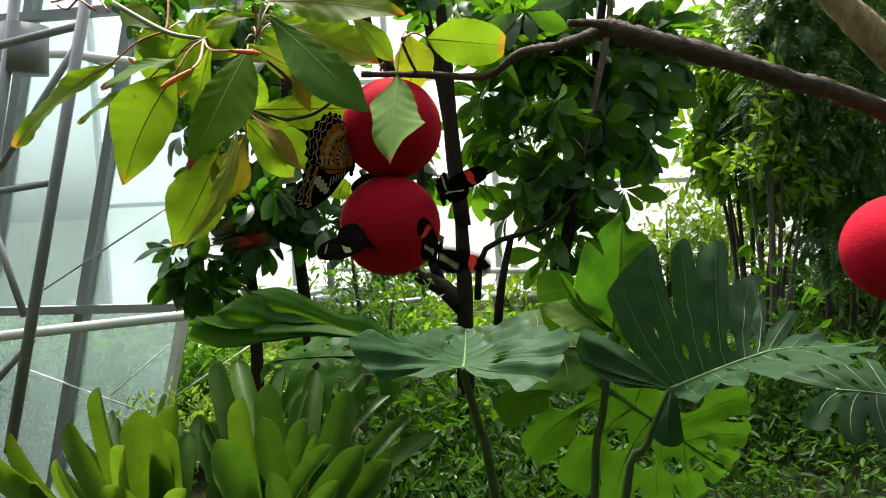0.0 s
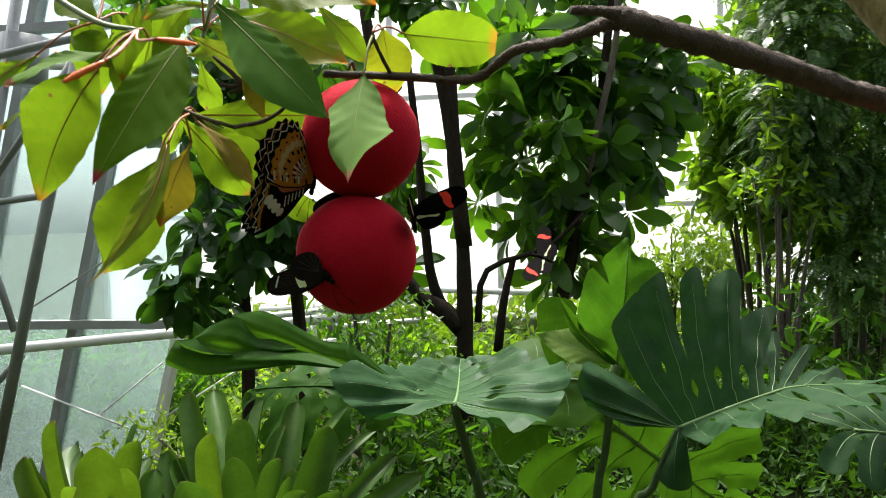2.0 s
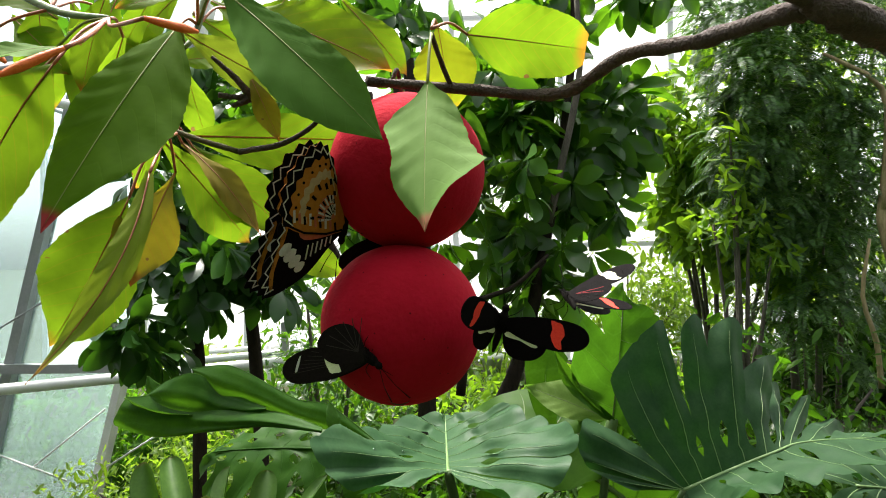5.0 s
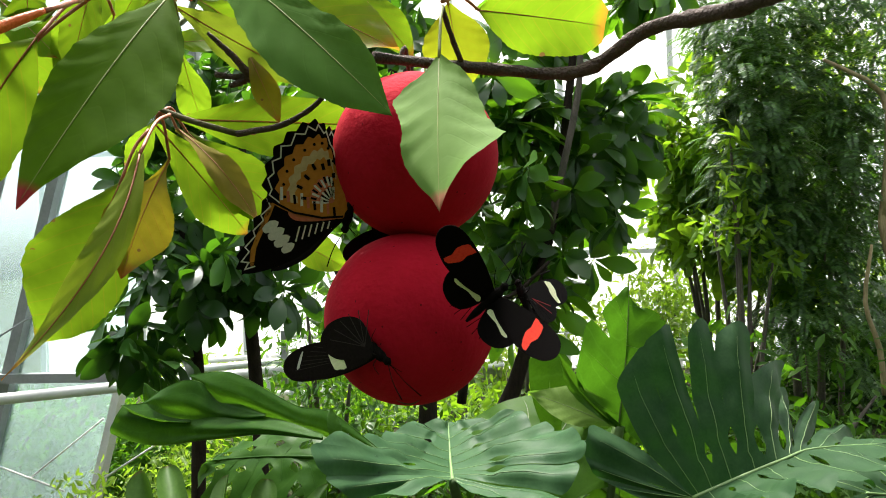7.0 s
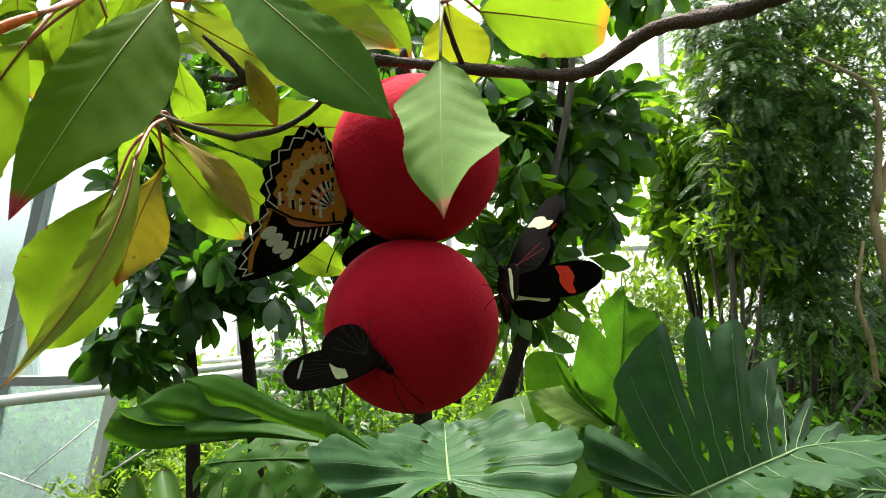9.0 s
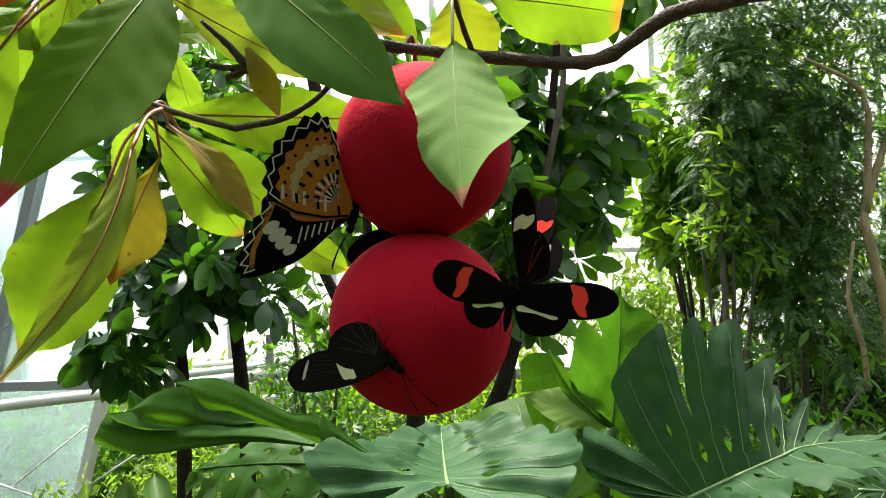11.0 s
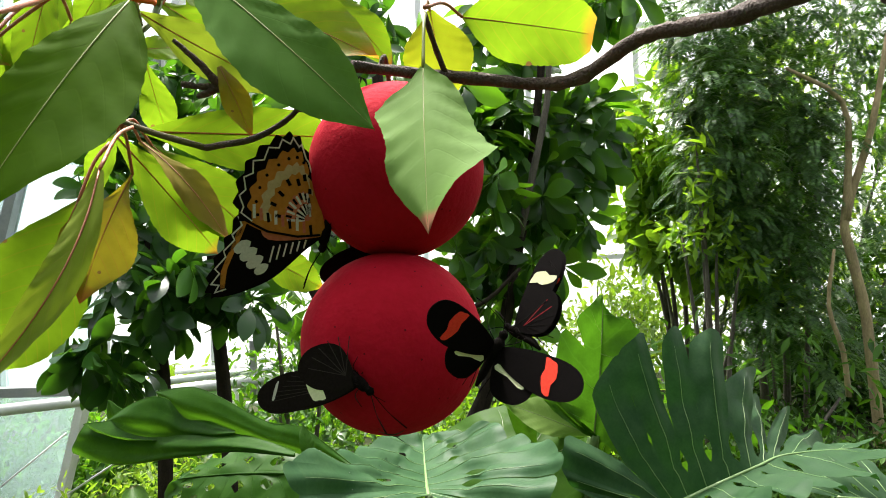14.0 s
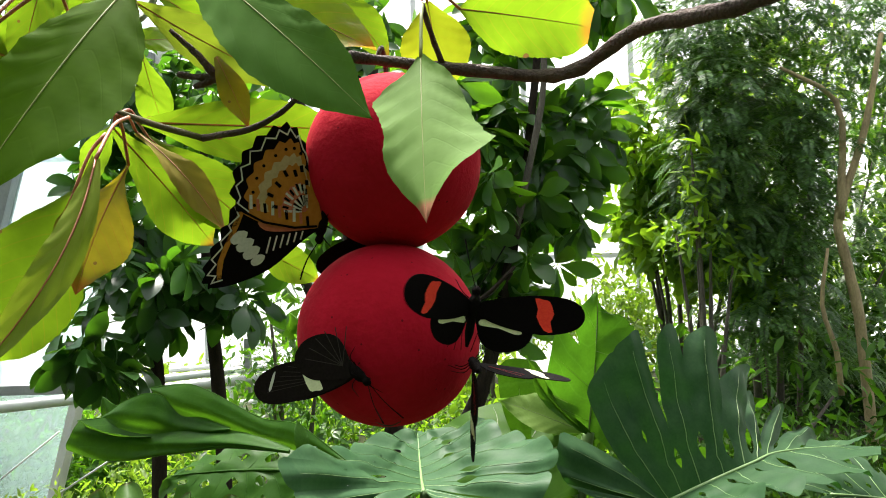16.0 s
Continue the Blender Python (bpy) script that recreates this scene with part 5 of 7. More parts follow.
def split_leaf(base, ahead, up, rib, halves, material, label="", foot=None, ripple=0.0035, bow=0.06, vein=0.0011, corner=0.05, veins=VEIN, front=(1, 0, 0), cup=0.0, gape=1.25, R=22, M=8):
    """A deeply cut leaf. rib: points from the joint to the tip; halves: for each side rows of one finger: where on the rib it
    begins and ends, its two outer corners, where the cut towards the next finger begins (1: none), the bulge of its end, and
    the hole beside the rib towards the next finger (how far out, half length, half width)."""
    line = spline(rib, 8)

    def on(a):
        x = a * (len(line) - 1)
        i = min(int(x), len(line) - 2)
        return line[i].lerp(line[i + 1], x - i)

    verts, faces, nets = [], [], []
    for rows in halves:
        n = len(rows)
        lines = []
        for i in range(n + 1):
            ends = [Vector(rows[i - 1][3])] * (i > 0) + [Vector(rows[min(i, n - 1)][2])] * (i < n)
            tip_ = sum(ends, Vector()) / len(ends)
            lines.append((on(rows[i][0] if i < n else rows[-1][1]), tip_))

        def along(i, b):
            root, tip_ = lines[i]
            d = tip_ - root
            c = root + d * 0.5 - (line[-1] - line[0]).normalized() * bow * d.length
            return root * (1 - b) ** 2 + c * 2 * b * (1 - b) + tip_ * b * b

        def edge(k, side, b):
            i = k + side
            p = along(i, b)
            if not 0 < i < n:
                return p
            cut, hole = rows[i - 1][4], rows[i - 1][6]
            if cut < 1 and b > cut:
                p = p + (Vector(rows[k][2 + side]) - lines[i][1]) * ((b - cut) / (1 - cut)) ** gape
            if hole:
                q = 1 - ((b - hole[0]) / hole[1]) ** 2
                if q > 0:
                    p = p + (along(k + 1 - side, b) - along(i, b)).normalized() * hole[2] * math.sqrt(q)
            return p

        for k, row in enumerate(rows):
            start = len(verts)
            across = Vector(row[3]) - Vector(row[2])
            out = (Vector(row[2]) + Vector(row[3])) / 2 - on((row[0] + row[1]) / 2)
            nrm = across.cross(out)
            nrm = nrm.normalized() if nrm.length > 1e-9 else Vector((0, 0, 1))
            if nrm.dot(Vector(front)) < 0:
                nrm.negate()

            sides = (rows[k - 1][4] if k else 0.5, row[4] if k < n - 1 else 0.5)

            def spot(q, b):
                bb = b * (1 + row[5] * 4 * q * (1 - q) * b ** 3 - corner * abs(2 * q - 1) ** 6 * b ** 6)
                p = edge(k, 0, bb).lerp(edge(k, 1, bb), q)
                bump = ripple * min(1.0, across.length / 0.07) * math.cos(2 * math.pi * q) * min(1, 2 * b) + cup * (q - 0.5) * max(0.0, b - sides[q > 0.5]) + 0.009 * noise.noise(p * 14) + 0.003 * noise.noise(p * 40)
                return p - nrm * bump * min(1, 3 * b)

            for i in range(R + 1):
                for j_ in range(M + 1):
                    verts.append(spot(j_ / M, i / R))
            for i in range(R):
                for j_ in range(M):
                    c = start + i * (M + 1) + j_
                    faces.append((c, c + 1, c + M + 2, c + M + 1))
            nets.append(tube([spot(0.5, b) + nrm * 0.0003 for b in np.linspace(0, 0.9, 20)], [vein * 0.8, vein * 0.7, vein * 0.6, vein * 0.5, vein * 0.35, vein * 0.15], 5, 1))
    nets.append(tube(rib, [vein * 3.6, vein * 3.2, vein * 2.6, vein * 1.8, vein * 0.6], 7, 6))
    bm = bmesh.new()
    bv = [bm.verts.new(v) for v in verts]
    for g in faces:
        bm.faces.new([bv[i] for i in g])
    bmesh.ops.remove_doubles(bm, verts=bm.verts[:], dist=0.0004)
    bmesh.ops.recalc_face_normals(bm, faces=bm.faces[:])
    ob = part("leaf", bm, material, monstera, label, axes(base, ahead, up))
    part("vein_net", join(*nets), veins, ob)
    if foot:
        j, f = Vector(base), Vector(foot)
        root = Vector((0.2 + 0.5 * (f.x - 0.2), 1.1, 0.0))
        part("petiole", tube([root, f, f.lerp(j, 0.5) + Vector((0.0, 0.01, 0)), j.lerp(f, 0.08), j], [0.012, 0.009, 0.008, 0.007, 0.005], 8, 4), PETIOLE, monstera)
    return ob


# the great leaf: its far half stands up, its near half lies flat
split_leaf((0.352, 0.943, 1.127), (0.921, 0.271, 0.28), (0, 0, 1), [(0, 0, 0), (0.004, 0.095, 0.003), (0, 0.182, 0), (-0.051, 0.279, -0.029), (-0.099, 0.457, -0.097)], [
    [(0.0, 0.003, (0.013, -0.101, 0.046), (0.018, -0.156, 0.104), 1, 0.02, None),
     (0.003, 0.006, (0.018, -0.156, 0.104), (0.019, -0.162, 0.14), 1, 0.02, None),
     (0.006, 0.01, (0.019, -0.162, 0.14), (-0.012, -0.113, 0.176), 0.46, 0.06, None),
     (0.01, 0.06, (-0.059, -0.052, 0.212), (-0.072, 0.030, 0.258), 1, 0.0, (0.40, 0.035, 0.003)),
     (0.06, 0.14, (-0.072, 0.030, 0.258), (-0.074, 0.096, 0.278), 0.40, 0.0, (0.20, 0.05, 0.006)),
     (0.14, 0.26, (-0.081, 0.112, 0.242), (-0.092, 0.178, 0.254), 0.82, 0.03, (0.24, 0.07, 0.008)),
     (0.26, 0.40, (-0.091, 0.182, 0.222), (-0.091, 0.260, 0.208), 0.40, 0.07, (0.22, 0.12, 0.011)),
     (0.40, 0.52, (-0.088, 0.208, 0.125), (-0.172, 0.372, 0.102), 0.42, 0.05, (0.24, 0.14, 0.011)),
     (0.52, 0.60, (-0.142, 0.283, 0.056), (-0.164, 0.350, 0.029), 0.42, 0.16, (0.24, 0.10, 0.006)),
     (0.60, 0.70, (-0.168, 0.360, -0.008), (-0.262, 0.490, -0.038), 0.40, 0.06, (0.22, 0.08, 0.006)),
     (0.70, 0.82, (-0.183, 0.424, -0.077), (-0.237, 0.518, -0.117), 0.50, 0.06, (0.25, 0.08, 0.005)),
     (0.82, 1.0, (-0.220, 0.530, -0.140), (-0.180, 0.590, -0.160), 1, 0.1, None)],
    [(0.0, 0.01, (-0.004, -0.062, -0.080), (0.041, -0.030, -0.090), 0.30, 0.12, None),
     (0.01, 0.15, (0.110, 0.000, 0.020), (0.174, 0.030, 0.035), 0.85, 0.06, (0.30, 0.06, 0.005)),
     (0.15, 0.30, (0.176, 0.036, 0.035), (0.172, 0.090, 0.033), 0.7, 0.06, (0.30, 0.08, 0.006)),
     (0.30, 0.48, (0.172, 0.105, 0.032), (0.155, 0.165, 0.006), 0.6, 0.06, (0.28, 0.12, 0.009)),
     (0.48, 0.68, (0.150, 0.185, 0.000), (0.115, 0.260, -0.035), 0.5, 0.06, (0.26, 0.14, 0.010)),
     (0.68, 0.86, (0.100, 0.285, -0.045), (0.040, 0.390, -0.080), 0.5, 0.06, (0.25, 0.12, 0.008)),
     (0.86, 1.0, (0.030, 0.410, -0.080), (-0.140, 0.560, -0.140), 1, 0.06, None)]],
    MONSTERA, "broad dark green split leaf with holes along the rib", (0.262, 0.980, 0.878), ripple=0.0045, cup=0.05, corner=0.025)
# the middle leaf
wet_leaf = split_leaf((-0.0304, 0.674, 1.2355), (-0.086, 0.996, 0.03), (0, 0, 1), [(0, 0, 0), (0.0, 0.082, -0.015), (0.0, 0.164, -0.02), (0.0, 0.246, -0.015), (0.0, 0.327, 0.0)], [
    [(0.00, 0.07, (-0.055, -0.069, 0.013), (-0.121, -0.089, 0.006), 1, 0.05, None),
     (0.07, 0.16, (-0.121, -0.089, 0.006), (-0.156, -0.11, 0.044), 1, 0.05, None),
     (0.16, 0.28, (-0.156, -0.11, 0.044), (-0.165, -0.101, 0.084), 1, 0.05, (0.35, 0.07, 0.011)),
     (0.28, 0.41, (-0.165, -0.101, 0.084), (-0.128, 0.019, 0.054), 1, 0.05, (0.36, 0.05, 0.011)),
     (0.41, 0.54, (-0.128, 0.019, 0.054), (-0.106, 0.116, 0.025), 1, 0.05, (0.38, 0.06, 0.011)),
     (0.54, 0.69, (-0.106, 0.116, 0.025), (-0.089, 0.215, 0.02), 1, 0.05, (0.40, 0.07, 0.011)),
     (0.69, 0.84, (-0.089, 0.215, 0.02), (-0.043, 0.291, 0.01), 1, 0.05, None),
     (0.84, 1.00, (-0.043, 0.291, 0.01), (-0.004, 0.328, -0.0), 1, 0.05, None)],
    [(0.00, 0.06, (0.037, -0.052, 0.001), (0.091, -0.083, -0.016), 1, 0.05, None),
     (0.06, 0.14, (0.091, -0.083, -0.016), (0.144, -0.027, -0.014), 1, 0.05, None),
     (0.14, 0.24, (0.144, -0.027, -0.014), (0.171, 0.002, 0.022), 1, 0.05, (0.36, 0.06, 0.011)),
     (0.24, 0.35, (0.171, 0.002, 0.022), (0.18, 0.024, 0.046), 1, 0.05, (0.39, 0.08, 0.011)),
     (0.35, 0.47, (0.18, 0.024, 0.046), (0.157, 0.114, 0.041), 1, 0.05, (0.37, 0.05, 0.011)),
     (0.47, 0.59, (0.157, 0.114, 0.041), (0.128, 0.177, 0.029), 1, 0.05, (0.36, 0.07, 0.011)),
     (0.59, 0.72, (0.128, 0.177, 0.029), (0.112, 0.249, 0.041), 1, 0.05, (0.39, 0.07, 0.011)),
     (0.72, 0.86, (0.112, 0.249, 0.041), (0.072, 0.272, 0.021), 1, 0.05, (0.39, 0.09, 0.011)),
     (0.86, 1.00, (0.072, 0.272, 0.021), (0.032, 0.315, -0.0), 1, 0.05, None)]],
    MONSTERA, "dark green split leaf lying flat, with small slots", (0.006, 0.780, 0.989), ripple=0.005, bow=-0.05, vein=0.0008, corner=0.02, front=(0, 0, 1))
rng_ = random.Random(5)
spots_ = [v.co.copy() for v in wet_leaf.data.vertices if v.co.x < -0.03 and 0.06 < v.co.length < 0.19]
for k_, q_ in enumerate(rng_.sample(spots_, 8)):
    bm_ = bmesh.new()
    bmesh.ops.create_icosphere(bm_, subdivisions=2, radius=rng_.uniform(0.0016, 0.003))
    for v_ in bm_.verts:
        v_.co.z *= 0.55
    drop = part("water_drop", bm_, WATER)
    drop.matrix_basis = wet_leaf.matrix_basis @ Matrix.Translation(q_)
    tagged(drop, "clear water drop resting on a dark split leaf", "water drop", "water drops")
# the bright leaves behind
split_leaf((0.2507, 1.06, 1.2159), (0.114, 0.079, 0.99), (0.084, -0.994, 0.07), [(0.0, 0.0, 0.0), (0.0046, 0.08, -0.0046), (0.0069, 0.1486, -0.0069), (0.0046, 0.2171, -0.0046), (0.0011, 0.2651, 0.0)], [
    [(0.03, 0.14, (-0.0343, 0.0229, 0.0206), (-0.0891, 0.08, 0.0309), 1, 0.0, None),
     (0.14, 0.42, (-0.0891, 0.08, 0.0309), (-0.0686, 0.2011, 0.0309), 0.5, 0.1, None),
     (0.42, 1.0, (-0.0549, 0.2171, 0.0206), (0.0011, 0.2651, 0.0), 1, 0.02, None)],
    [(0.03, 0.35, (0.0457, -0.0229, 0.0331), (0.0457, 0.0857, 0.016), 1, 0.06, (0.5, 0.06, 0.005)),
     (0.35, 0.7, (0.0457, 0.0857, 0.016), (0.0686, 0.2057, 0.0274), 0.85, 0.03, None),
     (0.7, 0.96, (0.0594, 0.2217, 0.0229), (0.0114, 0.2331, -0.0046), 1, 0.03, None)]],
    MONSTERA_YOUNG, "bright green young split leaf standing up", (0.205, 1.060, 0.864), ripple=0.002, vein=0.0005, veins=STEM_GREEN, front=(0, 0, 1), cup=0.03, gape=1.0)
leaf(monstera, (0.2487, 1.0577, 1.2221), (0.0896, 1.1091, 1.2787), (0.01, 0.06, 0.12, 0.17, 0.19, 0.17, 0.12, 0.06, 0.0), MONSTERA_PALE, (0.1, -1, 0.5), None, STEM_GREEN, right=(0.01, 0.10, 0.19, 0.25, 0.26, 0.22, 0.15, 0.07, 0.0), arch=0.04, fold=0.1, label="pale underside of a young split leaf", seed=9)
leaf(monstera, (0.2519, 1.052, 1.2221), (0.1376, 1.012, 1.3724), (0.01, 0.05, 0.07, 0.085, 0.09, 0.08, 0.06, 0.03, 0.0), MONSTERA_MID, (0.5, -1, 0.3), None, MONSTERA_MID, right=(0.01, 0.03, 0.04, 0.05, 0.055, 0.05, 0.04, 0.02, 0.0), arch=-0.06, fold=0.5, bend=-0.06, label="dark folded edge of a young leaf", seed=46)
part("sheath", tube([(0.229, 1.0749, 1.1427), (0.2416, 1.0634, 1.1827), (0.253, 1.0589, 1.225)], [0.012, 0.014, 0.010], 10, 5, 0.06), VEIN, monstera, "pale green leaf sheath")
monstera_leaf((0.204, 1.120, 1.175), (-0.34, 0.05, 0.02), (0.1, -0.7, 0.7), 0.30, MONSTERA_YOUNG, None, "", STEM_GREEN, n=5, lens=((0.3, 0.42, 0.4, 0.3, 0.15),) * 2, hole=(0.05, 0.3), folds=(0.2, 0.1), droop=0.15, seed=19)
# the leaf hanging below
monstera_leaf((0.164, 1.150, 1.138), (0.75, 0.1, -0.6), (-0.2, -1, 0.2), 0.50, MONSTERA_MID, None, "green split leaf with many holes, light shining through", n=8, lens=((0.45, 0.5, 0.5, 0.4, 0.16),) * 2, slits=(0.72, 0.72), gaps=(0.2, 0.2), hole=(0.15, 0.72), hole_at=0.36, folds=(0.1, 0.1), droop=0.1, vein=0.002, seed=10)
# leaves at the edge
monstera_leaf((0.776, 1.250, 1.041), (0.85, 0.2, -0.1), (0, -0.5, 0.8), 0.34, MONSTERA, None, n=7, lens=((0.4, 0.45, 0.45, 0.3, 0.14),) * 2, slits=(0.6, 0.6), folds=(0.2, 0.1), seed=11)
# the folded leaf: layers lapped one over another
def lapped(crest, hem, bulge, lip, label, seed=0, nv=16):
    """A leaf layer spanned between its upper and its lower line, swelling outwards; its hem rolls under by lip."""
    crest, hem = spline(crest, 8), spline(hem, 8)
    m = axes(crest[0], crest[-1] - crest[0], (0, 0, 1))
    back = m.inverted()
    verts, faces = [], []
    rows = nv + 5
    for i, (c, h) in enumerate(zip(crest, hem)):
        u = i / (len(crest) - 1)
        wide = (c - h).length
        for j in range(nv):
            w = j / (nv - 1)
            q = c.lerp(h, w)
            q.y -= bulge * wide * math.sin(math.pi * (0.1 + 0.75 * w)) - 0.06 * wide * math.sin(w * 11 + u * 5 + seed) * w
            q.z += 0.05 * wide * noise.noise((u * 5, w * 2, seed))
            verts.append(back @ q)
        for j in range(5):
            turn = radians(40 * (j + 1))
            verts.append(back @ (q + Vector((0, lip * (1 - math.cos(turn)), -lip * math.sin(turn))) * min(1, wide / 0.02)))
    for i in range(len(crest) - 1):
        for j in range(rows - 1):
            faces.append((i * rows + j, i * rows + j + 1, (i + 1) * rows + j + 1, (i + 1) * rows + j))
    ob = part("leaf", (verts, faces), MONSTERA_MID, monstera, label, m)
    part("rim", tube([verts[i * rows] for i in range(0, len(crest), 4)], [0.0006] * len(range(0, len(crest), 4)), 5, 3), MONSTERA_YOUNG, ob)


lapped([(-0.1307, 0.680, 1.276), (-0.2067, 0.729, 1.318), (-0.265, 0.763, 1.321), (-0.3354, 0.803, 1.345), (-0.4008, 0.837, 1.364), (-0.4808, 0.876, 1.353)],
       [(-0.130, 0.676, 1.274), (-0.2148, 0.730, 1.287), (-0.2562, 0.755, 1.291), (-0.3397, 0.801, 1.307), (-0.420, 0.843, 1.317), (-0.4791, 0.8725, 1.351)], 0.32, 0.006, "glossy green half-folded leaf", 1)
lapped([(-0.321, 0.778, 1.306), (-0.3757, 0.817, 1.316), (-0.4137, 0.842, 1.322), (-0.4574, 0.856, 1.346), (-0.5137, 0.876, 1.337), (-0.5783, 0.906, 1.303)],
       [(-0.3197, 0.774, 1.304), (-0.3562, 0.793, 1.295), (-0.4129, 0.823, 1.290), (-0.4823, 0.857, 1.287), (-0.5391, 0.884, 1.292), (-0.5763, 0.902, 1.301)], 0.22, 0.004, "middle layer of the folded leaf", 2)
lapped([(-0.2157, 0.714, 1.289), (-0.2902, 0.765, 1.300), (-0.3708, 0.815, 1.302), (-0.4574, 0.861, 1.300), (-0.5495, 0.897, 1.306), (-0.6167, 0.915, 1.298)],
       [(-0.2147, 0.700, 1.287), (-0.3244, 0.764, 1.283), (-0.4173, 0.813, 1.266), (-0.4969, 0.852, 1.250), (-0.5595, 0.882, 1.243), (-0.641, 0.918, 1.252)], 0.28, 0.005, "lowest layer of the folded leaf", 3)
lapped([(-0.4661, 0.822, 1.286), (-0.5013, 0.836, 1.285), (-0.5374, 0.848, 1.2885), (-0.5742, 0.865, 1.296), (-0.6011, 0.883, 1.3015), (-0.6098, 0.890, 1.300)],
       [(-0.4644, 0.835, 1.283), (-0.4945, 0.852, 1.279), (-0.5357, 0.872, 1.276), (-0.5672, 0.886, 1.280), (-0.5938, 0.895, 1.288), (-0.6077, 0.897, 1.298)], 0.02, 0.002, "curled rim of the folded leaf", 4)
lapped([(-0.5519, 0.917, 1.317), (-0.5654, 0.923, 1.321), (-0.5789, 0.930, 1.328), (-0.5898, 0.934, 1.332)],
       [(-0.583, 0.928, 1.299), (-0.5883, 0.930, 1.307), (-0.5908, 0.932, 1.320), (-0.5884, 0.931, 1.331)], 0.15, 0.002, "tip of the folded leaf", 5)
leaf(monstera, (-0.1836, 0.66, 1.2821), (-0.1979, 0.68, 1.3328), (0.04, 0.10, 0.15, 0.17, 0.15, 0.10, 0.0), MONSTERA_MID, (0.5, -1, 0.1), None, MONSTERA_MID, arch=0.05, wave=0.02, seed=44)
monstera_leaf((-0.232, 0.880, 1.212), (-0.8, 0.15, 0.02), (0.05, -0.6, 0.8), 0.30, MONSTERA_MID, None, "shaded green split leaf below the folded one", MONSTERA_MID, n=6, lens=((0.25, 0.36, 0.40, 0.3, 0.15),) * 2, slits=(0.5, 0.45), gaps=(0.45, 0.5), hole=(0.08, 0.45), folds=(0.0, 0.1), droop=0.3, vein=0.002, seed=13)


# ---- bromeliads ----
def strap(plant_, base, tip, width, bulge=0.06, seed=0):
    base, tip = Vector(base), Vector(tip)
    L = (tip - base).length
    tilt = random.Random(seed)
    m = axes(base, tip - base, (tilt.uniform(-0.7, 0.7), -1, tilt.uniform(-0.1, 0.9)))
    verts, faces = [], []
    nu, nv = 26, 4
    for i in range(nu + 1):
        u = 1 - (1 - i / nu) ** 1.7
        w = 1.12 * width * (0.9 + 0.25 * math.sin(math.pi * u)) * max(0.0, 1 - max(0.0, (u - 0.9) / 0.1) ** 2.4) ** 0.5
        for j in range(-nv, nv + 1):
            s = j / nv
            verts.append((w * 0.5 * s, L * u, L * bulge * 4 * u * (1 - u) + 0.35 * w * s * s))
    k = 2 * nv + 1
    faces = [(i * k + j, i * k + j + 1, (i + 1) * k + j + 1, (i + 1) * k + j) for i in range(nu) for j in range(k - 1)]
    # tips deeper than 0.52 take the dark green, which paints in their shade
    return part("leaf", (verts, faces), BROM if (plant_ is brom or seed % 5 == 1) and tip.y < 0.52 else BROM_DARK_SHADED, plant_, "", m)


brom = thing("bromeliad", "bromeliad rosette of broad lime strap leaves with brown tips", "bromeliad", group="bromeliads")
C1 = Vector((-0.4947, 0.52, 0.9724))
part("stem", tube([(C1.x, C1.y, -0.02), (C1.x + 0.02, C1.y, 0.3), C1], [0.05, 0.035, 0.03], 9, 4, 0.2), GREY_BARK, brom)
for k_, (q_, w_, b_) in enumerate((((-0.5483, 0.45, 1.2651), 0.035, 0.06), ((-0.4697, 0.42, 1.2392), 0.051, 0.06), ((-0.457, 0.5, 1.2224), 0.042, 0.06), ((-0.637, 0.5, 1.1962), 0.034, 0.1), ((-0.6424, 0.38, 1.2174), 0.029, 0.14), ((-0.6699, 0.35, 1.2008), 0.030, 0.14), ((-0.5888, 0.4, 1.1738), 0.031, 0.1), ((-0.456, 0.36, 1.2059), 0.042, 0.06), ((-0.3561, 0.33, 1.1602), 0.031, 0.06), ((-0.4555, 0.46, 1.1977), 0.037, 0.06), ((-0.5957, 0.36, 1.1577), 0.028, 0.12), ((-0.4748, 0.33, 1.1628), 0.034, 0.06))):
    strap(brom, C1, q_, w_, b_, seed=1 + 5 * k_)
brom2 = thing("bromeliad", "bromeliad with broad upright dark olive leaves", "bromeliad", group="bromeliads")
C2 = Vector((-0.3099, 0.55, 0.9479))
part("stem", tube([(C2.x, C2.y, -0.02), (C2.x - 0.02, C2.y, 0.3), C2], [0.05, 0.035, 0.03], 9, 4, 0.2), GREY_BARK, brom2)
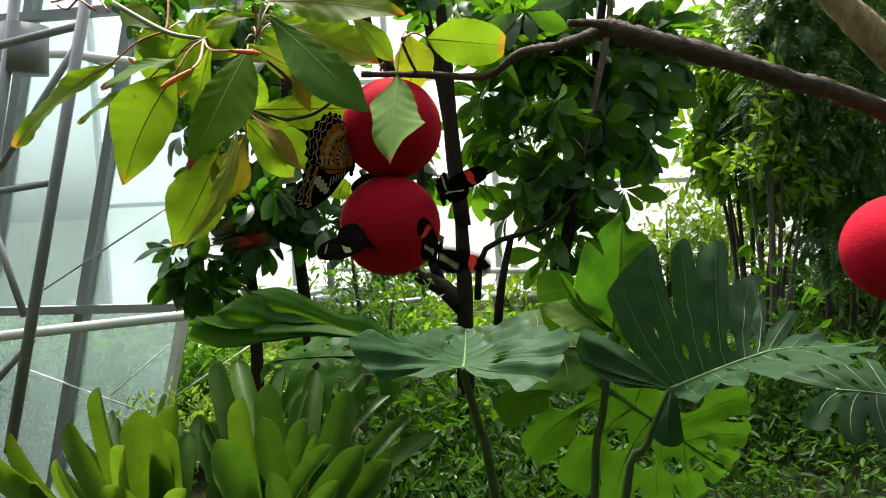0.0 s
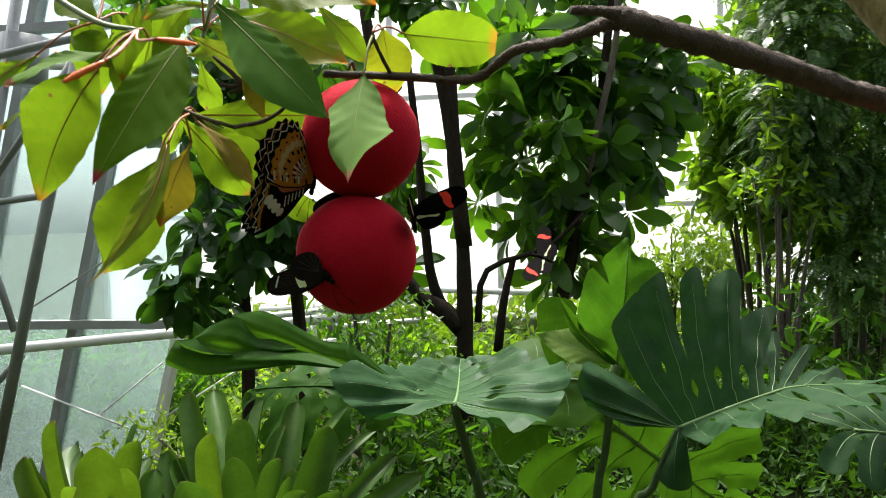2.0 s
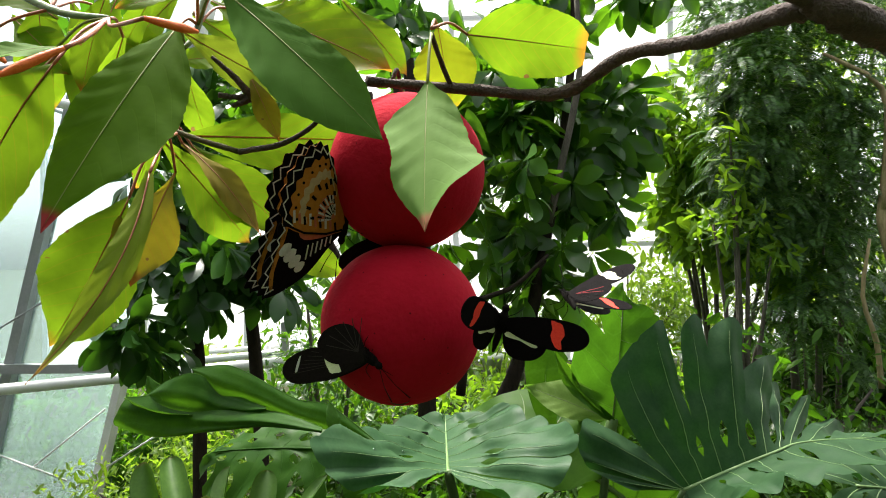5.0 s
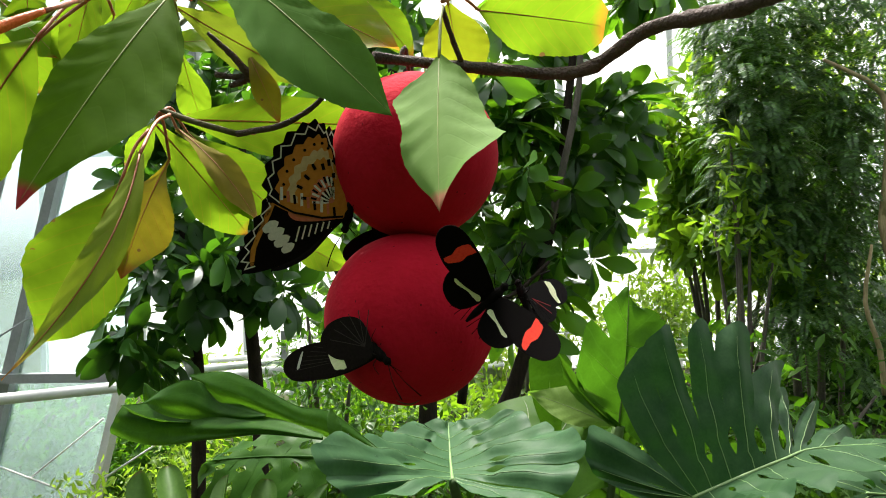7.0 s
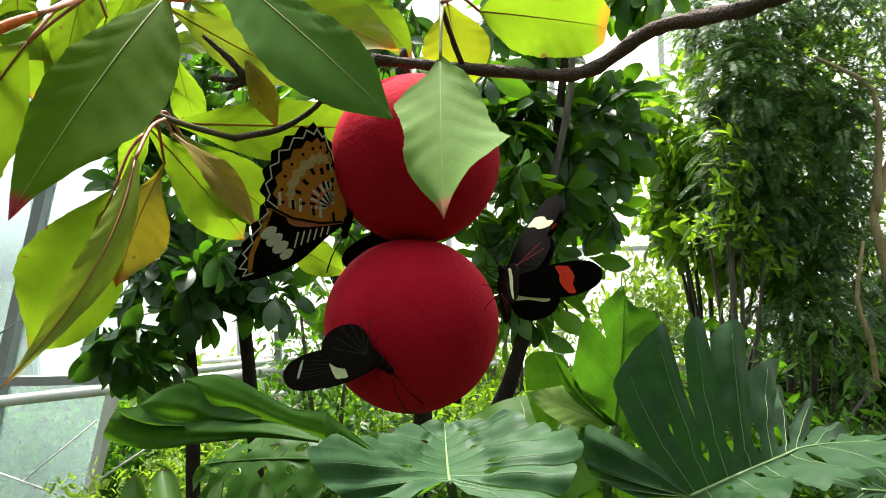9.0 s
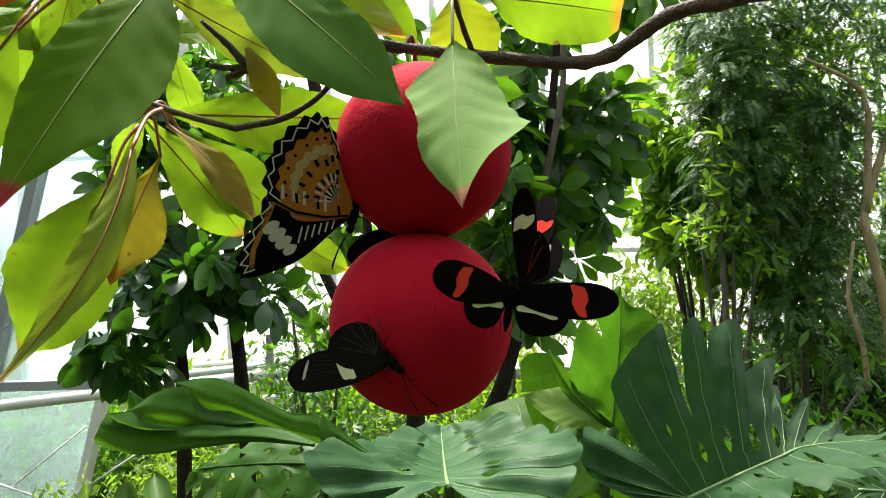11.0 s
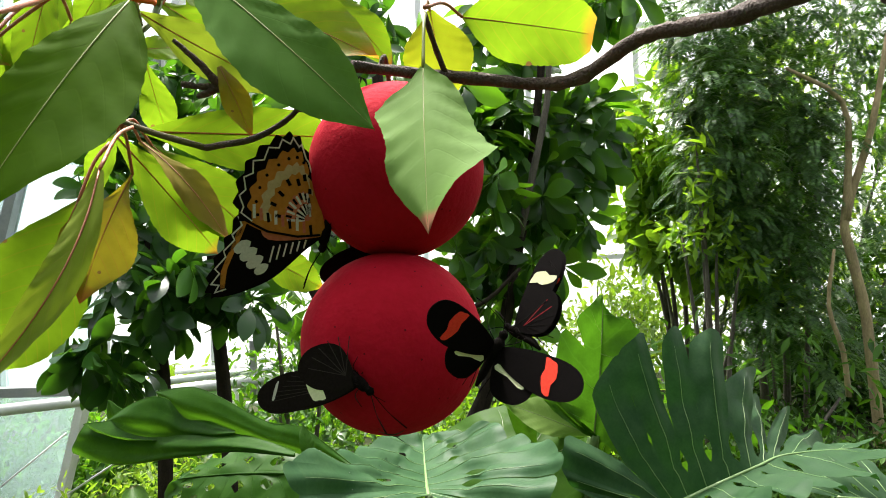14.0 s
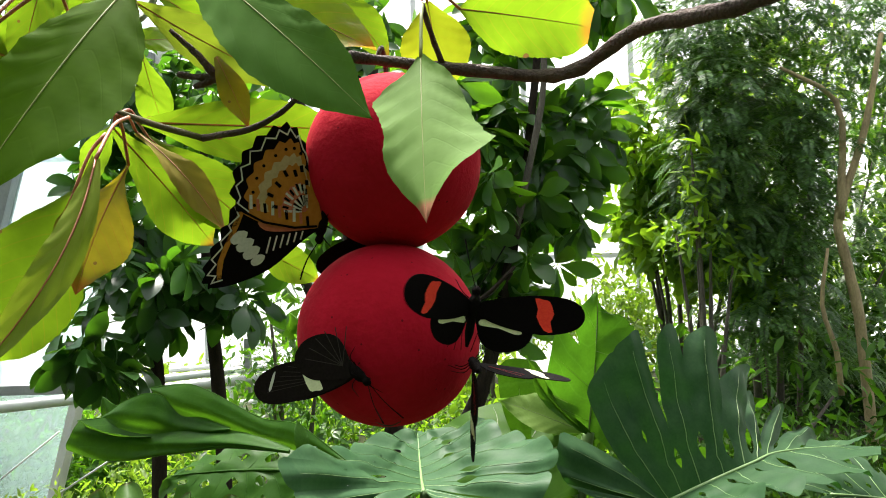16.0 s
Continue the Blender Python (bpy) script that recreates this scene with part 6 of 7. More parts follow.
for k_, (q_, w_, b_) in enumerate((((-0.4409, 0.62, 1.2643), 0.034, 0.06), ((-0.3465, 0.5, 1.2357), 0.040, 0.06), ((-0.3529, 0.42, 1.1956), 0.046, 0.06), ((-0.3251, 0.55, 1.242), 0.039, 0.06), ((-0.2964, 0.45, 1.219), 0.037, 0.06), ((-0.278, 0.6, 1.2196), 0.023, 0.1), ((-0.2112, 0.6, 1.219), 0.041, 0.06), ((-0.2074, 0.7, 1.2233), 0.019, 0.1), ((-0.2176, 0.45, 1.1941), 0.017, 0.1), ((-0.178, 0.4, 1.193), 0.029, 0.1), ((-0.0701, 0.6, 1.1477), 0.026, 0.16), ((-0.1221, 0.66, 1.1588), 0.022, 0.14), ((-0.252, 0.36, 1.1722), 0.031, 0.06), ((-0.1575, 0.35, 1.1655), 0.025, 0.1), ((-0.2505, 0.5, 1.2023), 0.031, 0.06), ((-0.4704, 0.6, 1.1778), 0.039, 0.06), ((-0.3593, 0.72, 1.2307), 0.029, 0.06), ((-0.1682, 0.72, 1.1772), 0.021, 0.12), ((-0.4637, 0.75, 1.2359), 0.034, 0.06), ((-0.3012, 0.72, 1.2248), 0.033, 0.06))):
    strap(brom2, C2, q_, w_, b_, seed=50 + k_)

rng_ = random.Random(9)
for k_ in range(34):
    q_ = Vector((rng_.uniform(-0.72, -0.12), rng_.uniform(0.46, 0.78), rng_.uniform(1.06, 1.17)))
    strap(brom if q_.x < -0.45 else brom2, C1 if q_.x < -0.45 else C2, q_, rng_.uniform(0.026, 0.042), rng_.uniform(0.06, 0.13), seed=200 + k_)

# ---- butterflies ----
WING_BLACK = surface("black_wing", (0.0018, 0.0014, 0.0014), (0.005, 0.0035, 0.0035), rough=0.85, scale=900, bump=0.3, dist=0.0002, spec=0.04)
WING_BROWN = surface("brown_black_wing", (0.005, 0.0035, 0.003), (0.013, 0.009, 0.008), rough=0.8, scale=900, bump=0.3, dist=0.0002, spec=0.06)
WING_RED = surface("red_band", (0.75, 0.03, 0.02), (0.9, 0.07, 0.035), rough=0.7, scale=1200, bump=0.1, spec=0.15)
WING_MAROON = surface("maroon_streak", (0.16, 0.006, 0.012), (0.26, 0.015, 0.02), rough=0.7, scale=1200, bump=0.1, spec=0.15)
WING_CREAM = surface("cream_patch", (0.58, 0.60, 0.36), (0.74, 0.74, 0.50), rough=0.7, scale=1200, bump=0.1, spec=0.15)
WING_WHITE = surface("white_mark", (0.44, 0.43, 0.38), (0.60, 0.58, 0.52), rough=0.7, scale=1200, bump=0.1, spec=0.15)
WING_ORANGE = surface("orange_wing", (0.34, 0.12, 0.010), (0.46, 0.18, 0.025), rough=0.7, scale=500, bump=0.2, dist=0.0002, spec=0.2)
WING_TAN = surface("tan_wing", (0.36, 0.26, 0.13), (0.50, 0.38, 0.21), rough=0.7, scale=700, bump=0.1, spec=0.1)
WING_SALMON = surface("salmon_wing", (0.38, 0.09, 0.045), (0.50, 0.16, 0.09), rough=0.7, scale=700, bump=0.1, spec=0.2)
BODY_BLACK = surface("black_fur", (0.002, 0.0018, 0.0016), (0.008, 0.006, 0.005), rough=0.9, scale=1500, bump=0.6, dist=0.0004, spec=0.04)


WING_VEIN = surface("wing_vein", (0.022, 0.018, 0.016), (0.04, 0.032, 0.028), rough=0.8, scale=900, bump=0.1, spec=0.05)
WING = 1.06


def closed_curve(points, steps=4):
    p = [Vector((x, y, 0)) for x, y in points]
    n, out = len(p), []
    for i in range(n):
        a, b, c, d = p[i - 1], p[i], p[(i + 1) % n], p[(i + 2) % n]
        for k in range(steps):
            t = k / steps
            out.append(0.5 * (2 * b + (c - a) * t + (2 * a - 5 * b + 4 * c - d) * t * t + (3 * b - a - 3 * c + d) * t ** 3))
    return out


def plate(line, lo, hi, mirror=1):
    """A thin solid plate with the given outline."""
    pts = [(WING * mirror * q.x, WING * q.y) for q in line]
    n = len(pts)
    v = [(x, y, z) for z in (lo, hi) for x, y in pts]
    f = [tuple(range(n))[::-1], tuple(range(n, 2 * n))] + [(k, (k + 1) % n, n + (k + 1) % n, n + k) for k in range(n)]
    if mirror < 0:
        f = [g[::-1] for g in f]
    return v, f


def strip(line, width, lo, hi, mirror=1):
    """A thin raised ribbon of one width through the points."""
    p = [Vector((*q, 0)) for q in line]
    one, two = [], []
    for k, q in enumerate(p):
        d = (p[min(k + 1, len(p) - 1)] - q).normalized() + (q - p[max(k - 1, 0)]).normalized()
        d = d.normalized() if d.length > 1e-6 else Vector((1, 0, 0))
        e = (p[1] - p[0]).normalized() if k == 0 else (q - p[k - 1]).normalized()
        side = Vector((-d.y, d.x, 0)) * width / 2 / max(0.45, abs(d.dot(e)))
        one.append(q + side)
        two.append(q - side)
    v, f = [], []
    for z in (lo, hi):
        for q in one + two:
            v.append((WING * mirror * q.x, WING * q.y, z))
    n = len(p)
    for k in range(n - 1):
        a, b, c, d = k, k + 1, n + k + 1, n + k
        f += [(a, b, c, d), (2 * n + d, 2 * n + c, 2 * n + b, 2 * n + a), (a, 2 * n + a, 2 * n + b, b), (d, c, 2 * n + c, 2 * n + d)]
    f += [(0, n, 3 * n, 2 * n), (n - 1, 3 * n - 1, 4 * n - 1, 2 * n - 1)]
    return v, [g[::-1] for g in f] if mirror < 0 else f


def dots(centres, r, lo, hi, mirror=1):
    return join(*[plate([Vector((x + r * math.cos(k * math.pi / 4), y + r * math.sin(k * math.pi / 4), 0)) for k in range(8)], lo, hi, mirror) for x, y in centres])


def insect_body(owner, L=0.022, r=0.0022, lean=0.0):
    line = [(0, -L * 0.62, -0.001), (0, -L * 0.4, 0), (0, -L * 0.15, 0), (0, 0.0, 0.0003), (0, L * 0.14, 0.0003), (0, L * 0.22, 0), (0, L * 0.30, 0), (0, L * 0.36, -0.0004)]
    part("body", tube(line, [r * 0.25, r * 0.7, r * 0.75, r * 1.05, r * 1.0, r * 0.6, r * 0.8, r * 0.3], 8, 3), BODY_BLACK, owner, "", pose(0, 0, 0, lean, 0, 0))
    for s in (-1, 1):
        part("antenna", tube([(s * 0.0006, L * 0.34, 0.0003), (s * 0.004, L * 0.34 + 0.008, 0.003), (s * 0.007, L * 0.34 + 0.016, 0.004)], [0.00018, 0.00016, 0.0003], 5, 4), BODY_BLACK, owner, "", pose(0, 0, 0, lean, 0, 0))
        for y, o in ((L * 0.12, 0.004), (0, 0.001), (-L * 0.1, -0.004)):
            part("leg", tube([(s * 0.001, y, -0.001), (s * 0.005, y + o * 0.7, -0.0015), (s * 0.008, y + o * 1.6, -0.006)], [0.0002, 0.00018, 0.00012], 5, 3), BODY_BLACK, owner)


FORE = [(0, 0.0005), (0.002, 0.0035), (0.012, 0.0105), (0.024, 0.0165), (0.032, 0.0178), (0.0365, 0.0145), (0.0355, 0.009), (0.029, 0.0035), (0.021, 0.0), (0.010, -0.0025), (0.002, -0.0025)]
HIND = [(0, 0.001), (0.007, 0.0015), (0.015, 0.001), (0.0205, -0.0030), (0.0215, -0.0080), (0.0175, -0.0130), (0.010, -0.0150), (0.004, -0.0130), (0.0005, -0.006)]

FORE = [(x * math.cos(0.3) + y * math.sin(0.3), y * math.cos(0.3) - x * math.sin(0.3)) for x, y in FORE]


def postman(label, m, black=None, plain=False):
    """A long-winged black butterfly: red band above, cream band below; the wings turn about the body."""
    global WING
    WING = 1.04 if black is WING_BROWN else 0.95
    b = thing("butterfly", label, "butterfly", m, "long-winged butterflies")
    black = black or WING_BLACK
    insect_body(b, lean=-48 if black is WING_BROWN else 0.0)
    wings = []
    for s in (1, -1):
        fore = part("forewing", plate(closed_curve(FORE), -0.00014, 0.00014, s), black, b, smooth=False)
        turn = lambda pts: [(x * math.cos(0.3) + y * math.sin(0.3), y * math.cos(0.3) - x * math.sin(0.3)) for x, y in pts]
        near_ = 0.010 if black is WING_BROWN else 0.0
        wide = 1.25 if black is WING_BROWN else 1.3
        lean_ = 0.7 if black is WING_BROWN else 0.55
        band = closed_curve(turn([(0.0232 + (x - 0.0232) * wide - near_ * 0.75 - lean_ * (y - 0.0087), 0.0087 + (y - 0.0087) * (wide if black is WING_BROWN else 0.92) - near_ * 0.62) for x, y in [(0.0205, 0.0128), (0.0232, 0.0138), (0.0252, 0.0142), (0.0262, 0.0105), (0.0248, 0.0072), (0.0252, 0.0040), (0.0225, 0.0030), (0.0205, 0.0065), (0.0212, 0.0095)]]), 2)
        wings.append((s, fore, part("hindwing", plate(closed_curve(HIND), -0.00042, -0.00016, s), black, b, smooth=False)))
        if plain:
            continue
        if black is WING_BLACK:
            part("red_band", plate(band, 0.00012, 0.00024, s), WING_RED, fore, "red wing band", smooth=False)
        part("cream_band", plate(band, -0.00024, -0.00012, s), WING_CREAM, fore, "cream wing band", smooth=False)
        part("pale_streak", plate(closed_curve(turn([(0.0295, 0.0125), (0.0305, 0.013), (0.0302, 0.0075), (0.0293, 0.006)]), 2), -0.00022, -0.00012, s), BODY_BLACK if black is WING_BLACK else WING_WHITE, fore, smooth=False)
        part("maroon_streak", plate(closed_curve(turn([(0.003, 0.0005), (0.010, 0.004), (0.015, 0.0045), (0.010, 0.001)]), 2), -0.00022, -0.00012, s), WING_MAROON if black is WING_BLACK else BODY_BLACK, fore, smooth=False)
        hind = wings[-1][2]
        part("cream_bar", plate(closed_curve([(0.0022, -0.0044), (0.009, -0.0036), (0.0155, -0.0050), (0.0178, -0.0068), (0.0150, -0.0076), (0.009, -0.0064), (0.0022, -0.0066)], 2), -0.00018, -0.00008, s), WING_CREAM, hind, "cream hindwing bar", smooth=False)
        if black is WING_BROWN:
            for k in range(6):
                e = turn([(0.031 - 0.0012 * k, 0.014 - 0.0022 * k)])[0]
                part("vein", strip([(0.002, 0.0), e], 0.00025, -0.00022, -0.00012, s), WING_VEIN, fore, smooth=False)
        for k in range(6):
            a = radians(-15 - 17 * k)
            part("vein", strip([(0.003, -0.003), (0.003 + 0.015 * math.cos(a), -0.003 + 0.014 * math.sin(a))], 0.0003, -0.0005, -0.0004, s), WING_VEIN if black is WING_BROWN else WING_MAROON if k < 2 else BODY_BLACK, hind, smooth=False)
    return b, wings


LFORE = [(0, 0.0), (0.0057, 0.008), (0.0148, 0.0204), (0.0245, 0.0278), (0.032, 0.0316), (0.0363, 0.032), (0.0385, 0.0285), (0.0380, 0.021), (0.0358, 0.0123), (0.034, 0.0047), (0.0322, -0.003), (0.021, -0.001), (0.009, -0.001)]
LHIND = [(0, 0.0), (0.0095, 0.003), (0.021, 0.004), (0.0322, 0.0005), (0.0355, -0.0075), (0.0348, -0.017), (0.0312, -0.0255), (0.0255, -0.0322), (0.0203, -0.035), (0.0155, -0.0325), (0.0100, -0.0236), (0.0038, -0.0113)]


def scalloped(line, first, last, depth, count):
    """The outline with its outer margin notched between two shares of its length."""
    n, out = len(line), []
    c = Vector((sum(q.x for q in line) / n, sum(q.y for q in line) / n, 0))
    for i, q in enumerate(line):
        u = i / n
        if first < u < last:
            w = (u - first) / (last - first)
            q = q + (q - c).normalized() * depth * (abs(((w * count) % 1) * 2 - 1) - 0.5)
        out.append(q)
    return out


def lacewing(label, m):
    """An orange butterfly with black scalloped borders marked by white zigzags."""
    global WING
    WING = 1.06
    b = thing("butterfly", label, "butterfly", m)
    insect_body(b, 0.024, 0.0023)
    wings = []
    for s in (1, -1):
        pair = []
        for name, pts, rng_, cnt, lift in (("forewing", LFORE, (0.36, 0.78), 6, 0.0), ("hindwing", LHIND, (0.24, 0.86), 9, -0.0004)):
            line = scalloped(closed_curve(pts, 10), *rng_, 0.0022, cnt)
            n = len(line)
            lo, hi = lift - 0.00012, lift + 0.00012
            wing = part(name, plate(line, lo, hi, s), WING_BLACK if name == "forewing" else WING_ORANGE, b, smooth=False)
            i0, i1 = int(rng_[0] * n), int(rng_[1] * n)
            root = Vector((0.006, 0.001 if name == "forewing" else -0.004, 0))
            for side in (-1, 1):
                z0, z1 = (hi - 0.00002, hi + 0.00010) if side > 0 else (lo - 0.00010, lo + 0.00002)
                y0, y1 = (z0, z1 + 0.00007) if side > 0 else (z0 - 0.00007, z1)
                x0, x1 = (z0, z1 + 0.00014) if side > 0 else (z0 - 0.00014, z1)
                outer = line[i0:i1]
                k = 0.82 if name == "hindwing" else 0.86
                part("border", plate(outer + [root + (q - root) * k for q in outer][::-1], z0, z1, s), WING_BLACK, wing, "black scalloped border", smooth=False)
                zig = []
                for w in range(2 * cnt + 1):
                    q = outer[min(len(outer) - 1, int(w * (len(outer) - 1) / (2 * cnt)))]
                    q = root + (q - root) * (0.965 if w % 2 else 0.875)
                    zig.append((q.x, q.y))
                part("zigzag", strip(zig, 0.00055, y0, y1, s), WING_WHITE, wing, "white zigzag line", smooth=False)
                if name == "hindwing":
                    ring = [root + (q - root) * 0.66 for q in outer]
                    ring_in = [root + (q - root) * 0.55 for q in outer][::-1]
                    part("cream_ring", plate(ring + ring_in, z0, z1, s), WING_TAN, wing, "pale tan wing band", smooth=False)
                    cs = [outer[int((w + 0.5) * (len(outer) - 1) / 9)] for w in range(9)]
                    cs = [root + (q - root) * 0.74 for q in cs]
                    part("spot_row", dots([(q.x, q.y) for q in cs], 0.00065, y0, y1, s), WING_BLACK, wing, smooth=False)
                    for w in range(7):
                        q = outer[int((w + 0.5) * (len(outer) - 1) / 7)]
                        a, e = root + (q - root) * (0.42 + 0.05 * (w % 2)), root + (q - root) * (0.50 + 0.05 * (w % 2))
                        part("inner_spot", strip([(a.x, a.y), (e.x, e.y)], 0.0013, y0, y1, s), WING_BLACK, wing, smooth=False)
                    part("salmon_base", plate([root + (q - root) * 0.34 for q in outer] + [root + (q - root) * 0.02 for q in outer][::-1], z0, z1, s), WING_SALMON, wing, smooth=False)
                    part("front_edge", strip([(0.001, 0.0005), (0.0095, 0.003), (0.021, 0.0035), (0.031, 0.0008)], 0.0009, x0, x1, s), WING_BLACK, wing, smooth=False)
                    for w in range(9):
                        q = Vector((0.0045 + 0.0028 * w, 0.0012 - 0.0002 * w, 0))
                        part("base_stripe", strip([(q.x, q.y), (q.x + 0.0012, q.y - 0.0036 - 0.0008 * (w % 3))], 0.0011, y0, y1, s), (WING_BLACK, WING_SALMON, WING_WHITE)[w % 3], wing, smooth=False)
                    for w in range(13):
                        q = outer[int((w + 0.5) * (len(outer) - 1) / 13)]
                        for k0, k1 in ((0.08, 0.2), (0.22 + 0.03 * (w % 2), 0.33)):
                            a, e = root + (q - root) * k0, root + (q - root) * k1
                            part("base_stripe", strip([(a.x, a.y), (e.x, e.y)], 0.0011 * (k1 + 0.5), y0, y1, s), WING_BLACK if w % 2 else WING_WHITE, wing, smooth=False)
                else:
                    part("salmon_base", plate(closed_curve([(0.002, 0.001), (0.010, 0.0045), (0.020, 0.0065), (0.023, 0.003), (0.012, 0.0)], 3), z0, z1, s), WING_SALMON, wing, "salmon wing base", smooth=False)
                    part("orange_streak", plate(closed_curve([(0.0292, 0.002), (0.0312, 0.002), (0.0328, 0.012), (0.0345, 0.022), (0.0332, 0.0290), (0.0318, 0.0285), (0.0325, 0.021), (0.0308, 0.012)], 2), z0, z1, s), WING_ORANGE, wing, smooth=False)
                    for cx, cy, w in ((0.0290, 0.0115, 0.0029), (0.0262, 0.0138, 0.0030), (0.0233, 0.0162, 0.0029), (0.0203, 0.0184, 0.0024)):
                        part("white_patch", plate(closed_curve([(cx - w, cy - w), (cx + w * 0.2, cy - w * 0.9), (cx + w, cy + w * 0.4), (cx + w * 0.4, cy + w), (cx - w * 0.7, cy + w * 0.3)], 2), y0, y1, s), WING_WHITE, wing, "white wing patch", smooth=False)
                    for w in range(6):
                        a = (0.0060 + 0.0023 * w, 0.0035 + 0.0010 * w)
                        part("base_stripe", strip([a, (a[0] + 0.0002, a[1] + 0.0035 + 0.0006 * w)], 0.0006, x0, x1, s), WING_WHITE, wing, smooth=False)
            pair.append(wing)
        wings.append((s, *pair))
    return b, wings


def set_wings(wings, right, left):
    for s, fore, hind in wings:
        a = right if s > 0 else left
        for w in (fore, hind):
            w.matrix_basis = Matrix.Translation((0.0012 * s, 0.001, 0.001)) @ pose(0, 0, 0, 0, -a if s > 0 else a, 0)


orange_fly, orange_wings = lacewing("orange butterfly with scalloped black and white wing edges", axes((0, 0, 2), (0, 0, 1), (0, -1, 0)))
resting_fly, resting_wings = postman("black butterfly with a cream wing band, resting on the lower ball", axes((0, 0, 2), (0, 0, 1), (0, -1, 0)), WING_BROWN)
banded_fly, banded_wings = postman("black butterfly with red wing bands, fluttering beside the ball", axes((0, 0, 2), (0, 0, 1), (0, -1, 0)))
dark_fly, dark_wings = postman("dark butterfly with cream spots, hovering near the feeder", axes((0, 0, 2), (0, 0, 1), (0, -1, 0)))
passing_fly, passing_wings = postman("dark butterfly flying past the feeder", axes((0, 0, 2), (0, 0, 1), (0, -1, 0)))
hidden_fly, hidden_wings = postman("dark butterfly with closed wings behind the two balls", axes((0.002, 0.024, 1.542), (0.25, 0.1, -1), (-1, -0.1, 0.1)), None, True)
set_wings(hidden_wings, 86, 82)

# ---- what moves ----
def flight(owner, wings, rows):
    """Rows: seconds, place, head's way, back's way, lift of the right and left wings in degrees."""
    walk(owner, [(t, axes(p, h, u)) for t, p, h, u, _, _ in rows])
    for s, fore, hind in wings:
        for w in (fore, hind):
            walk(w, [(r[0], Matrix.Translation((0.0012 * s, 0.001, 0.001)) @ pose(0, 0, 0, 0, -s * (r[4] if s > 0 else r[5]), 0)) for r in rows])


FACING = (0, -1, 0.05)


def motions():
    early = (-0.22, 0.1, -0.97), (-0.60, -0.75, 0.22)
    lace = (-0.26, 0.05, -0.96), (-0.94, -0.22, 0.26)
    at_lace = (-0.026, -0.004, 1.547)
    flight(orange_fly, orange_wings, [
        (0.0, at_lace, *early, 84, 84), (4.7, at_lace, *early, 82, 84), (6.3, at_lace, *lace, 60, 76), (6.8, at_lace, *lace, 48, 84),
        (7.0, at_lace, *lace, 48, 84), (7.5, at_lace, *lace, 80, 84), (9.0, at_lace, *lace, 84, 84), (12.5, at_lace, *lace, 82, 84), (16.0, at_lace, *lace, 84, 84)])
    rest = (0.06, -0.1, -0.98), (-0.86, 0.40, -0.06)
    at_rest = (-0.009, -0.038, 1.490)
    flight(resting_fly, resting_wings, [(0.0, at_rest, *rest, 84, 80), (3.0, at_rest, *rest, 82, 80), (8.0, at_rest, *rest, 85, 80), (16.0, at_rest, *rest, 84, 80)])
    beside = (-0.2, 0, 1), (0.1, -1, 0)
    flight(banded_fly, banded_wings, [
        (0.0, (0.039, 0.000, 1.526), *beside, 12, 105), (0.5, (0.041, 0.000, 1.528), *beside, 20, 100), (1.0, (0.037, 0.000, 1.527), *beside, 10, 105), (1.5, (0.037, 0.000, 1.525), *beside, 12, 100),
        (2.0, (0.036, 0.000, 1.526), *beside, 15, 100), (2.5, (0.039, 0.000, 1.525), *beside, 8, 100), (3.0, (0.044, 0.000, 1.524), (-0.1, 0, 1), FACING, 15, 60),
        (3.5, (0.034, -0.010, 1.520), *beside, 35, 110), (4.0, (0.051, 0.000, 1.522), *beside, 15, 90), (4.5, (0.043, 0.000, 1.520), *beside, 5, 100), (4.7, (0.046, -0.010, 1.503), (0.1, 0, 1), FACING, 8, 70),
        (5.5, (0.048, -0.030, 1.502), (0.4, 0, 0.9), FACING, 20, 60), (6.2, (0.037, -0.040, 1.512), (0.6, 0, 0.7), FACING, 5, 20), (6.8, (0.052, -0.045, 1.509), (0.6, 0, 0.75), FACING, 50, 60),
        (7.0, (0.037, -0.040, 1.510), (0.76, 0, 0.65), FACING, 38, 38), (7.5, (0.044, -0.040, 1.517), (0.6, 0, 0.8), FACING, 40, 62), (8.0, (0.039, -0.050, 1.515), (0.76, 0, 0.66), FACING, 36, 40),
        (8.5, (0.042, -0.030, 1.520), (0.0, 0, 1), FACING, 10, 95), (9.0, (0.040, -0.030, 1.516), (-0.02, 0, 1), FACING, 8, 100), (9.7, (0.039, -0.030, 1.516), (0.1, 0, 1), FACING, 20, 60),
        (10.6, (0.037, -0.040, 1.514), (0.4, 0, 0.9), FACING, 5, 20), (11.5, (0.037, -0.030, 1.508), (-0.1, 0, 1), FACING, 20, 85), (12.0, (0.037, -0.030, 1.505), (0.15, 0, 1), FACING, 8, 90),
        (12.5, (0.039, -0.040, 1.505), (0.4, 0, 0.9), FACING, 30, 60), (13.0, (0.037, -0.030, 1.502), (0.0, 0, 1), FACING, 30, 95), (13.5, (0.037, -0.055, 1.501), (0.37, 0, 0.93), FACING, 40, 40),
        (14.0, (0.041, -0.055, 1.501), (0.5, 0, 0.86), FACING, 45, 50), (14.5, (0.037, -0.055, 1.502), (0.7, 0, 0.7), FACING, 40, 40), (15.0, (0.036, -0.072, 1.512), (0.0, 0, 1), FACING, -2, 2),
        (15.5, (0.041, -0.055, 1.510), (0.08, 0, 1), FACING, 62, 2), (16.0, (0.035, -0.050, 1.512), (0.2, 0, 0.95), FACING, 5, 55)])
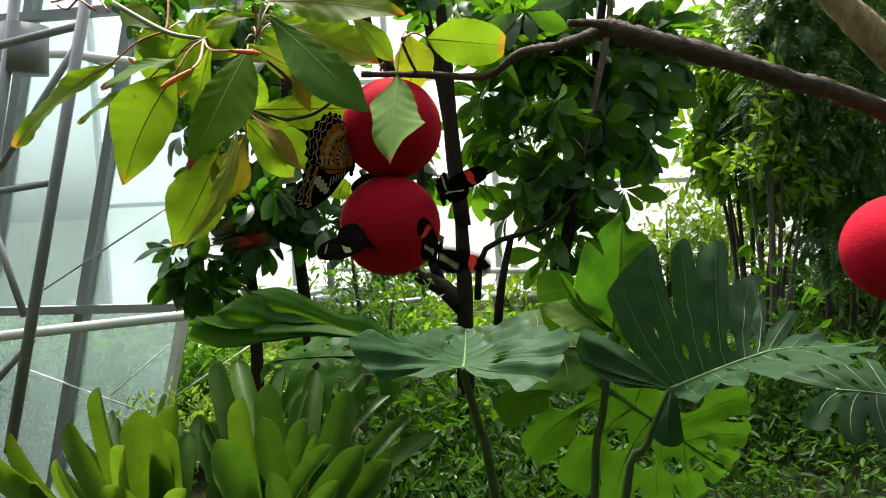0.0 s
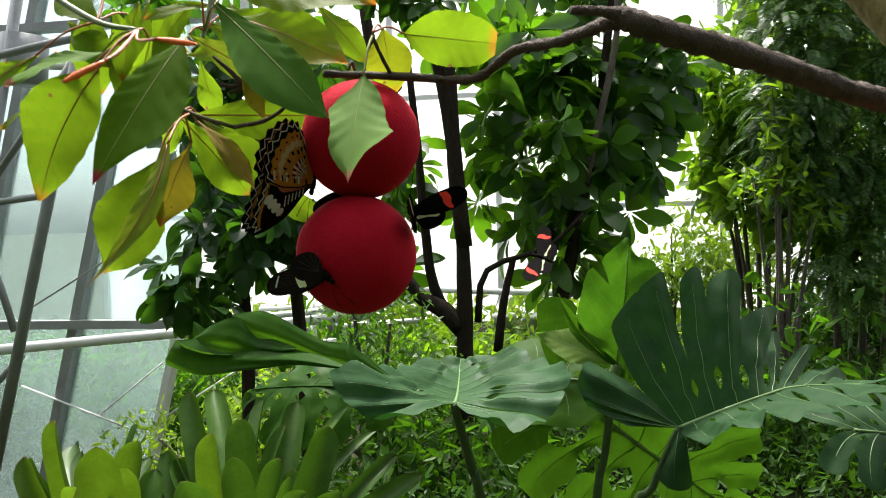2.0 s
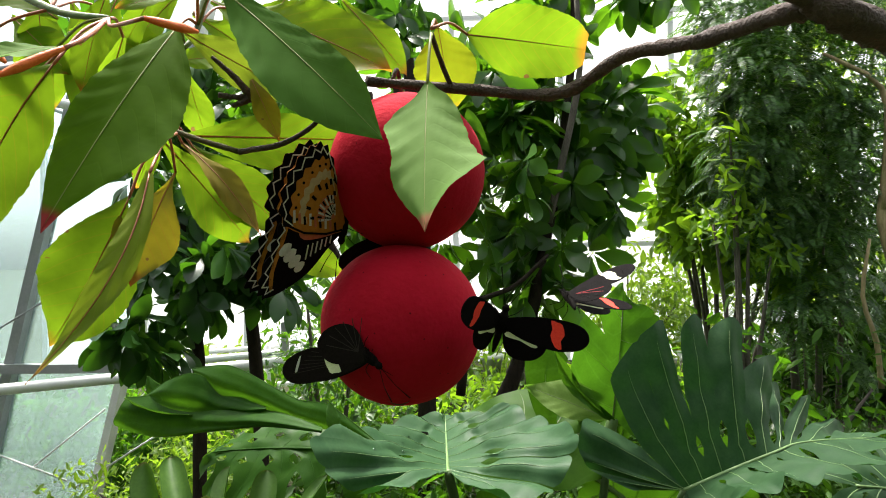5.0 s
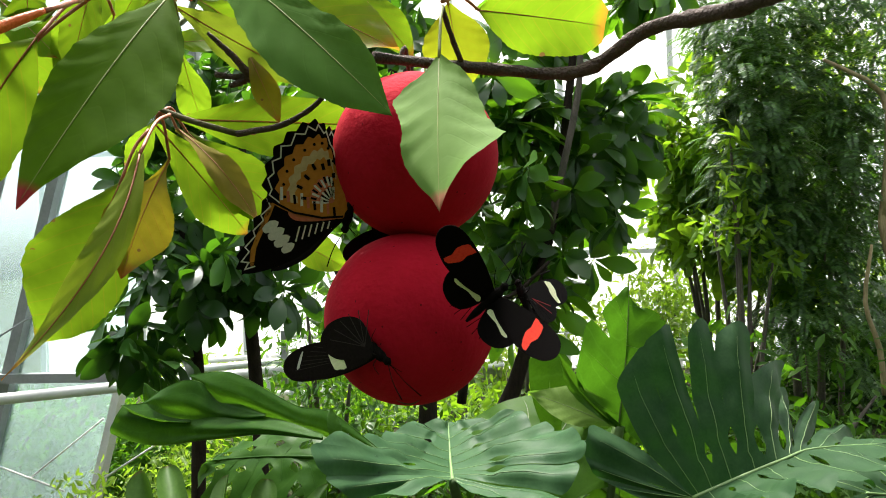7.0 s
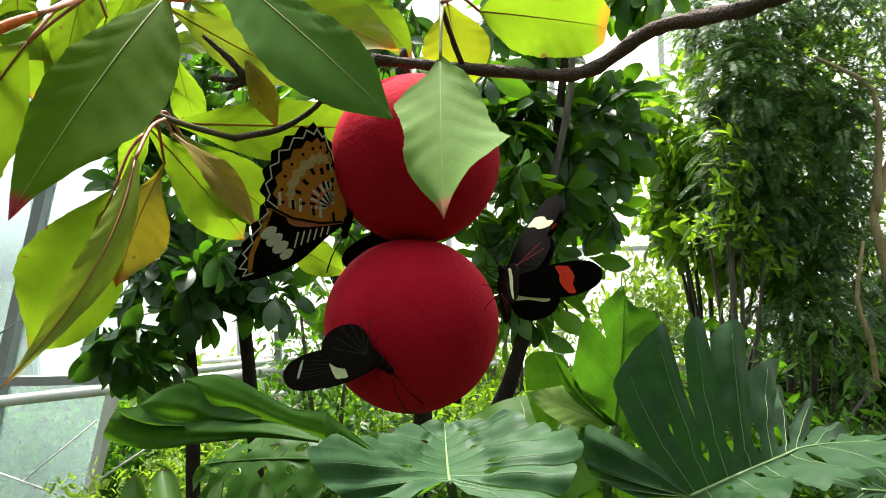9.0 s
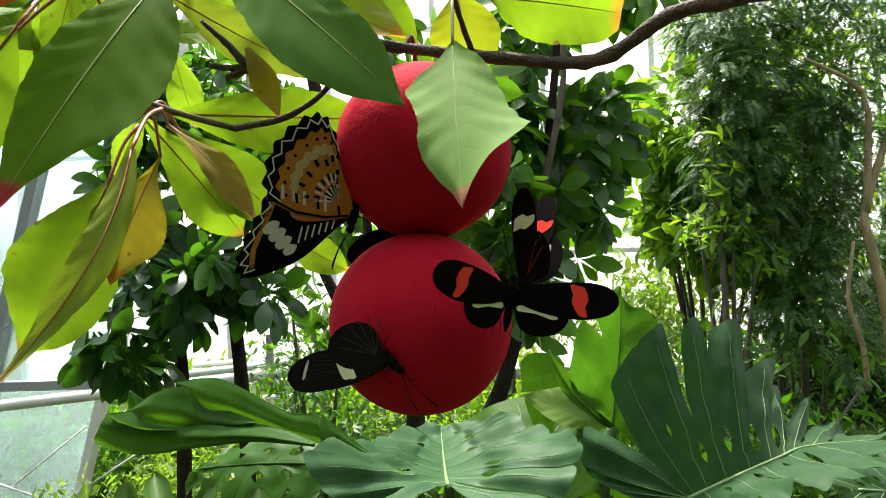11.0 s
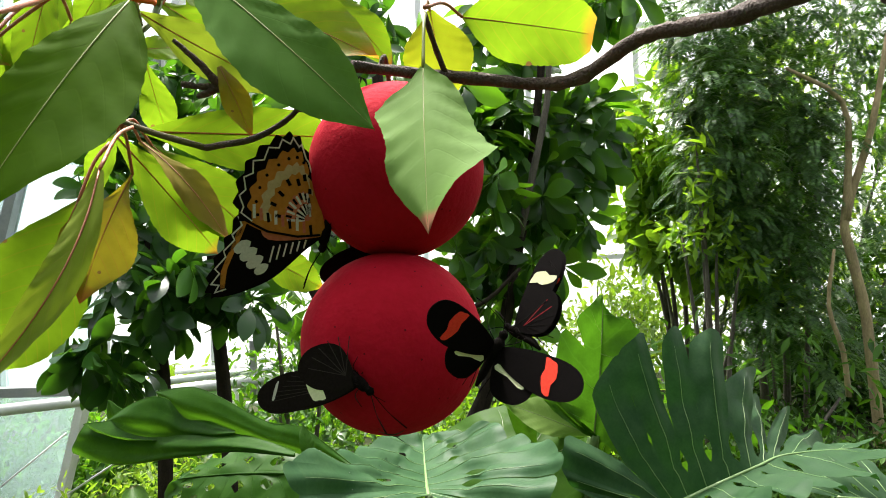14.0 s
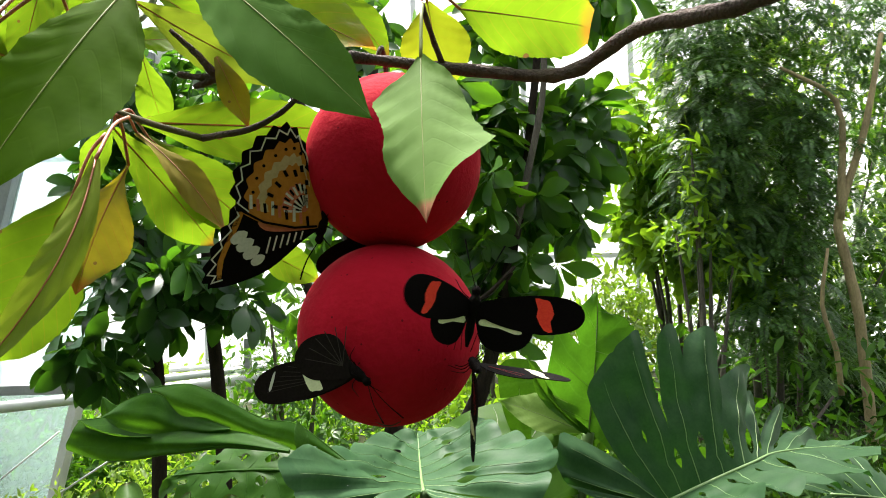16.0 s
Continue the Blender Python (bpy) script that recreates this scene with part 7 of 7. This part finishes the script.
    flight(dark_fly, dark_wings, [
        (0.0, (-0.157, 0.050, 1.497), (0.3, 0.2, 0.9), (0.9, -0.4, 0), 30, 40), (0.2, (-0.525, 0.050, 1.434), (-0.9, 0, 0.2), (0, 0, 1), 60, 60), (0.8, (-0.9, -0.9, 1.7), (0.5, -0.8, 0), (0, 0, 1), 20, 20),
        (1.3, (0.8, -0.8, 1.7), (0.6, 0.8, 0), (0, 0, 1), 50, 50), (1.6, (1.1, 0.2, 1.6), (-0.6, 0.6, 0), (0, 0, 1), 10, 10), (1.8, (0.190, 0.300, 1.488), (-0.9, 0.1, 0.3), (0, -0.3, 1), 60, 60),
        (2.0, (0.113, 0.200, 1.486), (-0.8, 0, 0.3), (0, -0.6, 0.8), 5, 5), (2.3, (0.086, 0.150, 1.521), (-0.2, 0, 0.9), FACING, 20, 20), (2.5, (0.108, 0.150, 1.548), (0.5, 0, 0.8), FACING, 45, 45),
        (3.0, (0.080, 0.080, 1.544), (0.2, 0.1, 0.9), (0.9, -0.3, 0.2), 60, 60), (3.5, (0.053, 0.050, 1.522), (-0.2, 0.9, 0.3), (0.9, 0.2, 0.1), 75, 75), (4.0, (0.053, 0.120, 1.604), (-0.6, 0, 0.6), (0.5, -0.6, 0.6), 50, 50),
        (4.5, (0.067, 0.030, 1.520), (-0.3, 0.9, 0.2), (0.9, 0.3, -0.2), 75, 75), (4.7, (0.087, 0.030, 1.510), (-0.3, 0.9, 0.2), (0.9, 0.3, -0.1), 75, 75), (5.8, (0.051, -0.010, 1.511), (-0.3, 0.3, 0.9), (0.9, -0.2, 0.3), 70, 70),
        (6.8, (0.068, -0.020, 1.508), (-0.5, 0.1, 0.8), (0.85, -0.2, 0.5), 90, 90), (7.0, (0.050, 0.000, 1.509), (-0.3, 0.3, 0.9), (0.5, 0.85, 0.1), 90, 90), (7.5, (0.056, -0.020, 1.513), (-0.3, 0.1, 0.9), (0.95, -0.1, 0.25), 90, 90),
        (8.0, (0.048, 0.000, 1.515), (0.35, 0.9, -0.1), (0.12, 0.1, 0.97), 90, 90), (8.5, (0.042, -0.020, 1.516), (-0.8, 0.2, 0.4), (0.3, 0.1, -0.9), 90, 90), (9.0, (0.043, -0.020, 1.521), (-0.5, 0.75, 0.35), (0.6, 0.1, 0.8), 90, 90),
        (10.2, (0.045, -0.020, 1.520), (-0.9, 0.1, 0.3), (0.3, 0.1, 0.9), 60, 60), (11.5, (0.043, -0.010, 1.513), (-0.4, 0.9, 0.05), (0.15, 0.1, 1), 90, 90), (12.0, (0.045, -0.010, 1.513), (-0.9, 0.1, 0.3), (0.4, 0.2, 0.9), 90, 90),
        (12.5, (0.045, -0.010, 1.515), (-0.4, 0.9, 0.02), (0.06, 0, 1), 90, 90), (13.0, (0.045, -0.010, 1.514), (-0.6, 0.75, 0.25), (0.4, 0.1, 0.9), 90, 90), (13.5, (0.047, -0.010, 1.504), (-0.4, 0.9, 0.1), (0.25, 0.1, 0.95), 90, 90),
        (14.0, (0.052, -0.010, 1.503), (-0.6, 0.7, 0.35), (0.5, 0.1, 0.85), 90, 90), (14.5, (0.052, -0.010, 1.501), (-0.25, 0.1, 0.95), (0.97, -0.1, 0.22), 90, 90), (15.0, (0.042, -0.030, 1.494), (0.2, 0.95, 0.05), (0.06, 0, -1), 90, 90),
        (15.5, (0.045, -0.030, 1.492), (-0.12, 0.98, 0.1), (0.62, -0.1, -0.78), 48, 46), (16.0, (0.035, -0.030, 1.490), (-0.12, 0.98, 0.1), (0.6, -0.05, -0.8), 52, 50)])
    flight(passing_fly, passing_wings, [
        (0.0, (0.043, -0.050, 1.484), (0.4, 0.3, 0.8), (0.7, -0.6, 0.2), 30, 30), (0.2, (0.024, 0.050, 1.444), (0.8, 0.3, 0), (0, -0.3, 1), 60, 60), (0.4, (0.070, 0.120, 1.470), (-0.4, 0.3, 0.8), (0, -0.8, 0.4), 50, 50),
        (0.5, (0.047, 0.120, 1.493), (-0.3, 0.3, 0.9), (0.8, -0.6, 0), 40, 40), (0.6, (0.038, 0.200, 1.511), (0, 0.8, 0.6), (0, -0.5, 0.8), 60, 60), (1.0, (-0.068, 1.400, 1.524), (0, 0.9, 0.2), (0, 0, 1), 10, 10), (1.6, (-0.237, 3.200, 1.757), (0, 0.9, 0.2), (0, 0, 1), 60, 60),
        (2.0, (-0.392, 3.840, 1.798), (0, 0.1, 1), (0, -1, 0.1), 80, 80), (16.0, (-0.392, 3.840, 1.798), (0, 0.1, 1), (0, -1, 0.1), 80, 80)])


motions()
